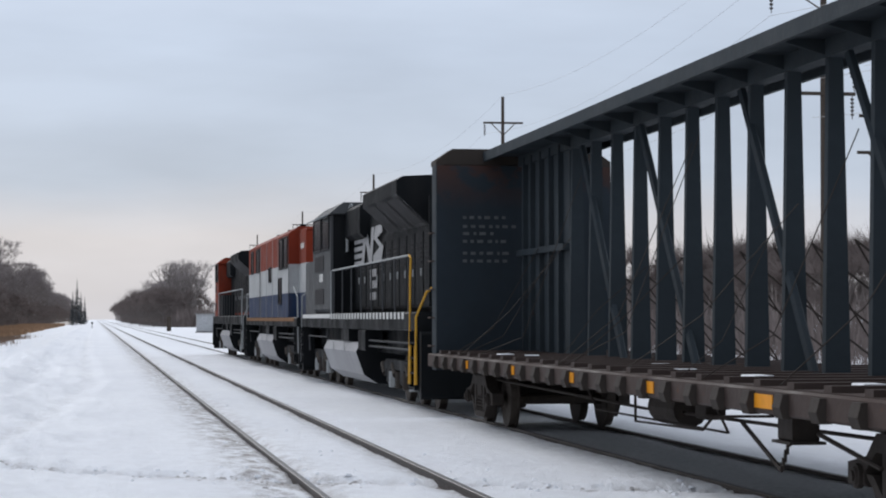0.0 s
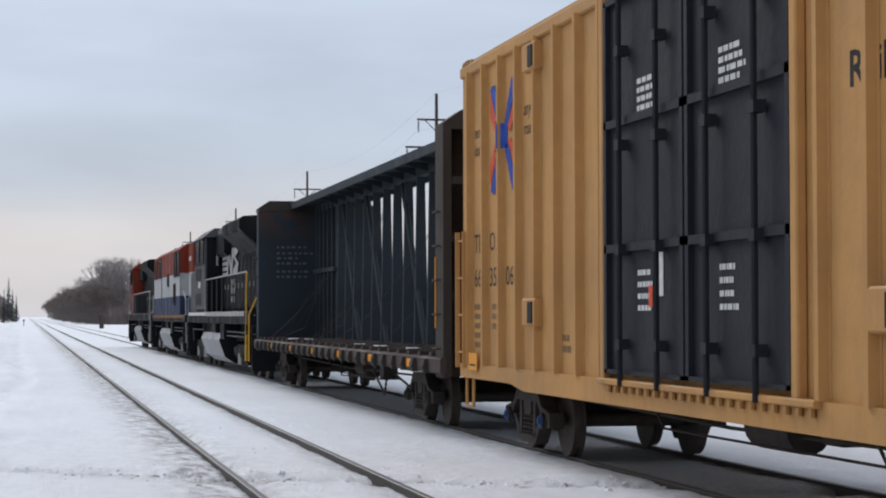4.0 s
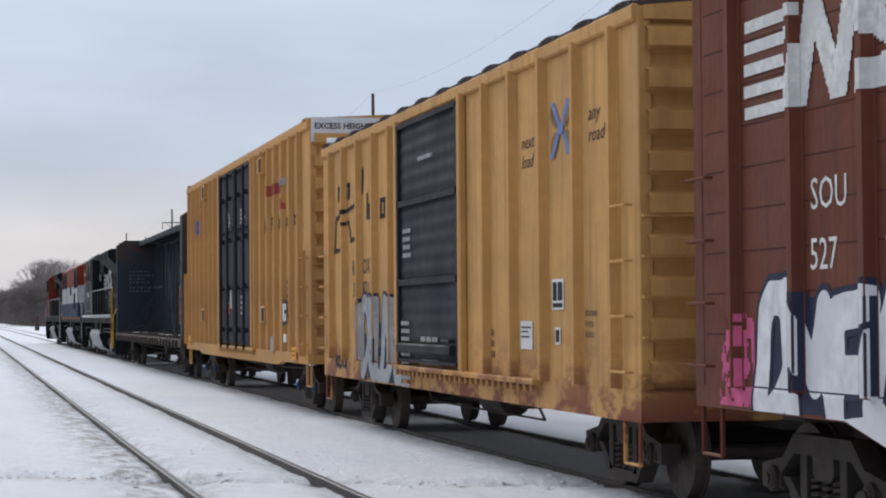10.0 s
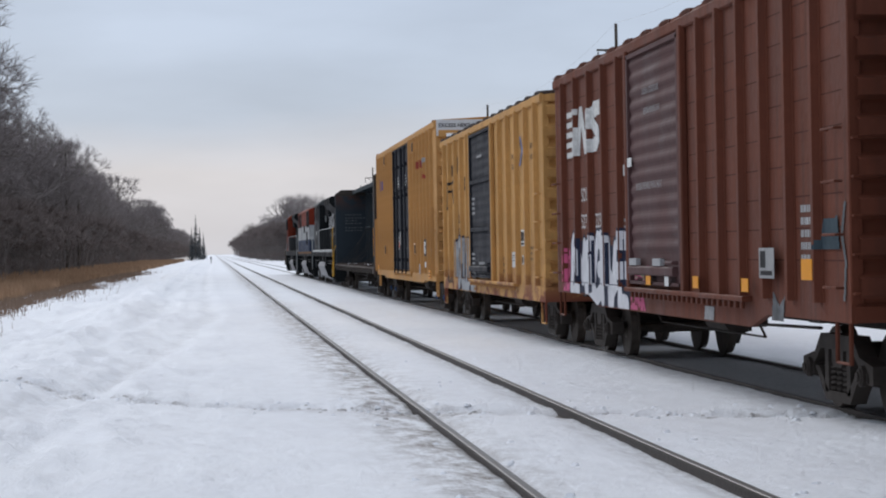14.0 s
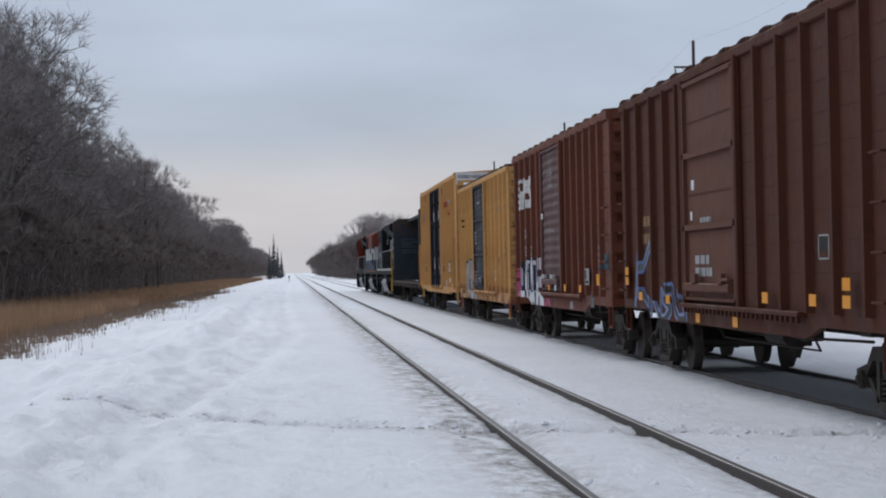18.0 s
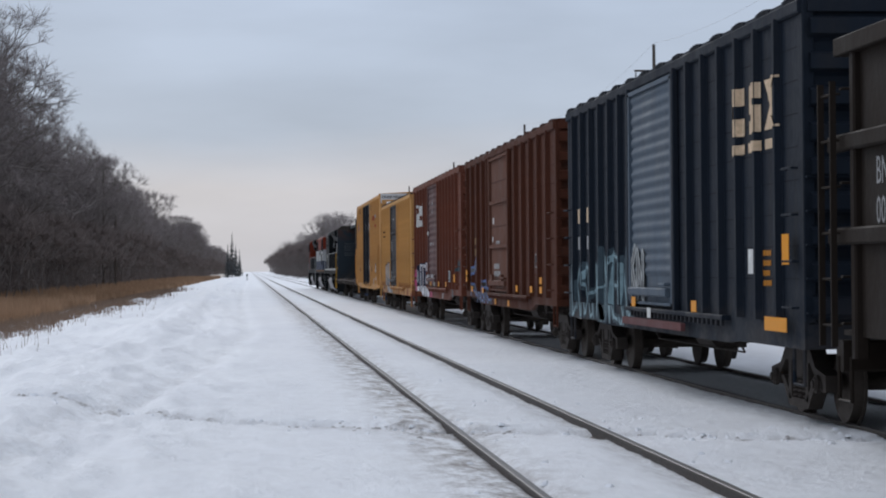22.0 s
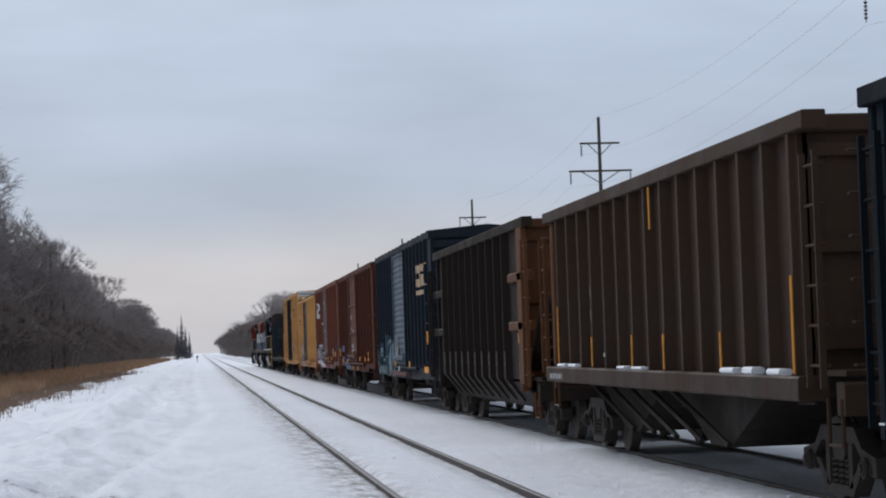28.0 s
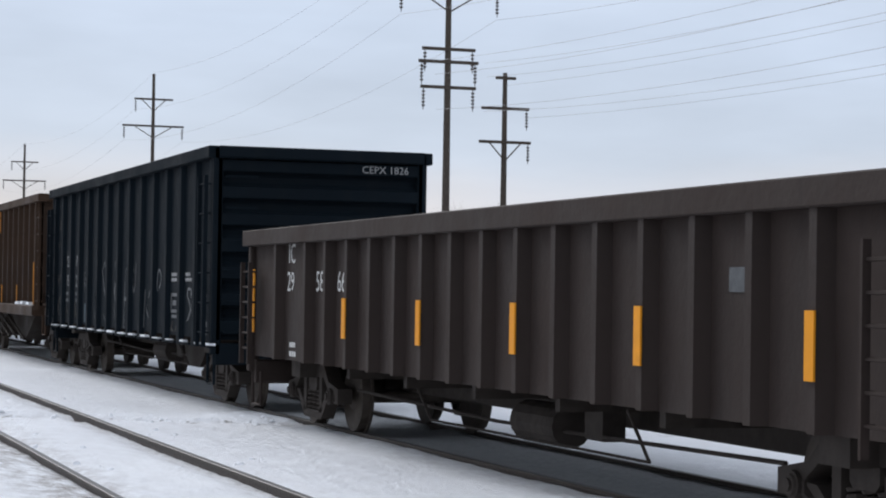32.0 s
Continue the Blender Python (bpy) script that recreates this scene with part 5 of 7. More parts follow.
for y0, y1, z in ((-81.45, -83.66, 2.76), (-81.45, -83.66, 1.88), (-93.8, -96.3, 2.74), (-93.8, -96.3, 1.88)):
    boxes("end_brace", [(-1.60, -1.505, y1 - mid, y0 - mid, z, z + 0.16)], RUSTY if y0 < -90 else HOPPER, car, c=0.02)
boxes("end_post", [(-1.60, -1.505, -95.55 - mid, -94.92 - mid, 0.95, 3.68)], RUSTY, car, "rusty corner post", c=0.02)
boxes("end_deck", [(-1.4, 1.4, -96.4 - mid, -94.95 - mid, 1.0, 1.06)], RUSTY, car)
for s in (-1, 1):
    bm = bmesh.new()
    prism(bm, [(s * hl - s * 0.2, 2.35), (s * hl - s * 1.7, 0.95), (s * hl - s * 1.75, 1.02), (s * hl - s * 0.25, 2.42)], 0, -1.4, 1.4)
    part("slope_sheet", bm, HOPPER, car)
lettering("BN", 0.36, car, GREY_PAINT, -1.506, -82.72 - mid, 2.42, 0.8)
lettering("005", 0.36, car, GREY_PAINT, -1.506, -82.72 - mid, 2.06, 0.8)
reflectors(car, -1.51, (-83.3 - mid,), 1.5, 0.12, 0.5)
reflectors(car, -1.512, (-94.5 - mid,), 1.66, 0.36, 0.18)
bars(car, GREY_PAINT, -1.506, -94.3 - mid, 1.25, 3, 0.4, seed=44)

# rusty hopper with snow on its sill
h_ribs = [-99.3 - 0.93 * k for k in range(15)]
car, hl, mid = open_car("hopper_car", -97.9, -113.4, "rusty brown ribbed hopper car with snow on its sill", RUSTY_DARK, 3.68, 1.28, h_ribs, category="hopper car", rib_w=0.11, ends=(RUSTY, RUSTY_DARK), inset=(0.6, 1.0), trucks=(1.5, 1.63))
for s in (-1, 1):
    x0, x1 = sorted((s * 1.42, s * 1.72))
    boxes("side_sill", [(x0, x1, -112.7 - mid, -98.55 - mid, 1.05, 1.28)], RUSTY_DARK, car, c=0.02)
bm = bmesh.new()
for a, b in ((-100.8, -104.9), (-105.6, -110.0)):
    m2 = (a + b) / 2
    prism(bm, [(a - mid, 1.05), (b - mid, 1.05), (m2 - 0.45 - mid, 0.42), (m2 + 0.45 - mid, 0.42)], 0, -1.25, 1.25)
part("hopper_bay", bm, HOPPER, car)
bm = bmesh.new()
for k in range(5):
    y = -101.0 - k * 1.3
    rod(bm, (-1.45, y - mid, 1.05), (-1.3, y - 2.2 - mid, 0.45), 0.035, 6)
part("slope_brace", bm, HOPPER, car)
boxes("end_bay_sheet", [(-1.509, -1.502, -98.95 - mid, -98.05 - mid, 1.3, 3.5)], RUSTY, car, "rust-covered end bay sheet")
rng = random.Random(4)
for y0, y1 in zip(h_ribs, h_ribs[1:]):
    if rng.random() < 0.75:
        boxes("snow_lump", [(-1.70, -1.56, y1 - mid + 0.15 + 0.3 * rng.random(), y0 - mid - 0.15, 1.28, 1.31 + 0.05 * rng.random())], SNOW_LUMP, car, "snow on the sill", 0.02)
for txt, y, z in (("A", -100.45, 2.26), ("G", -101.33, 2.26), ("40", -100.42, 1.92), ("0", -101.33, 1.92)):
    lettering(txt, 0.32, car, GREY_PAINT, -1.506, y - mid, z, 0.9)
bars(car, GREY_PAINT, -1.506, -100.42 - mid, 1.57, 3, 0.42, 0.05, seed=46)
plate(car, -1.506, -102.2 - mid, 1.40, 0.5, 0.34, BLACK_PAINT, lines=((0.15, 0.85, 0.1, 0.25),))
for y, z0, z1 in ((-99.3, 1.32, 2.2), (-102.09, 1.3, 1.72), (-104.88, 1.3, 1.72), (-106.74, 1.3, 1.72), (-109.53, 1.3, 1.72), (-112.32, 1.3, 2.22), (-106.2, 3.0, 3.52)):
    boxes("reflector", [(-1.645, -1.635, y - mid - 0.035, y - mid + 0.035, z0, z1)], DIM_REFLECT, car, "yellow reflector strip")
bars(car, GREY_PAINT, -1.725, -98.9 - mid, 1.10, 1, 1.4, 0.08, seed=47)

# blue-black high gondola
i_ribs = [-114.9 - 1.065 * k for k in range(15)]
car, hl, mid = open_car("high_gondola", -114.55, -130.0, "blue-black high-sided gondola with snowy sill and chalky graffiti", NAVY, 3.67, 0.98, i_ribs, end_ribs=7, rib_w=0.20, rib_d=0.075, trucks=(1.33, 1.5))
rng = random.Random(8)
for y0, y1 in zip([-114.7] + i_ribs, i_ribs + [-130.1]):
    bm = bmesh.new()
    bx(bm, -1.60, -1.5, y1 - mid + 0.18, y0 - mid - 0.18, 0.87, 0.90)
    part("sill_ledge", bm, NAVY, car)
    bm = bmesh.new()
    bx(bm, -1.595, -1.51, y1 - mid + 0.2 + 0.4 * rng.random(), y0 - mid - 0.2 - 0.1 * rng.random(), 0.90, 0.915 + 0.02 * rng.random(), 0.008)
    part("snow_lump", bm, SNOW_LUMP, car)
ys = [p - mid for p in i_ribs]
dp = side_depth(1.5, ys, 0.20, 0.075)
for txt, y, z in (("CE", -116.22, 2.09), ("PX", -117.42, 2.08), ("18", -116.24, 1.71), ("26", -117.42, 1.70)):
    lettering(txt, 0.33, car, GREY_PAINT, -1.506, y - mid, z, 0.9)
for y in (-116.2, -117.4):
    bars(car, FAINT_PAINT, -1.508, y - mid, 1.53, 2, 0.45, 0.06, 0.07, seed=int(-y))
for z0, z1, kind in ((2.87, 3.08, "ka"), (2.35, 2.61, "nu"), (1.70, 1.96, "hn"), (1.05, 1.50, "ks")):
    graffiti(car, -115.08 - mid, -115.62 - mid, z0, z1, kind, 0.012, GRAF_DULL, NAVY, dp, 0.025, 0.004, seed=int(10 * z0))
graffiti(car, -116.2 - mid, -116.75 - mid, 1.05, 1.42, "ak", 0.012, GRAF_DULL, NAVY, dp, 0.025, 0.004, seed=31)
graffiti(car, -117.35 - mid, -117.9 - mid, 1.05, 1.42, "na", 0.012, GRAF_DULL, NAVY, dp, 0.025, 0.004, seed=32)
graffiti(car, -118.45 - mid, -119.0 - mid, 1.82, 2.0, "some", 0.011, GRAF_CHALK, NAVY, dp, 0.02, 0.004, seed=21)
graffiti(car, -118.45 - mid, -119.0 - mid, 1.60, 1.78, "ouna", 0.011, GRAF_CHALK, NAVY, dp, 0.02, 0.004, seed=25)
for y0, y1, z0, z1, kind, sd in ((-119.75, -120.15, 1.02, 1.62, "u", 22), (-120.55, -121.05, 0.95, 2.2, "s", 26), (-121.75, -122.2, 0.98, 2.18, "k", 27), (-122.75, -123.2, 0.98, 2.32, "e", 28), (-123.6, -123.85, 1.6, 2.1, "u", 29),
                                (-124.65, -125.15, 1.05, 1.68, "k", 23), (-125.65, -126.0, 1.60, 2.0, "o", 30), (-128.0, -128.6, 1.15, 1.70, "sn", 24), (-129.0, -129.5, 1.1, 1.85, "a", 33)):
    graffiti(car, y0 - mid, y1 - mid, z0, z1, kind, 0.017, GRAF_CHALK, NAVY, dp, 0.028, 0.004, seed=sd)
for y in (-126.85, -127.9):
    bars(car, GREY_PAINT, -1.508, y - mid, 1.88, 2, 0.5, 0.05, 0.03, seed=int(-y))
for u0, u1, z0, z1 in ((-126.82, -126.87, 1.32, 1.62), (-127.30, -127.35, 1.32, 1.62), (-126.82, -127.35, 1.57, 1.62), (-126.82, -127.35, 1.32, 1.37), (-126.95, -127.22, 1.43, 1.51), (-126.9, -127.28, 1.24, 1.29)):
    flat(car, "stencil_frame", GRAF_CHALK, -1.508, [[(u0 - mid, z0), (u1 - mid, z0), (u1 - mid, z1), (u0 - mid, z1)]])
graffiti(car, -126.9 - mid, -127.3 - mid, 1.02, 1.22, "u", 0.014, GRAF_DULL, NAVY, dp, 0.025, 0.004, seed=34)
boxes("teal_patch", [(-1.512, -1.505, -118.92 - mid, -118.52 - mid, 1.02, 1.38)], GRAF_MIST, car)
bm = bmesh.new()
prism(bm, [(-125.20 - mid, 0.93), (-126.90 - mid, 0.93), (-126.90 + 0.12 - mid, 0.66), (-126.90 + 0.5 - mid, 0.46), (-125.20 - 0.5 - mid, 0.46), (-125.20 - 0.12 - mid, 0.66)], 0, -0.95, 0.95)
part("discharge_chute", bm, HOPPER, car)
lettering("CEPX 1826", 0.15, car, GREY_PAINT, 0.58, -hl - 0.02, 3.38, 1.0, 0, end=True)
bars(car, FAINT_PAINT, -1.506, -129.35 - mid, 1.15, 2, 0.6, 0.07, seed=55)

# low grey gondola
j_ribs = [-133.75] + [-135.15 - 0.873 * k for k in range(15)]
car, hl, mid = open_car("gondola", -132.15, -148.6, "grey-brown low gondola with yellow reflector strips", GREY_GON, 2.42, 0.84, j_ribs, rib_w=0.13, rib_d=0.12, cap=0.17, drop=0.0)
for txt, y, z in (("IC", -134.0, 2.02), ("29", -133.95, 1.68), ("58", -135.28, 1.68), ("66", -136.18, 1.68)):
    lettering(txt, 0.34, car, WHITE_PAINT, -1.506, y - mid, z, 1.0)
boxes("reflector", [(-1.60, -1.585, -132.62 - mid, -132.50 - mid, 1.14, 1.95)], REFLECT, car, "yellow reflector strip")
for y in j_ribs[3::3]:
    boxes("reflector", [(-1.64, -1.625, y - mid - 0.06, y - mid + 0.06, 1.17, 1.61)], REFLECT, car, "yellow reflector strip")
bars(car, WHITE_PAINT, -1.506, -134.1 - mid, 1.0, 2, 0.4, 0.06, seed=57)
plate(car, -1.506, -146.0 - mid, 1.72, 0.24, 0.17, FAINT_PAINT)
bm = bmesh.new()
rng = random.Random(12)
for k in range(230):
    y, x = rng.uniform(-hl + 0.6, hl - 0.6), rng.uniform(-0.2, 1.35)
    z = 2.30 + rng.uniform(-0.1, 0.22)
    a = rng.uniform(0, 6.28)
    L = rng.uniform(0.2, 0.6)
    rod(bm, (x, y, z), (x + 0.3 * L * math.cos(a), y + L * math.sin(a), z + rng.uniform(-0.08, 0.08)), rng.uniform(0.05, 0.11), 6, rng.uniform(0.03, 0.09))
bx(bm, -1.4, 1.4, -hl + 0.4, hl - 0.4, 1.0, 2.28)
part("scrap_load", bm, RUSTY, car, "loose scrap metal heaped to the rim")
bm = bmesh.new()
for k in range(60):
    y = -hl + 0.8 + (2 * hl - 1.6) * k / 60
    if rng.random() < 0.6:
        bx(bm, 1.2, 1.42, y, y + rng.uniform(0.1, 0.25), 2.46, 2.50 + rng.uniform(0.0, 0.05), 0.01)
part("snow_lump", bm, SNOW_LUMP, car)

# ---- centre-beam flat car with bulkheads ----
A0, A1 = 35.6, 11.25
car, hl = vehicle("centre_beam_flat_car", A0, A1, "empty dark blue centre-beam flat car with end bulkheads", "flat car")
mid = (A0 + A1) / 2
ZD, ZT = 1.12, 4.45
bm = bmesh.new()
bx(bm, -1.5, 1.5, -hl + 0.6, hl - 0.6, ZD - 0.10, ZD - 0.02)
bx(bm, -1.55, -1.45, -hl, hl, ZD - 0.25, ZD - 0.03, 0.02)
bx(bm, 1.45, 1.55, -hl, hl, ZD - 0.25, ZD - 0.03, 0.02)
part("deck", bm, DECK, car, "rusty steel deck with side sills")
n = 26
bm = bmesh.new()
bx(bm, -1.5, 1.5, -0.09, 0.09, 0, 0.055)
me = mesh_of("deck_riser", bm, DECK)
bm = bmesh.new()
prism(bm, [(-1.5, -0.06), (-1.5, -0.26), (-1.60, -0.26), (-1.63, -0.17), (-1.60, -0.06)], 1, -0.10, 0.10)
me2 = mesh_of("winch", bm, STEEL)
for k in range(n):
    y = -hl + 1.0 + (2 * hl - 2.0) * k / (n - 1)
    child("deck_riser", me, car, (0, y, ZD - 0.02))
    child("winch", me2, car, (0, y, ZD))
for y in (31.9, 28.3, 24.7, 21.08, 17.26, 13.6):
    boxes("reflector", [(-1.562, -1.552, y - mid - 0.24, y - mid + 0.24, ZD - 0.20, ZD - 0.08)], REFLECT, car, "yellow reflector plate")
for s, y in ((1, hl - 0.3), (-1, -hl + 0.3)):
    bulk = boxes("bulkhead", [(-1.485, 1.485, y + 0.15, y + 0.25, ZD - 0.3, 4.30)], BULK_BACK if s < 0 else BLUE_BLACK, car, "dark steel end bulkhead")
    for x in (-1.44, -0.5, 0.5, 1.44):
        boxes("bulkhead_post", [(x - 0.06, x + 0.06, y - 0.28, y + 0.14 + 0.14 * (s < 0), ZD - 0.3, 4.26)], BULK_BACK if s < 0 else BLUE_BLACK, bulk)
    bm = bmesh.new()
    prism(bm, [(-1.5, 4.26), (1.5, 4.26), (1.5, 4.34), (1.22, 4.53), (-1.22, 4.53), (-1.5, 4.34)], 1, y - 0.28, y + 0.28)
    part("bulkhead_cap", bm, BULK_BACK, bulk)
    for z in (1.9, 2.7, 3.5):
        boxes("bulkhead_rail", [(-1.48, 1.48, y - 0.26, y - 0.05, z, z + 0.10)], BULK_BACK if s < 0 else BLUE_BLACK, bulk)
    if s > 0:
        boxes("inner_sheet", [(-1.49, 1.49, y - 0.30, y - 0.285, ZD, 4.25)], BULK_RUST, bulk, "dark sheet with faint stencils and rust")
    coupler(car, s * hl, s)
    ladder(car, -1.56, y + 0.2, ZD + 0.1, ZD + 2.0, 5, DECK, 0.3)
boxes("reflector", [(-1.515, -1.503, -hl + 0.52, -hl + 0.56, 1.5, 2.5)], REFLECT, car)
for k, (z, w) in enumerate(((3.35, 0.75), (3.2, 0.85), (3.08, 0.55), (2.95, 0.7), (2.75, 0.85), (2.62, 0.8))):
    bm = bmesh.new()
    x = -1.05
    rng = random.Random(60 + k)
    while x < -1.05 + w:
        dx = rng.uniform(0.05, 0.16)
        bx(bm, x, x + dx * 0.7, hl - 0.612, hl - 0.605, z, z + 0.05)
        x += dx + 0.03
    part("small_stencil", bm, FAINT_PAINT, car)
# centre beam: top chord with gussets, tapered columns, sheeted ends, diagonals
bm = bmesh.new()
bx(bm, -0.68, 0.68, -hl + 0.5, hl - 0.5, ZT - 0.04, ZT)
chord = part("top_chord", bm, BLUE_BLACK, car)
for x in (-0.67, 0.67):
    boxes("chord_edge", [(x - 0.03, x + 0.03, -hl + 0.5, hl - 0.5, ZT - 0.13, ZT + 0.03)], BLUE_BLACK, chord)
boxes("chord_box", [(-0.10, 0.10, -hl + 0.5, hl - 0.5, ZT - 0.22, ZT - 0.042)], BLUE_BLACK, chord)
cols = [31.04 - 1.25 * k for k in range(15)]
bm = bmesh.new()
prism(bm, [(-0.07, ZT - 0.1), (0.07, ZT - 0.1), (0.13, ZD), (-0.13, ZD)], 1, -0.05, 0.05)
me = mesh_of("column", bm, BLUE_BLACK)
bm = bmesh.new()
prism(bm, [(-0.64, ZT - 0.04), (0.64, ZT - 0.04), (0.08, ZT - 0.20), (-0.08, ZT - 0.20)], 1, -0.015, 0.015)
me2 = mesh_of("gusset", bm, BLUE_BLACK)
for y in cols:
    child("column", me, car, (0, y - mid, 0))
    child("gusset", me2, car, (0, y - mid, 0))
boxes("web_sheet", [(-0.05, 0.05, 31.3 - mid, 34.9 - mid, ZD, ZT - 0.1)], BLUE_BLACK, car, "sheeted end bay of the beam")
boxes("web_sheet", [(-0.05, 0.05, 11.9 - mid, 12.7 - mid, ZD, ZT - 0.1)], BLUE_BLACK, car)
for y in (34.5, 33.9, 33.2, 32.5, 31.8):
    boxes("web_stiffener", [(-0.13, 0.13, y - mid - 0.05, y - mid + 0.05, ZD, ZT - 0.1)], BLUE_BLACK, car)
boxes("web_rail", [(-0.16, -0.05, 31.3 - mid, 34.9 - mid, 2.72, 2.82)], BLUE_BLACK, car)
for a, za, b, zb in ((30.4, 4.2, 27.9, 1.06), (27.0, 4.2, 24.4, 1.06), (20.2, 1.06, 22.6, 4.2), (16.8, 1.06, 19.2, 4.2), (13.0, 4.2, 15.6, 1.06)):
    bm = bmesh.new()
    rod(bm, (-0.06, a - mid, za), (-0.06, b - mid, zb), 0.055, 6)
    part("diagonal", bm, BLUE_BLACK, car)
rng = random.Random(17)
for k in range(14):
    y = rng.uniform(13, 34)
    bm = bmesh.new()
    dy = rng.uniform(-2.0, 2.0)
    pipe(bm, [(-0.15, y - mid, rng.uniform(2.2, 3.9)), (-0.9, y + dy * 0.5 - mid, rng.uniform(1.4, 1.8)), (-1.5, y + dy - mid, ZD)], 0.006, 4)
    part("tie_down_cable", bm, STEEL, car)
    bm = bmesh.new()
    x = rng.uniform(-1.3, -0.5)
    L = rng.uniform(0.06, 0.2)
    bx(bm, x, x + 0.2, y - L - mid, y + L - mid, ZD - 0.02, ZD + 0.01 + 0.035 * rng.random(), 0.012)
    part("snow_lump", bm, SNOW_LUMP, car)
underframe(car, hl, ZD - 0.1, trucks=(2.3, 4.1))
boxes("centre_sill", [(-0.3, 0.3, -hl + 1, hl - 1, 0.70, 1.0)], STEEL, car, c=0.03)
bm = bmesh.new()
pipe(bm, [(-1.23, 18.9 - mid, 0.72), (-1.23, 17.78 - mid, 0.36)], 0.022)
part("brake_lever", bm, STEEL, car)
bm = bmesh.new()
for k in range(8):
    z, u = 0.36 + 0.036 * k, 0.012 * (k % 2)
    bx(bm, -1.25 + u, -1.21 - u, 17.76 - 0.03 * k - mid - 0.012 - 0.012 * (k % 2), 17.76 - 0.03 * k - mid + 0.012 + 0.012 * (k % 2), z, z + 0.042)
part("hand_brake_chain", bm, STEEL, car)
bm = bmesh.new()
bx(bm, -1.36, -1.12, 17.10 - mid, 17.48 - mid, 0.64, 0.90, 0.02)
bx(bm, -1.40, -1.08, 17.05 - mid, 17.53 - mid, 0.62, 0.645)
part("brake_bracket", bm, STEEL, car)
bm = bmesh.new()
pipe(bm, [(-1.2, 22.95 - mid, 0.9), (-1.2, 22.94 - mid, 0.54), (-1.2, 20.3 - mid, 0.58), (-1.15, 20.1 - mid, 0.72), (-0.7, 19.6 - mid, 0.74)], 0.016)
pipe(bm, [(-1.2, 16.9 - mid, 0.72), (-1.15, 15.6 - mid, 0.52)], 0.02)
part("brake_rod", bm, STEEL, car)
# slack tie-down cables of the far side, crossed between the columns
for y in cols:
    for s in (-1, 1):
        bm = bmesh.new()
        pipe(bm, [(0.2, y - mid, 2.45), (1.0, y + s * 0.75 - mid, 1.62), (1.5, y + s * 1.25 - mid, ZD)], 0.012, 4)
        part("tie_down_cable", bm, STEEL, car)
truck(car, hl - 2.3)
truck(car, -hl + 4.1)

# ---- locomotives ----
def loco_truck(car, y):
    bm = bmesh.new()
    bx(bm, -0.9, 0.9, -0.3, 0.3, 0.45, 0.75, 0.05)
    t = part("truck", bm, STEEL, car, "three-axle locomotive truck")
    t.location = (0, y, 0)
    for s in (-1, 1):
        bm = bmesh.new()
        x0, x1 = sorted((s * 1.05, s * 1.22))
        prism(bm, [(-2.6, 0.50), (-2.6, 0.78), (-2.2, 0.86), (2.2, 0.86), (2.6, 0.78), (2.6, 0.50), (2.3, 0.50), (2.2, 0.66), (-2.2, 0.66), (-2.3, 0.50)], 0, x0, x1)
        for a in (-1.9, 0, 1.9):
            bx(bm, x0, x1, a - 0.26, a + 0.26, 0.36, 0.70, 0.04)
        part("side_frame", bm, LOCO_BLACK, t)
        for a in (-1.4, -0.5, 0.5, 1.4):
            bm = bmesh.new()
            rod(bm, (s * 1.18, a, 0.30), (s * 1.18, a, 0.62), 0.10, 8)
            part("spring", bm, HAND_GREY if a in (-1.4, 1.4) else STEEL, t)
        for a in (-2.45, 2.45, -0.95, 0.95):
            bm = bmesh.new()
            rod(bm, (s * 1.2, a, 0.55), (s * 1.2, a + 0.32, 0.75), 0.07, 8)
            part("brake_cylinder", bm, STEEL, t)
    for a in (-1.9, 0, 1.9):
        w = child("wheelset", WHEELSET_LOCO, t, (0, a, 0.50))
        WHEELSETS.append((w, (0, a, 0.50), 0.50, "side"))


def handrail(car, pts, mat, posts=(), z=1.45):
    bm = bmesh.new()
    pipe(bm, pts, 0.022, 6)
    r = part("handrail", bm, mat, car)
    for x, y, z1 in posts:
        bm = bmesh.new()
        rod(bm, (x, y, z), (x, y, z1), 0.018, 5)
        part("stanchion", bm, HAND_DARK, r)


def loco_steps(car, y, s, mat):
    well = boxes("step_stringer", [(-1.52, -1.2, y - 0.32, y - 0.28, 0.40, 1.45)], mat, car)
    boxes("step_stringer", [(-1.52, -1.2, y + 0.28, y + 0.32, 0.40, 1.45)], mat, car)
    for k in range(4):
        boxes("tread", [(-1.52, -1.2, y - 0.28, y + 0.28, 0.42 + 0.27 * k, 0.45 + 0.27 * k)], mat, well)


def window_on(car, x, y0, y1, z0, z1):
    w = boxes("window", [(x - 0.012, x, y1, y0, z0, z1)], GLASS, car)
    bm = bmesh.new()
    for b in ((y0 - 0.04, y0 + 0.03, z0 - 0.04, z1 + 0.04), (y1 - 0.03, y1 + 0.04, z0 - 0.04, z1 + 0.04), (y1, y0, z1, z1 + 0.05), (y1, y0, z0 - 0.05, z0)):
        bx(bm, x - 0.03, x, b[0], b[1], b[2], b[3])
    part("window_frame", bm, BLACK_PAINT, w)


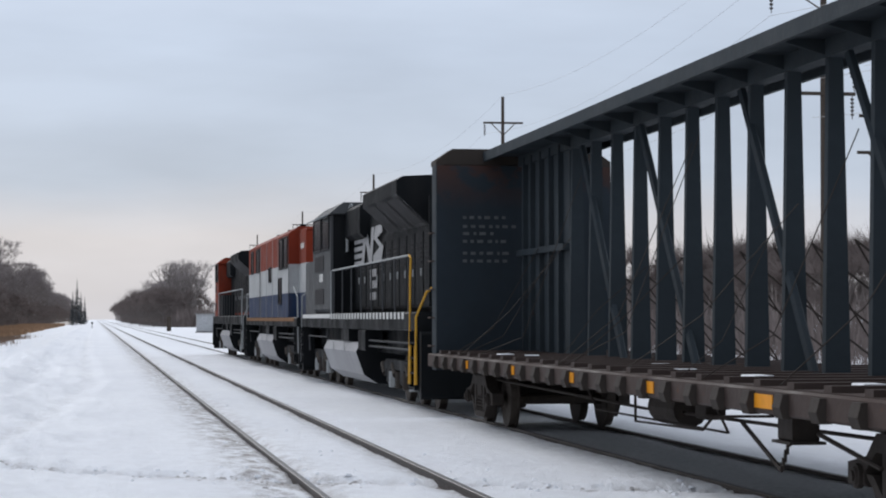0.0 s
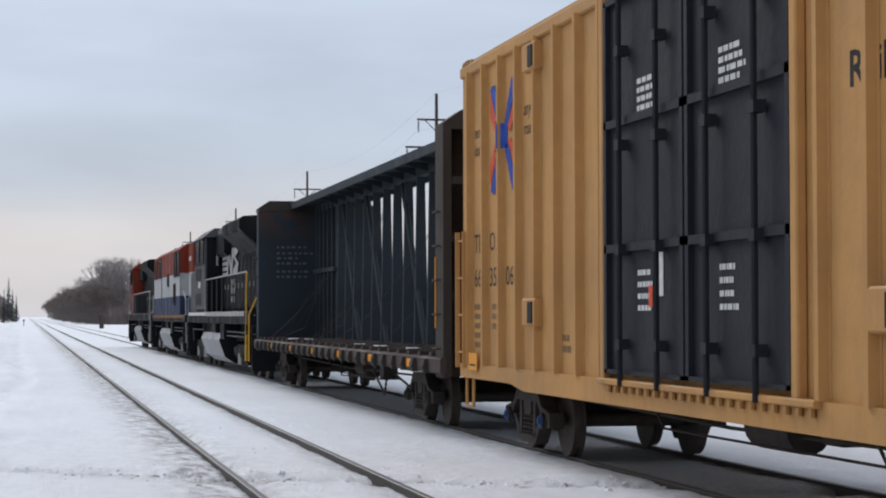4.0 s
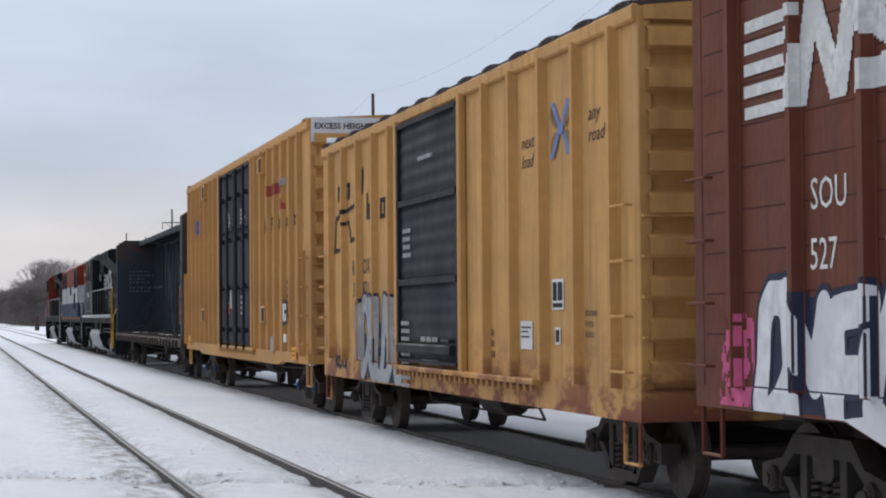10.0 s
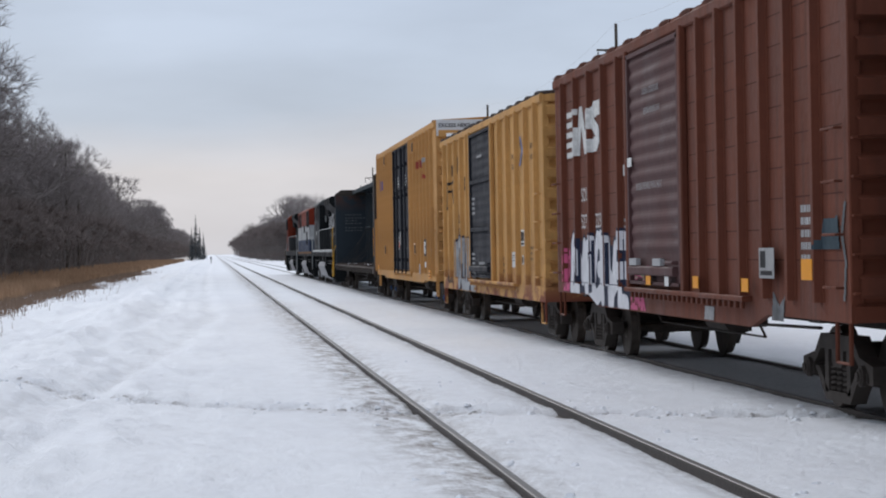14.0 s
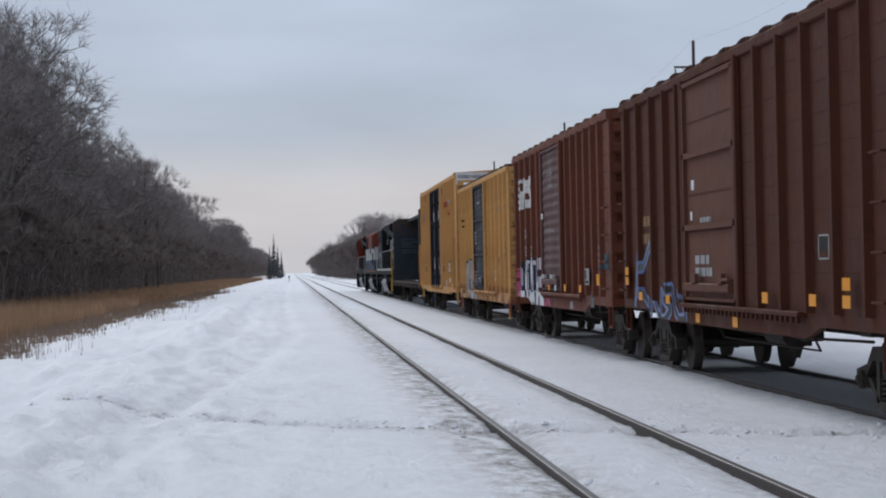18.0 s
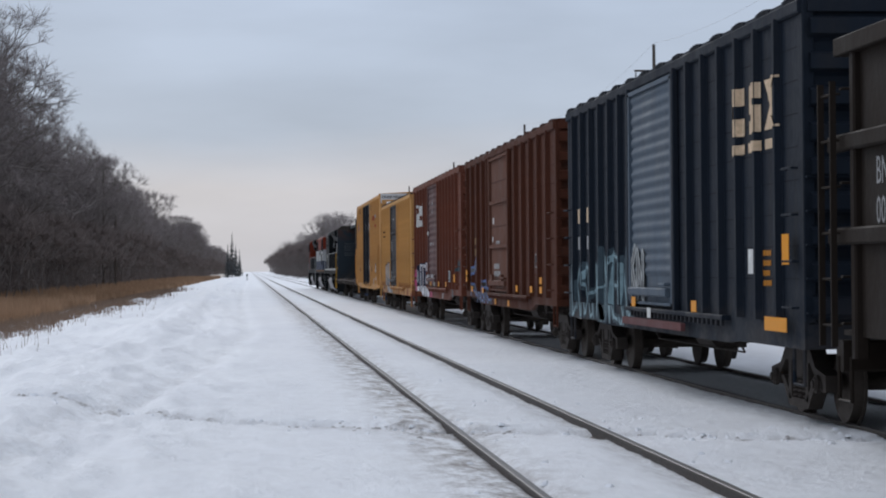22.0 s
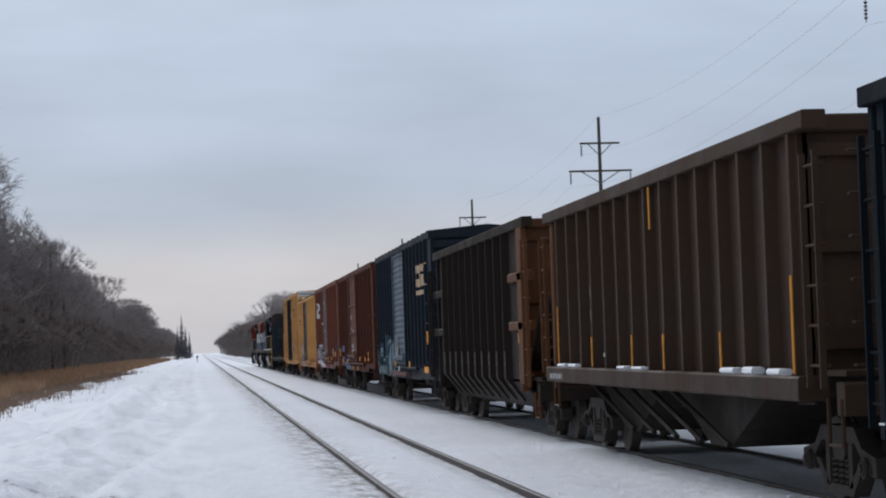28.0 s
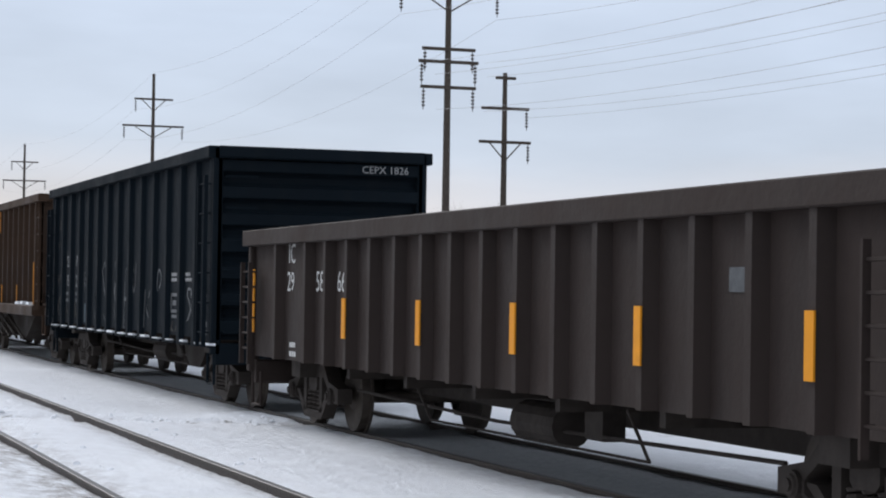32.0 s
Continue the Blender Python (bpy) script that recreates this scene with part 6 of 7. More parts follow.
def loco(name, y_front, y_rear, label, scheme):
    car, hl = vehicle(name, y_front, y_rear, label, "locomotive")
    deck = 1.72 if scheme == "cowl" else 1.80
    base = LOCO_BLACK
    # frame, walkway edge, fuel tank
    boxes("frame", [(-1.0, 1.0, -hl + 0.4, hl - 0.4, 0.95, 1.45), (-1.5, 1.5, -hl + 0.5, hl - 0.5, 1.45, deck)], base, car, c=0.03)
    if scheme == "black":
        boxes("edge_stripe", [(-1.512, -1.502, 3.3, hl - 0.9, deck - 0.11, deck - 0.01)], WHITE_PAINT, car)
        for k in range(24):
            y = 3.0 - 0.52 * k
            boxes("edge_tick", [(-1.512, -1.502, y - 0.12, y + 0.12, deck - 0.13, deck + 0.0)], WHITE_PAINT, car)
    elif scheme == "cowl":
        for k in range(10):
            y = -hl + 2.2 + 1.9 * k
            boxes("edge_stripe", [(-1.512, -1.502, y - 0.94, y + 0.94, deck - 0.12, deck - 0.01)], RUST_EDGE, car)
    # tank sides carry snow-reflected light in their colour; end plates stay black
    bm = bmesh.new()
    ring = [(-1.38, 1.15), (-1.48, 0.95), (-1.30, 0.45), (-1.0, 0.25), (1.0, 0.25), (1.30, 0.45), (1.48, 0.95), (1.38, 1.15)]
    prism(bm, ring, 1, -1.6, 5.0)
    tank = part("fuel_tank", bm, TANK_SNOWLIT, car, "grey-white fuel tank")
    for y0, y1 in ((-1.63, -1.603), (5.003, 5.03)):
        bm = bmesh.new()
        prism(bm, ring, 1, y0, y1)
        part("end_plate", bm, base, tank, "black end plate")
    for y in (0.6, 2.8):
        boxes("strap", [(-1.49, -1.478, y - 0.03, y + 0.03, 0.93, 1.13)], HAND_GREY, tank)
    boxes("air_box", [(-1.44, -1.0, 0.1, 1.6, 1.16, 1.70)], base, car, c=0.04)
    boxes("battery_box", [(-1.48, -1.1, -3.2, -2.0, 1.0, 1.44)], base, car, c=0.03)
    for y0, y1, z in ((-2.0, -9.8, 1.22), (-2.2, -9.4, 1.10), (5.1, 9.6, 1.22)):
        bm = bmesh.new()
        pipe(bm, [(-1.36, y0, z + 0.2), (-1.38, y0, z), (-1.38, y1, z), (-1.36, y1, z - 0.4)], 0.03, 6)
        part("air_pipe", bm, HAND_DARK, car)
    loco_truck(car, hl - 3.4)
    loco_truck(car, -hl + 4.2)
    for s in (-1, 1):
        coupler(car, s * hl, s)
        boxes("pilot", [(-1.45, 1.45, min(s * (hl - 0.2), s * (hl - 0.5)), max(s * (hl - 0.2), s * (hl - 0.5)), 0.25, 1.45)], base, car, c=0.05)
        loco_steps(car, s * (hl - 0.85), s, base)
    if scheme == "cowl":
        bands = [(deck, 2.44, LOCO_BLUE), (2.44, 3.29, WHITE), (3.29, 4.20, ORANGE)]
        for z0, z1, m in bands:
            boxes("body_band", [(-1.5, 1.5, -hl + 3.0, hl - 2.2, z0, z1 - 0.002)], m, car)
            boxes("rear_hood_band", [(-1.2, 1.2, -hl + 0.9, -hl + 2.997, z0, z1 - 0.002)], m, car)
        bm = bmesh.new()
        prism(bm, [(-1.5, 4.20), (-1.2, 4.41), (1.2, 4.41), (1.5, 4.20)], 1, -hl + 3.0, hl - 2.2)
        part("roof", bm, ORANGE, car)
        boxes("rear_hood_roof", [(-1.18, 1.18, -hl + 0.92, -hl + 2.99, 4.20, 4.30)], ORANGE, car, c=0.04)
        boxes("nose", [(-1.3, 1.3, hl - 2.2, hl - 0.7, deck, 3.3)], WHITE, car, c=0.1)
        for y0, y1, z0, z1 in ((7.3, 6.2, 3.32, 4.05), (4.9, 3.5, 3.32, 4.05), (-4.6, -5.7, 3.22, 4.08), (-6.0, -7.4, 3.22, 4.08), (-4.3, -5.4, 2.16, 2.88), (-0.6, -1.5, 2.9, 3.3)):
            window_on(car, -1.502, y0, y1, z0, z1)
        # flat black strip on the wall, set in place of a hollow
        boxes("recess_strip", [(-1.506, -1.496, 3.2, 3.45, deck + 0.1, 4.15)], base, car)
        for y in (-4, -2, 0.5, 3):
            boxes("panel_seam", [(-1.508, -1.5, y - 0.02, y + 0.02, deck, 4.18)], HAND_GREY, car)
        bm = bmesh.new()
        for y in (-7.0, -3.0, 1.2):
            rod(bm, (-1.0, y, 4.3), (-1.0, y, 4.50), 0.10, 10)
        part("roof_light", bm, base, car)
        bars(car, WHITE_PAINT, -1.205, -8.3, 3.72, 1, 1.3, 0.16, seed=71)
        handrail(car, [(-1.46, hl - 0.5, 1.0), (-1.46, hl - 0.6, 2.6), (-1.46, hl - 2.2, 2.6)], HAND_GREY)
        handrail(car, [(-1.46, -hl + 0.4, 0.7), (-1.46, -hl + 0.7, 2.3), (-1.46, -hl + 1.9, 2.6)], HAND_GREY)
        boxes("end_stripe", [(-1.51, -1.50, -hl + 3.02, -hl + 3.07, deck, 4.18)], BLACK_PAINT, car)
    else:
        hood = base
        cab_m = ORANGE if scheme == "orange" else LOCO_GREY
        cy0, cy1 = (3.3, hl - 3.6) if scheme == "black" else (hl - 5.0, hl - 2.2)       # cab
        boxes("cab", [(-1.5, 1.5, cy0, cy1, deck, 4.28)], cab_m, car, c=0.12)
        bm = bmesh.new()
        prism(bm, [(-1.55, 4.22), (1.55, 4.22), (1.2, 4.50), (-1.2, 4.50)], 1, cy0 - 0.15, cy1 + 0.1)
        part("cab_roof", bm, cab_m, car)
        half = 1.42 if scheme == "black" else 1.05
        boxes("nose", [(-half, half, cy1, hl - 0.8, deck, 3.2)], cab_m, car, c=0.12)
        window_on(car, -1.505, cy0 + (1.9 if scheme == "black" else 1.35), cy0 + 0.25, 3.42, 4.18)
        window_on(car, -1.505, cy0 + (3.9 if scheme == "black" else 2.4), cy0 + (2.1 if scheme == "black" else 1.6), 3.42, 4.18)
        bm = bmesh.new()
        prism(bm, [(-1.85, 4.10), (-1.5, 4.25), (-1.5, 4.21), (-1.85, 4.06)], 1, cy0 + 0.2, cy0 + 2.4)
        part("sunshade", bm, HAND_GREY, car)
        for z in (3.25, 2.42):
            boxes("cab_vent", [(-1.515, -1.505, cy0 + 1.5, cy0 + (3.6 if scheme == "black" else 2.3), z - 0.38, z)], BLACK_PAINT, car)
        # long hood
        boxes("engine_hood", [(-0.92, 0.92, -hl + 0.9, cy0, deck, 4.05)], hood, car, c=0.10)
        if scheme == "black":
            boxes("cab_rear_wall", [(-1.44, 1.44, cy0 - 0.03, cy0 - 0.003, deck, 4.2)], hood, car)
            bm = bmesh.new()
            pipe(bm, [(-1.1, cy0 - 0.08, 3.3), (-1.1, cy0 - 0.08, 4.32), (-1.0, cy0 - 0.2, 4.44)], 0.04, 8)
            part("vent_pipe", bm, HAND_GREY, car)
        else:
            boxes("equipment_cabinet", [(-1.45, -0.92, cy0 - 2.6, cy0, deck, 2.75)], hood, car, c=0.04)
        boxes("blower_housing", [(-1.15, 1.15, cy0 - 2.9, cy0 - 0.1, 3.55, 4.35)], hood, car, c=0.1)
        boxes("exhaust_silencer", [(-0.6, 0.6, -2.6, 0.2, 4.05, 4.34)], hood, car, c=0.06)
        for k in range(13):
            y = -hl + 1.6 + k * 1.08
            if y < cy0 - (0.6 if scheme == "black" else 2.8):
                d = boxes("hood_door", [(-0.945, -0.92, y - 0.48, y + 0.48, deck + 0.15, 3.35)], hood, car, c=0.008)
                boxes("latch", [(-0.965, -0.945, y - 0.40, y - 0.30, 2.5, 2.65)], HAND_GREY, d)
                bm = bmesh.new()
                for q in range(5):
                    bx(bm, -0.955, -0.945, y - 0.3, y + 0.3, 2.75 + 0.09 * q, 2.79 + 0.09 * q)
                part("louvre", bm, BLACK_PAINT, d)
        # flared radiator
        bm = bmesh.new()
        for s in (-1, 1):
            prism(bm, [(s * 0.925, 3.46), (s * 1.54, 4.03), (s * 1.54, 4.29), (s * 1.42, 4.37), (s * 0.5, 4.42), (s * 0.5, 3.46)], 1, -hl + 2.7, -hl + 7.8)
        bx(bm, -0.55, 0.55, -hl + 2.75, -hl + 7.75, 4.0, 4.415)
        part("radiator_flare", bm, hood, car, "flared radiator housing")
        bm = bmesh.new()
        for k in range(3):
            y = -hl + 2.85 + 1.65 * k
            bm.faces.new([bm.verts.new(v) for v in ((-0.98, y, 3.511), (-0.98, y + 1.5, 3.511), (-1.49, y + 1.5, 3.984), (-1.49, y, 3.984))])
        for f in bm.faces:
            for v in f.verts:
                v.co += Vector((-0.01, 0, -0.008))
        part("radiator_grille", bm, BLACK_PAINT, car)
        boxes("rear_panel", [(-1.2, 1.2, -hl + 0.88, -hl + 0.93, deck + 0.1, 3.9)], hood, car)
        bm = bmesh.new()
        rod(bm, (0.3, -hl + 7.0, 4.4), (0.3, -hl + 7.0, 5.0), 0.02, 5)
        part("aerial", bm, STEEL, car)
        rail_m = HAND_GREY
        ps = [(-1.46, y, 2.84) for y in [cy0 - 0.4 - k * 1.75 for k in range(8)] if y > -hl + 1.2]
        handrail(car, [(-1.46, cy0 - 0.1, 2.84), (-1.46, -hl + 1.6, 2.84)], rail_m, ps, deck)
        bright = RAIL_YELLOW if scheme == "black" else rail_m
        handrail(car, [(-1.46, -hl + 1.6, 2.84), (-1.48, -hl + 1.25, 2.78), (-1.50, -hl + 1.2, 2.3), (-1.50, -hl + 1.2, 1.62), (-1.52, -hl + 1.2, 0.5)], bright)
        handrail(car, [(-1.50, -hl + 0.45, 0.5), (-1.50, -hl + 0.5, 1.7), (-1.3, -hl + 0.55, 2.15), (-0.5, -hl + 0.55, 2.75)], bright)
        handrail(car, [(-1.50, hl - 0.45, 0.5), (-1.50, hl - 0.6, 2.3), (-1.2, hl - 1.5, 2.6)], rail_m)
        handrail(car, [(-1.50, cy0 - 0.15, deck), (-1.50, cy0 - 0.15, 2.84)], rail_m)
        for y in (-hl + 1.1, -hl + 0.5):
            boxes("grab_bar", [(-1.53, -1.50, y - 0.03, y + 0.03, 0.5, 1.2)], bright, car)
        if scheme == "black":
            xs = -0.972
            wide = lambda p: [[(2.85 - (3.6 - y) * 1.6, 2.93 + (z - 3.0) * 1.08) for y, z in p]]
            for k in range(5):
                flat(car, "logo_stripe", GREY_PAINT, xs, wide([(3.6, 3.0 + 0.16 * k), (2.7 - 0.06 * k, 3.0 + 0.16 * k), (2.7 - 0.06 * k, 3.10 + 0.16 * k), (3.6, 3.10 + 0.16 * k)]))
            flat(car, "logo_shape", GREY_PAINT, xs - 0.002, wide([(2.75, 3.0), (2.45, 3.0), (2.25, 3.45), (1.85, 3.0), (1.55, 3.0), (1.3, 3.75), (1.6, 3.75), (1.75, 3.3), (2.15, 3.75), (2.45, 3.75)]))
            flat(car, "logo_shape", GREY_PAINT, xs - 0.003, wide([(1.45, 3.0), (0.55, 3.0), (0.35, 3.3), (1.0, 3.5), (0.45, 3.6), (0.5, 3.75), (1.2, 3.75), (1.35, 3.5), (0.75, 3.3), (1.4, 3.15)]))
            for k in range(3):
                bars(car, GREY_PAINT, xs, -0.1, 2.62 - 0.26 * k, 1, 1.5, 0.17, seed=80 + k)
            bars(car, WHITE_PAINT, -1.51, cy0 + 2.5, 2.6, 1, 0.9, 0.2, seed=84)
            boxes("rear_stripe", [(-0.96, -0.93, -hl + 0.89, -hl + 1.0, 3.0, 3.9)], GREY_PAINT, car)
        else:
            boxes("hood_band", [(-0.935, -0.925, -hl + 1.0, cy0 - 3.0, deck + 0.05, deck + 0.14)], ORANGE, car)
            boxes("rear_face", [(-0.9, 0.9, -hl + 0.85, -hl + 0.9, deck, 3.9)], ORANGE, car)
    return car


loco("black_locomotive", 58.9, 36.8, "black diesel locomotive with white logo and yellow handrails", "black")
loco("cowl_locomotive", 80.9, 59.4, "red, white and blue full-width diesel locomotive", "cowl")
loco("orange_locomotive", 103.4, 81.4, "orange-red and black diesel locomotive at the head", "orange")


# ---- ground: one sheet of snow to the horizon, with track beds, crossing trail and field ----
NEAR_L, GAUGE = 2.16, 1.51
FAR_L = TRAIN_X - GAUGE / 2


def axis_points(lo, hi, fine_lo, fine_hi, step, grow):
    pts = list(np.arange(fine_lo, fine_hi + 1e-6, step))
    d, p = step, fine_hi
    while p < hi:
        d *= grow
        p += d
        pts.append(min(p, hi))
    d, p = step, fine_lo
    while p > lo:
        d *= grow
        p -= d
        pts.insert(0, max(p, lo))
    return np.array(pts)


RUT_Y, RUT_X = (12.0, 18.4, 24.0, 29.7, 40.6, 57.0, 109.0, 200.0), (-2.2, -2.1, -2.0, -1.35, -0.80, -0.15, -0.55, -0.7)


def snow_height(x, y):
    z = -0.055 + 0.02 * noise.noise((x * 0.9, y * 0.35, 1.3)) + 0.012 * noise.noise((x * 3.1, y * 1.6, 7.1))
    z += 0.010 * noise.noise((x * 7.0, y * 3.5, 2.2))
    # trodden berm on the open side
    left = float(smooth(1.2, -2.5, x))
    z += left * (0.05 + 0.13 * noise.noise((x * 0.5, y * 0.12, 4.0)) + 0.11 * noise.noise((x * 1.6, y * 0.5, 9.0)) + 0.08 * noise.noise((x * 3.3, y * 0.9, 6.0)) + 0.05 * noise.noise((x * 6.0, y * 1.3, 3.0)) - 0.10 * max(0, noise.noise((x * 2.4, y * 1.2, 2.0)) - 0.15))
    z += 0.22 * math.exp(-((x + 2.6 + 0.6 * noise.noise((y * 0.05, 2, 0))) / 0.8) ** 2)
    # old wheel rut with a raised lip, and fainter ones beside it
    if -6 < x < 1.5:
        rut = float(np.interp(y, RUT_Y, RUT_X)) + 0.14 * noise.noise((y * 0.16, 5, 0))
        deep = 0.6 + 0.8 * noise.noise((y * 0.22, 8, 0))
        z -= 0.065 * deep * math.exp(-((x - rut) / 0.26) ** 2)
        z += 0.02 * math.exp(-((x - rut - 0.55) / 0.25) ** 2)
        z -= 0.07 * deep * math.exp(-((x - rut + 1.45) / 0.30) ** 2)
        z += 0.02 * math.exp(-((x - rut + 0.85) / 0.25) ** 2)
    z -= 0.25 * float(smooth(-5.0, -9.0, x))
    # flange grooves inside the near rails, cleared strips beside them
    for r, s in ((NEAR_L, 1), (NEAR_L + GAUGE, -1)):
        z -= 0.05 * math.exp(-((x - r - s * 0.12) / 0.07) ** 2)
        z -= 0.03 * math.exp(-((x - r) / 0.22) ** 2)
    # trail that crosses the tracks
    c = 23.9 - 0.62 * (x - 1.0) + 0.45 * noise.noise((x * 0.8, 3.3, 0))
    k = math.exp(-((y - c) / 0.30) ** 2)
    z -= k * (0.05 + 0.16 * abs(noise.noise((x * 2.3, y * 2.3, 5.0))))
    z += 0.07 * noise.noise((x * 5.0, y * 6.0, 1.0)) * math.exp(-((y - c - 0.1) / 0.55) ** 2)
    z += 0.05 * math.exp(-((y - c - 0.9) / 0.4) ** 2) * (0.5 + noise.noise((x * 1.7, y, 8.0)))
    # the snow stays below the heads of the near rails
    for r in (NEAR_L, NEAR_L + GAUGE, FAR_L, FAR_L + GAUGE):
        z = min(z, -0.035 + 0.35 * max(0.0, abs(x - r) - 0.14))
    return z


gx = axis_points(-1600, 1600, -9.0, 9.6, 0.12, 1.25)
gy = axis_points(-1200, 4000, 18.0, 28.5, 0.09, 1.03)
verts, dirt, field, bed = [], [], [], []
for y in gy:
    for x in gx:
        near = -12 < x < 14 and -50 < y < 400
        z = snow_height(x, y) if near else -0.055 - 0.25 * float(smooth(-5.0, -9.0, x))
        verts.append((x, y, z))
        c = 23.9 - 0.62 * (x - 1.0)
        d = 0.95 * math.exp(-((x - NEAR_L + 0.18) / 0.45) ** 2) + 0.40 * math.exp(-((x - NEAR_L - GAUGE + 0.05) / 0.22) ** 2)
        d += 0.8 * math.exp(-((y - c + 0.35) / 0.5) ** 2) * math.exp(-((x - 1.7) / 1.2) ** 2)
        d += 0.8 * math.exp(-((y - c - 0.45 * noise.noise((x * 0.8, 3.3, 0))) / 0.22) ** 2)
        d += 0.25 * math.exp(-((x - FAR_L + 0.15) / 0.3) ** 2) + 0.08
        # rut darkened through the dirt mask, to paint in shading its groove hardly shows
        if -3.5 < x < 1 and 10 < y < 200:
            d += 0.16 * math.exp(-((x - float(np.interp(y, RUT_Y, RUT_X)) - 0.14 * noise.noise((y * 0.16, 5, 0))) / 0.2) ** 2)
        dirt.append(min(1.0, d))
        e = -8.6 + 1.3 * noise.noise((y * 0.06, 1.0, 0)) + 0.5 * noise.noise((y * 0.4, 4.0, 0))
        field.append((0.70 + 0.3 * noise.noise((x * 0.35, y * 0.12, 6.6))) * float(smooth(e + 0.4, e - 0.6, x) * smooth(-60, -48, x)) if y > -40 else 0.0)
        # bed mask: strip between the train's rails, faded out from y 84 to 112
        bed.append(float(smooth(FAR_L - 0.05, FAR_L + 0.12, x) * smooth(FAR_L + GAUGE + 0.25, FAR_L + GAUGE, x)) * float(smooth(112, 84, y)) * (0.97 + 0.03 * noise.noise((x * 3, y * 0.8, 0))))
nx = len(gx)
faces = [(j * nx + i, j * nx + i + 1, (j + 1) * nx + i + 1, (j + 1) * nx + i) for j in range(len(gy) - 1) for i in range(nx - 1)]
me = bpy.data.meshes.new("ground")
me.from_pydata(verts, [], faces)
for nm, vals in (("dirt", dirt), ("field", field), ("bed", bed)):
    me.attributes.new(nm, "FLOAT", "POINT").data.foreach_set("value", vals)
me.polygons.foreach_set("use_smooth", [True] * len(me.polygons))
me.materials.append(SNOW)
tagged(new("ground", me), "snow-covered ground with dark grey track bed and brown field", "snow", kind="structure")


# ---- rails ----
def rail_line(name, x, label, wobble):
    ring = [(-0.07, -0.172), (0.07, -0.172), (0.07, -0.160), (0.010, -0.135), (0.010, -0.045), (0.036, -0.034), (0.036, -0.006), (0.028, 0.0), (-0.028, 0.0), (-0.036, -0.006), (-0.036, -0.034), (-0.010, -0.045), (-0.010, -0.135), (-0.07, -0.160)]
    rows = list(np.arange(-60, 120, 1.5)) + list(np.geomspace(120, 3000, 60))
    bm = bmesh.new()
    prev = None
    for y in rows:
        dx = wobble * noise.noise((y * 0.09, x, 0)) * (1 if y < 200 else 0)
        r = [bm.verts.new((x + dx + u, y, v)) for u, v in ring]
        if prev:
            for i in range(len(ring)):
                f = bm.faces.new((prev[i], prev[(i + 1) % len(ring)], r[(i + 1) % len(ring)], r[i]))
                f.material_index = 1 if i in (6, 7, 8) else 0
        prev = r
    ob = new(name, mesh_of(name, bm, RAIL_STEEL, RAIL_HEAD))
    return tagged(ob, label, "rail", "track rails", "structure")


for nm, x, w in (("rail_1", NEAR_L, 0.012), ("rail_2", NEAR_L + GAUGE, 0.012)):
    rail_line(nm, x, "rusty steel rail in the snow of the free track", w)
for nm, x in (("rail_3", FAR_L), ("rail_4", FAR_L + GAUGE)):
    rail_line(nm, x, "steel rail under the train beside the dark bed", 0.0)

rng = random.Random(31)
# dirty slush trodden up along the trail
bm = bmesh.new()
for k in range(420):
    x = rng.uniform(-3.5, 8.6)
    c = 23.9 - 0.62 * (x - 1) + 0.45 * noise.noise((x * 0.8, 3.3, 0))
    y = c + rng.gauss(0, 0.10) if k % 4 else c - 0.4 + rng.gauss(0, 0.3)
    if k % 4 == 0:
        x = 1.7 + rng.gauss(0, 0.5)
        y = 23.9 - 0.62 * (x - 1) - 0.4 + rng.gauss(0, 0.4)
    if x > FAR_L - 0.3 or min(abs(x - NEAR_L), abs(x - NEAR_L - GAUGE)) < 0.1:
        continue
    s, z = rng.uniform(0.012, 0.04), snow_height(x, y) - 0.01
    ring = [bm.verts.new((x + s * rng.uniform(0.6, 1.4) * math.cos(a * math.tau / 6), y + s * rng.uniform(0.6, 1.4) * math.sin(a * math.tau / 6), z)) for a in range(6)]
    up = [bm.verts.new((v.co.x * 0.5 + x * 0.5, v.co.y * 0.5 + y * 0.5, z + s * rng.uniform(0.3, 0.7))) for v in ring]
    for i in range(6):
        bm.faces.new((ring[i], ring[(i + 1) % 6], up[(i + 1) % 6], up[i]))
    bm.faces.new(up)
tagged(new("slush_crumbs", mesh_of("slush_crumbs", bm, SLUSH)), "dirty grey slush crumbs along the trodden trail", "slush", kind="stuff")

# snow clods along the trail and beside the rails
bm = bmesh.new()
for k in range(520):
    if k < 300:
        x = rng.uniform(-6, 9.5)
        y = 23.9 - 0.62 * (x - 1) + rng.gauss(0, 0.5)
    else:
        x, y = rng.choice((NEAR_L - 0.3, NEAR_L + 0.35, NEAR_L + GAUGE + 0.3)) + rng.gauss(0, 0.25), 14 + 60 * rng.random() ** 1.5
    if FAR_L - 0.3 < x < FAR_L + GAUGE + 0.3 or min(abs(x - NEAR_L), abs(x - NEAR_L - GAUGE)) < 0.1:
        continue
    s = rng.uniform(0.015, 0.05)
    z = snow_height(x, y) - 0.008
    n = 6
    ring = [bm.verts.new((x + s * rng.uniform(0.7, 1.3) * math.cos(a * math.tau / n), y + s * rng.uniform(0.7, 1.3) * math.sin(a * math.tau / n), z)) for a in range(n)]
    up = [bm.verts.new((v.co.x * 0.5 + x * 0.5, v.co.y * 0.5 + y * 0.5, z + s * rng.uniform(0.35, 0.7))) for v in ring]
    for i in range(n):
        bm.faces.new((ring[i], ring[(i + 1) % n], up[(i + 1) % n], up[i]))
    bm.faces.new(up)
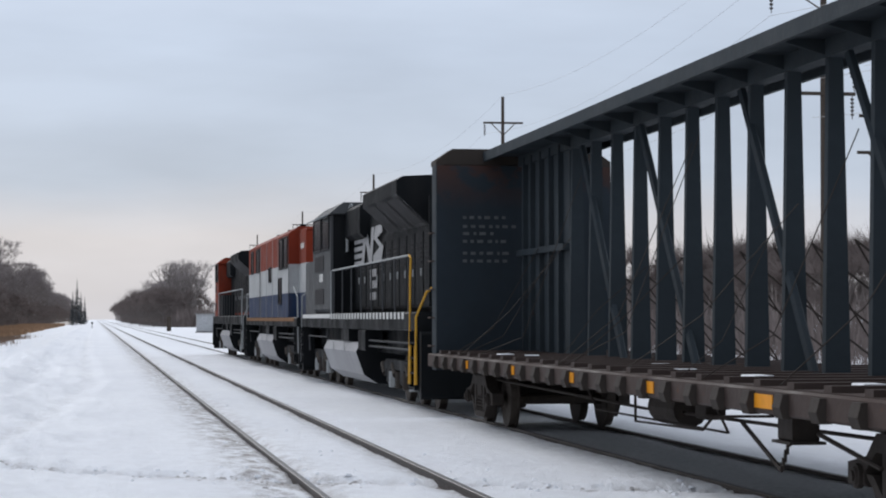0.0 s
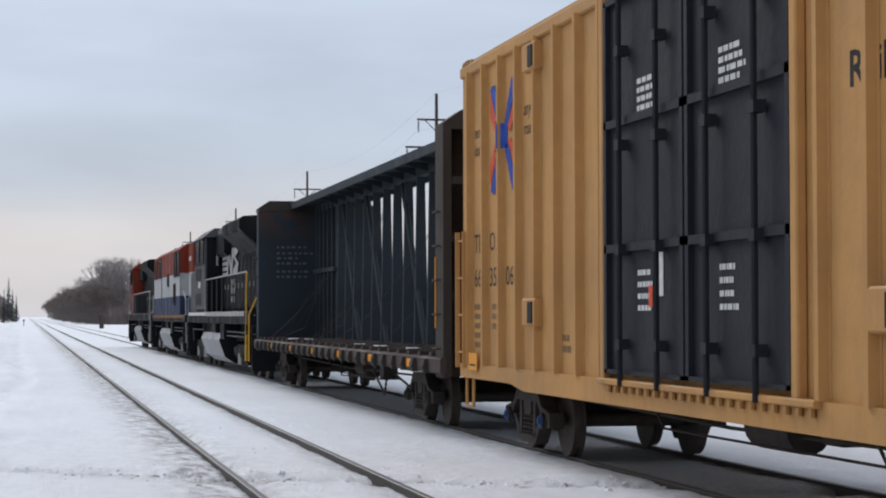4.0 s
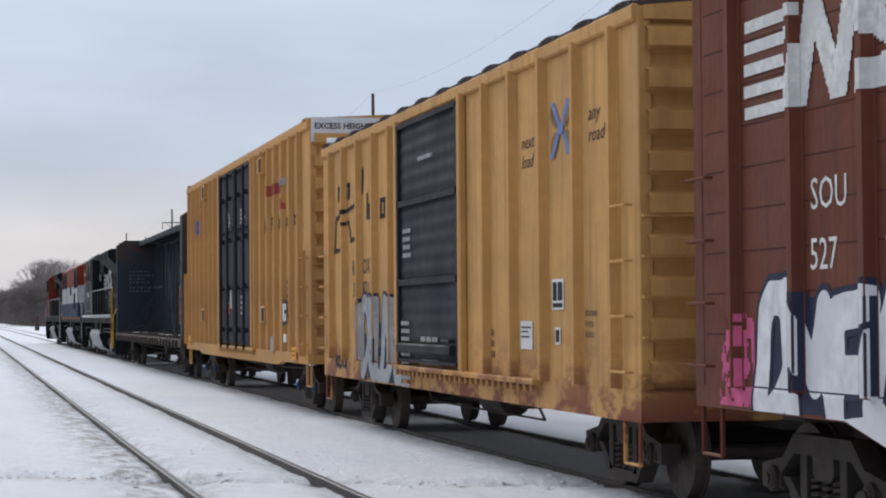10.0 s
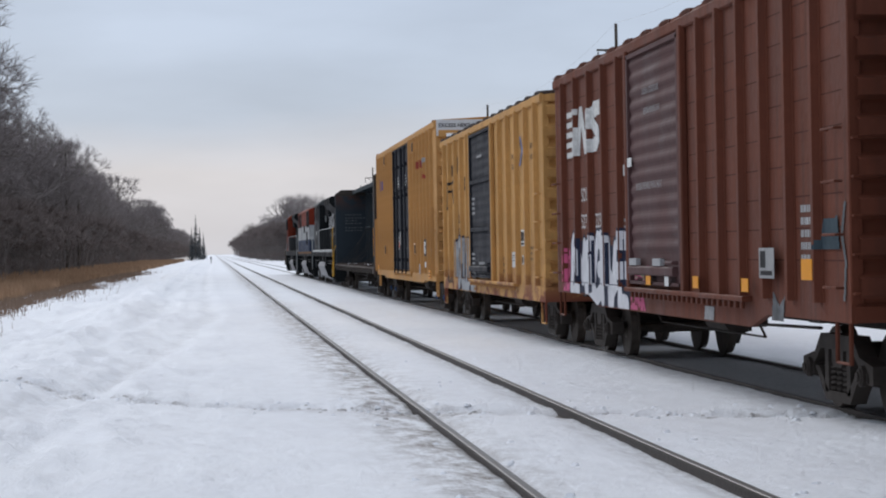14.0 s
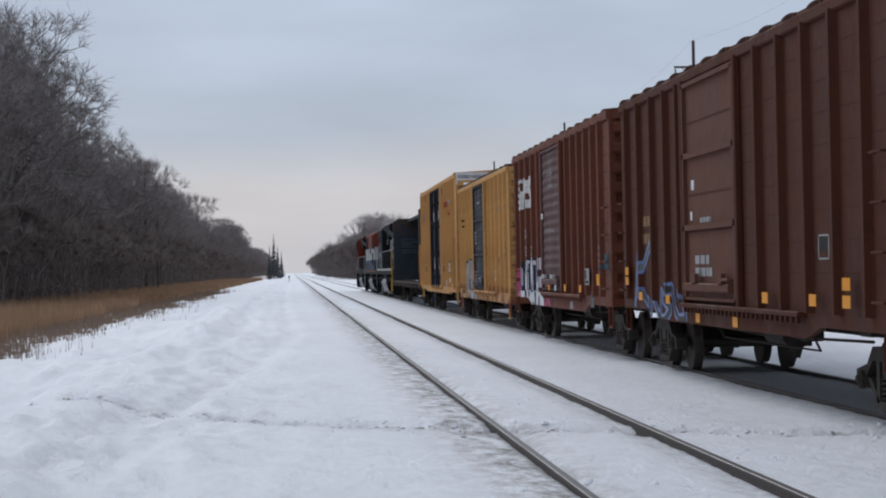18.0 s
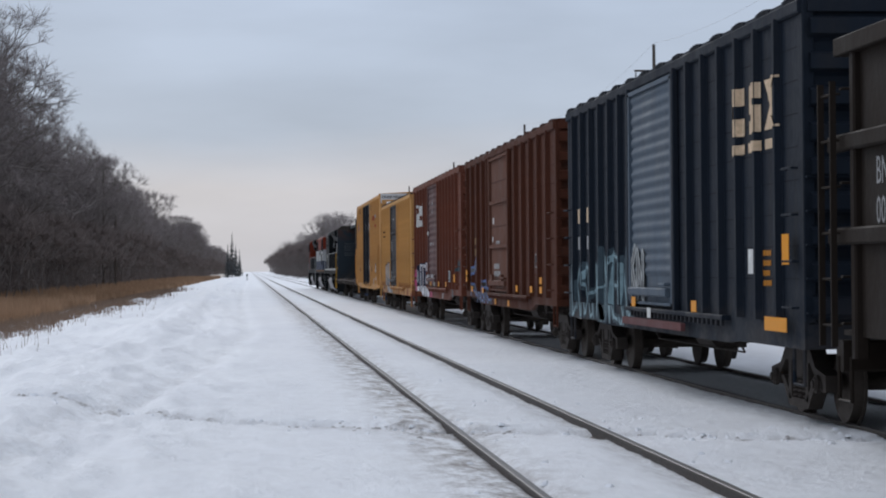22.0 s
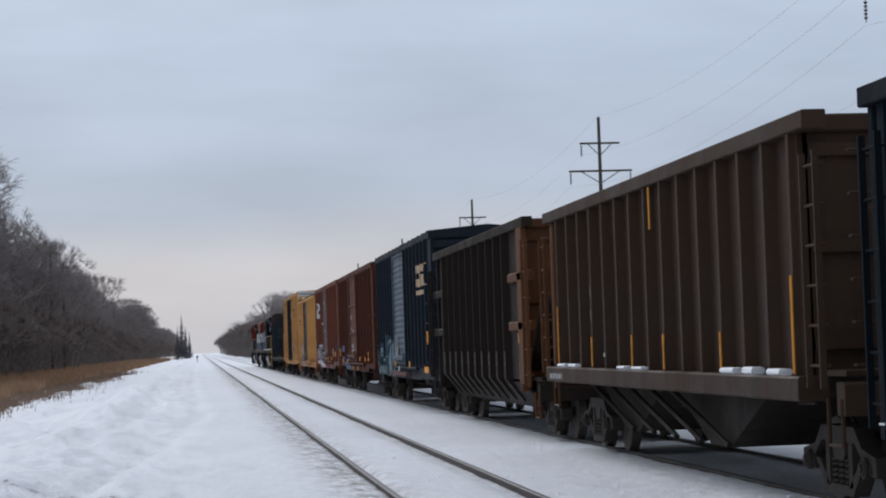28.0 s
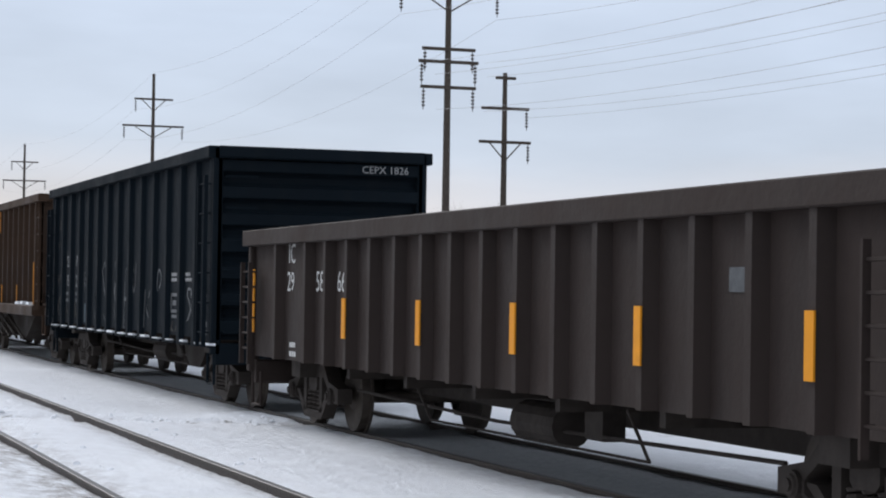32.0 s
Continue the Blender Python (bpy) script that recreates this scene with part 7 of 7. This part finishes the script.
tagged(new("snow_clods", mesh_of("snow_clods", bm, SNOW_LUMP)), "small clods of snow along trail and rails", "snow", kind="stuff")


# ---- dead grass of the field ----
def blades(name, n, seed, place, height, mat, label, bunch=5, spread=0.12, width=0.012, grow=0.00016, category="grass"):
    rng = random.Random(seed)
    vs, fs = [], []
    for k in range(n):
        x, y = place(rng)
        for b in range(bunch):
            h, w = height(rng), width + grow * y
            a, lean = rng.uniform(0, 6.28), rng.uniform(0.0, 0.35)
            px, py = x + rng.gauss(0, spread), y + rng.gauss(0, spread * 1.3)
            i = len(vs)
            ux, uy = math.cos(a) * w, math.sin(a) * w
            lx, ly = math.cos(a + 1.3) * lean * h, math.sin(a + 1.3) * lean * h
            z = -0.32 if px < -9 else -0.32 + 0.26 * min(1, (px + 9) / 3.5)
            vs += [(px - ux, py - uy, z), (px + ux, py + uy, z), (px + lx * 0.5 + ux * 0.6, py + ly * 0.5, z + h * 0.6), (px + lx, py + ly, z + h)]
            fs += [(i, i + 1, i + 2), (i, i + 2, i + 3)]
    me = bpy.data.meshes.new(name)
    me.from_pydata(vs, [], fs)
    me.materials.append(mat)
    return tagged(new(name, me), label, category, kind="stuff")


def in_field(rng):
    y = 45 + 560 * rng.random() ** 1.7
    e = -8.8 + 1.3 * noise.noise((y * 0.06, 1.0, 0))
    return e - abs(rng.gauss(0, 1)) * 1.5 if rng.random() < 0.3 else rng.uniform(-26, e), y


def at_edge(rng):
    y = 45 + 160 * rng.random() ** 1.4
    e = -8.2 + 1.3 * noise.noise((y * 0.06, 1.0, 0))
    return e + rng.gauss(0.2, 0.9) + 0.8 * max(0, noise.noise((y * 0.5, 9, 0))), y


blades("dead_grass", 26000, 5, in_field, lambda r: r.uniform(0.35, 0.85), STRAW, "dead brown grass standing in the field", 4)
blades("dry_weeds", 3200, 6, at_edge, lambda r: r.uniform(0.10, 0.45), WEED, "dry weed stalks poking from the snow edge", 5, 0.30, 0.006, 0.0001)


def in_woods(rng):
    y = 110 + 900 * rng.random() ** 1.6
    return -19.0 - 14 * rng.random(), y


def past_train(rng):
    y = 430 + 900 * rng.random() ** 1.5
    return 16.0 + 9 * rng.random(), y


blades("undergrowth", 9000, 15, in_woods, lambda r: r.uniform(0.8, 3.6), TWIG_FAR, "leafless brown undergrowth below the wood's trees", 4, 0.5, 0.012, 0.00008, "undergrowth")
def behind_line(rng):
    return 24.0 + 30 * rng.random(), 45 + 190 * rng.random() ** 1.3


blades("undergrowth", 5000, 17, behind_line, lambda r: r.uniform(0.5, 3.4), TWIG_FAR, "leafless brown undergrowth beyond the power line", 4, 0.7, 0.010, 0.00008, "undergrowth")
blades("undergrowth", 3500, 16, past_train, lambda r: r.uniform(1.0, 5.0), TWIG_FAR, "leafless brown undergrowth beyond the train", 4, 0.8, 0.012, 0.00008, "undergrowth")


# ---- bare trees ----
def branch(bm_rows, p, d, length, r, depth, rng, twigs, spread=0.55, up=0.12):
    """A tapered limb that forks; the last forks go to the twig list."""
    segs = 3
    q = Vector(p)
    dirn = Vector(d).normalized()
    for s in range(segs):
        nq = q + dirn * (length / segs)
        bm_rows.append((q.copy(), nq.copy(), r * (1 - 0.22 * s / segs), r * (1 - 0.22 * (s + 1) / segs)))
        q = nq
        dirn = (dirn + Vector((rng.gauss(0, 0.10), rng.gauss(0, 0.10), up * 0.4 + rng.gauss(0, 0.06)))).normalized()
    n = 3 if depth > 1 else 4
    for k in range(n):
        a = k * math.tau / n + rng.uniform(-0.6, 0.6)
        side = dirn.orthogonal().normalized()
        side.rotate(Matrix.Rotation(a, 3, dirn))
        nd = (dirn * (1 - 0.25 * rng.random()) + side * spread * rng.uniform(0.6, 1.3) + Vector((0, 0, up))).normalized()
        if depth <= 1:
            twigs.append((q.copy(), nd, length * rng.uniform(0.6, 1.0)))
        else:
            branch(bm_rows, q, nd, length * rng.uniform(0.62, 0.82), r * 0.60, depth - 1, rng, twigs, spread, up)
    if depth > 1:
        twigs.append((q - dirn * length * 0.4, (dirn + side).normalized(), length * 0.5))


def tree_meshes(seed, height, trunk, depth, spread, twig_n, twig_w):
    rng = random.Random(seed)
    rows, twigs = [], []
    branch(rows, (0, 0, -0.3), (rng.gauss(0, 0.04), rng.gauss(0, 0.04), 1), height * trunk, height * 0.016, depth, rng, twigs, spread)
    bm = bmesh.new()
    for a, b, r0, r1 in rows:
        rod(bm, a, b, max(r0, 0.012), 6 if r0 > 0.06 else 4, max(r1, 0.01))
    wood = mesh_of("trunk", bm, BARK)
    vs, fs = [], []
    for p, d, L in twigs:
        for k in range(twig_n):
            s = d.orthogonal().normalized()
            s.rotate(Matrix.Rotation(rng.uniform(0, 6.28), 3, d))
            nd = (d + s * rng.uniform(0.2, 1.5) + Vector((0, 0, 0.05))).normalized()
            b = p + d * L * rng.uniform(0.0, 0.6)
            t = b + nd * L * rng.uniform(0.4, 1.0)
            w = nd.cross(Vector((rng.gauss(0, 1), rng.gauss(0, 1), rng.gauss(0, 1)))).normalized() * twig_w
            i = len(vs)
            vs += [b - w, b + w, t]
            fs.append((i, i + 1, i + 2))
            if rng.random() < 0.7:
                m = b.lerp(t, 0.5)
                nd2 = (nd + s.cross(d) * rng.uniform(-0.8, 0.8)).normalized()
                i = len(vs)
                vs += [m - w * 0.8, m + w * 0.8, m + nd2 * L * 0.45]
                fs.append((i, i + 1, i + 2))
    me = bpy.data.meshes.new("crown")
    me.from_pydata([tuple(v) for v in vs], [], fs)
    me.materials.append(TWIG)
    return wood, me


TREES = [tree_meshes(3 + k, h, tr, dp, sp, tn, 0.013) for k, (h, tr, dp, sp, tn) in enumerate(
    ((19, 0.24, 6, 0.62, 8), (17, 0.20, 6, 0.75, 8), (16, 0.24, 6, 0.62, 8), (20, 0.30, 5, 0.42, 14), (19, 0.26, 5, 0.50, 5), (18, 0.24, 5, 0.58, 5)))]
SCRUB = []
for k in range(3):
    rng = random.Random(50 + k)
    rows, twigs = [], []
    for s in range(9):
        a = rng.uniform(0, 6.28)
        branch(rows, (rng.gauss(0, 0.7), rng.gauss(0, 0.7), -0.3), (0.35 * math.cos(a), 0.35 * math.sin(a), 1), 1.7, 0.04, 3, rng, twigs, 0.5)
    bm = bmesh.new()
    for a, b, r0, r1 in rows:
        rod(bm, a, b, max(r0, 0.012), 3, max(r1, 0.01))
    vs, fs = [], []
    for p, d, L in twigs:
        for q in range(14):
            nd = (d + Vector((rng.gauss(0, 0.5), rng.gauss(0, 0.5), rng.gauss(0.1, 0.4)))).normalized()
            t = p + nd * L * rng.uniform(0.5, 1.3)
            w = nd.cross(Vector((rng.gauss(0, 1), rng.gauss(0, 1), rng.gauss(0, 1)))).normalized() * 0.014
            i = len(vs)
            vs += [p - w, p + w, t]
            fs.append((i, i + 1, i + 2))
    cm = bpy.data.meshes.new("crown")
    cm.from_pydata([tuple(v) for v in vs], [], fs)
    cm.materials.append(TWIG_FAR)
    SCRUB.append((mesh_of("trunk", bm, BARK), cm))


def plant_tree(kind, x, y, scale, turn, name, label, group):
    wood, crown = kind
    e = new(name)
    e.location, e.rotation_euler, e.scale = (x, y, -0.25), (0, 0, turn), (scale, scale, scale)
    child("trunk", wood, e)
    child("crown", crown, e)
    return tagged(e, label, "tree" if name == "bare_tree" else "shrub", group)


rng = random.Random(77)
# woods beyond the field
y = 120.0
while y < 2600:
    x = -21 - abs(rng.gauss(0, 2.5))
    plant_tree(rng.choice(TREES[:3]), x, y, rng.uniform(0.88, 1.28) * (1.12 if y < 260 else 1.0), rng.uniform(0, 6.28), "bare_tree", "leafless grey-brown deciduous tree at the wood's edge", "trees of the wood")
    plant_tree(rng.choice(TREES[:4]), x - rng.uniform(6, 16), y + rng.uniform(-4, 4), rng.uniform(0.9, 1.25), rng.uniform(0, 6.28), "bare_tree", "leafless grey-brown deciduous tree inside the wood", "trees of the wood")
    for k in range(3 if y < 300 else 1):
        plant_tree(rng.choice(SCRUB), -19.5 - 7 * k + rng.gauss(0, 1.2), y + rng.uniform(-3, 3), rng.uniform(0.9, 1.9), rng.uniform(0, 6.28), "bare_shrub", "leafless brown thicket shrub below the trees", "thicket")
    y *= 1.027
    y += 1.0
# far trees on the other side, past the train
y = 440.0
while y < 2600:
    x = 13.5 + 0.002 * y + abs(rng.gauss(0, 2.0))
    plant_tree(rng.choice(TREES[4:]), x + 3 + 3 * rng.random(), y, rng.uniform(0.72, 1.10), rng.uniform(0, 6.28), "bare_tree", "leafless tree beyond the train", "trees past the train")
    for k in range(2 if y < 1100 else 0):
        plant_tree(rng.choice(SCRUB), x - 1.5 + 3 * k + rng.gauss(0, 1), y + rng.uniform(-4, 4), rng.uniform(1.4, 2.4), rng.uniform(0, 6.28), "bare_shrub", "leafless brown shrub beyond the train", "scrub past the train")
    y = y * 1.02 + 2.0
# scrub along the far side of the line
y = 55.0
while y < 190:
    for k in range(2):
        plant_tree(rng.choice(SCRUB), 34 + 7 * k + rng.gauss(0, 2), y + rng.uniform(-2, 2), rng.uniform(0.9, 1.5), rng.uniform(0, 6.28), "bare_shrub", "leafless brown shrub beyond the train", "scrub past the train")
    y += 5.5
plant_tree(TREES[2], 67, 150, 0.72, 1.0, "bare_tree", "leafless tree beyond the power line", "trees past the train")
# thin upright trees by the old poles
for k in range(6):
    plant_tree(TREES[3], -17.5 - rng.uniform(0, 2), 255 + 14 * k, 0.66, rng.uniform(0, 6.28), "bare_tree", "slender leafless tree standing apart", "trees of the wood")


# two narrow conifers far down the line
def conifer(x, y, h):
    e = new("conifer")
    e.location = (x, y, -0.2)
    bm = bmesh.new()
    rod(bm, (0, 0, 0), (0, 0, h), 0.2, 6, 0.03)
    part("trunk", bm, BARK, e)
    vs, fs = [], []
    r = random.Random(int(h * 10))
    for k in range(420):
        z = h * (0.08 + 0.92 * r.random() ** 0.9)
        reach = 0.16 * (h - z) * r.uniform(0.5, 1.1) + 0.1
        a = r.uniform(0, 6.28)
        w = 0.22
        i = len(vs)
        vs += [(0, 0, z), (reach * math.cos(a - w), reach * math.sin(a - w), z - reach * 0.5), (reach * math.cos(a + w), reach * math.sin(a + w), z - reach * 0.5)]
        fs.append((i, i + 1, i + 2))
    me = bpy.data.meshes.new("crown")
    me.from_pydata(vs, [], fs)
    me.materials.append(CONIFER)
    child("crown", me, e)
    tagged(e, "narrow dark conifer far down the line", "tree", "conifers")


conifer(-5.0, 600, 13.0)
conifer(-4.2, 640, 10.0)
conifer(-3.4, 700, 9.0)
conifer(-5.8, 560, 9.0)


# ---- power line ----
def power_pole(x, y, h, arms, label, lean=0.0):
    e = new("power_pole")
    e.location = (x, y, -0.1)
    e.rotation_euler = (0, lean, 0)
    bm = bmesh.new()
    rod(bm, (0, 0, -0.8), (0, 0, h), 0.20, 10, 0.11)
    part("pole", bm, WOOD, e)
    for z, w, brace, ins in arms:
        bm = bmesh.new()
        bx(bm, -w / 2, w / 2, -0.17, -0.05, z - 0.07, z + 0.07, 0.015)
        arm = part("crossarm", bm, WOOD, e)
        if brace:
            bm = bmesh.new()
            for s in (-1, 1):
                rod(bm, (0, -0.12, z - 0.9), (s * w * 0.30, -0.12, z - 0.06), 0.035, 5)
            part("arm_brace", bm, WOOD, arm)
        for u in ins:
            bm = bmesh.new()
            for q in range(5):
                rod(bm, (u * w / 2, -0.11, z - 0.18 - 0.15 * q), (u * w / 2, -0.11, z - 0.26 - 0.15 * q), 0.085, 8, 0.06)
            rod(bm, (u * w / 2, -0.11, z - 1.0), (u * w / 2, -0.11, z - 0.05), 0.02, 5)
            part("insulator", bm, CERAMIC, arm)
    return tagged(e, label, "power pole", "poles of the power line")


TALL = lambda h: ((h - 1.9, 2.9, True, (-0.93,)), (h - 3.9, 4.6, True, (-0.95, 0.95)))
POLES = [(28.4, 80, 18.7), (29, 150, 17.8), (29, 222, 17.0), (29, 300, 17.0), (29, 385, 17), (29, 6, 18.5)]
for k, (x, y, h) in enumerate(POLES):
    arms = TALL(h) + (((h - 6.4, 2.4, False, (-0.9, 0.9)), (h - 6.95, 2.7, False, (-0.9, 0.9)), (h - 8.05, 2.5, False, (-0.9, 0.9))) if y in (80, 6) else ())
    power_pole(x, y, h, arms, "tall wooden power pole with two crossarms")
for y, h in ((88, 12.3), (10, 12.3)):
    power_pole(34.0, y, h, ((h - 0.25, 1.0, False, ()), (h - 1.7, 2.4, False, (0.9,)), (h - 3.3, 2.6, True, (0.9,))), "shorter wooden pole behind the tall power line")
for x, y, h in ((-17.8, 262, 15.0), (-17.6, 282, 14.0)):
    power_pole(x, y, h, ((h - 0.5, 1.8, False, ()),), "old wooden pole at the wood's edge")


def wire(a, b, sag, r=0.0075):
    bm = bmesh.new()
    n = 16
    a, b = Vector(a), Vector(b)
    pts = []
    for k in range(n + 1):
        t = k / n
        p = a.lerp(b, t)
        p.z -= sag * 4 * t * (1 - t)
        pts.append(p)
    pipe(bm, pts, r, 4)
    return tagged(new("power_wire", mesh_of("power_wire", bm, WIRE)), "thin sagging overhead wire between the poles", "wire", "wires of the power line")


line = sorted(POLES, key=lambda p: p[1])
for (x0, y0, h0), (x1, y1, h1) in zip(line, line[1:]):
    for dx, dz in ((-1.4, 2.8), (-2.2, 5.1), (2.2, 5.1), (0, 0.0)):
        wire((x0 + dx, y0, h0 - dz), (x1 + dx, y1, h1 - dz), 1.5)
for dx, dz in ((-1.1, 6.9), (1.1, 6.9), (-1.2, 7.5), (1.2, 7.5), (-1.1, 9.0), (1.1, 9.0)):
    wire((29 + dx, 6, 18.5 - dz), (29 + dx, 80, 18.6 - dz), 1.2)
wire((35.1, 10, 10.1), (35.1, 88, 10.1), 1.0)
wire((34, 10, 11.6), (34, 88, 11.6), 1.0)

# ---- small lineside things ----
bm = bmesh.new()
rod(bm, (0, 0, -0.3), (0, 0, 1.35), 0.22, 10, 0.20)
rod(bm, (0, 0, 1.35), (0, 0, 1.5), 0.26, 10, 0.12)
ob = tagged(new("marker_post", mesh_of("marker_post", bm, WOOD)), "stout dark marker post in the snow", "post")
ob.location, ob.scale = (10.24, 300, 0), (1.5, 1.5, 1.35)
e = new("relay_cabinet")
e.location = (13.4, 262, -0.1)
boxes("body", [(-1.1, 1.1, -0.8, 0.8, 0.2, 2.3)], ALUM, e, c=0.04)
boxes("door", [(-1.0, -0.05, -0.83, -0.8, 0.3, 2.2)], ALUM, e)
boxes("roof", [(-1.25, 1.25, -0.95, 0.95, 2.3, 2.42)], CONCRETE, e, c=0.02)
boxes("plinth", [(-1.2, 1.2, -0.9, 0.9, -0.2, 0.2)], CONCRETE, e)
tagged(e, "grey metal relay cabinet on a concrete plinth", "cabinet")
bm = bmesh.new()
rod(bm, (0, 0, -0.3), (0, 0, 1.1), 0.06, 6)
bx(bm, -0.16, 0.16, -0.03, 0.0, 0.75, 1.1)
ob = tagged(new("whistle_post", mesh_of("whistle_post", bm, BLACK_PAINT)), "small dark sign post beside the free track", "post")
ob.location = (-0.55, 395, 0)


# ---- everything that moves ----
def motions():
    for thing, y in VEHICLES:
        walk(thing, [(t, pose(TRAIN_X, y + s, 0)) for t, s in RIDE])
    steps = [round(0.1 * k, 1) for k in range(321)]
    dist = [ride(t) for t in steps]
    for wheel, (x, y, z), r, kind in WHEELSETS:
        walk(wheel, [(t, pose(x, y, z) @ Matrix.Rotation(-d / r, 4, "X")) for t, d in zip(steps, dist)])


motions()
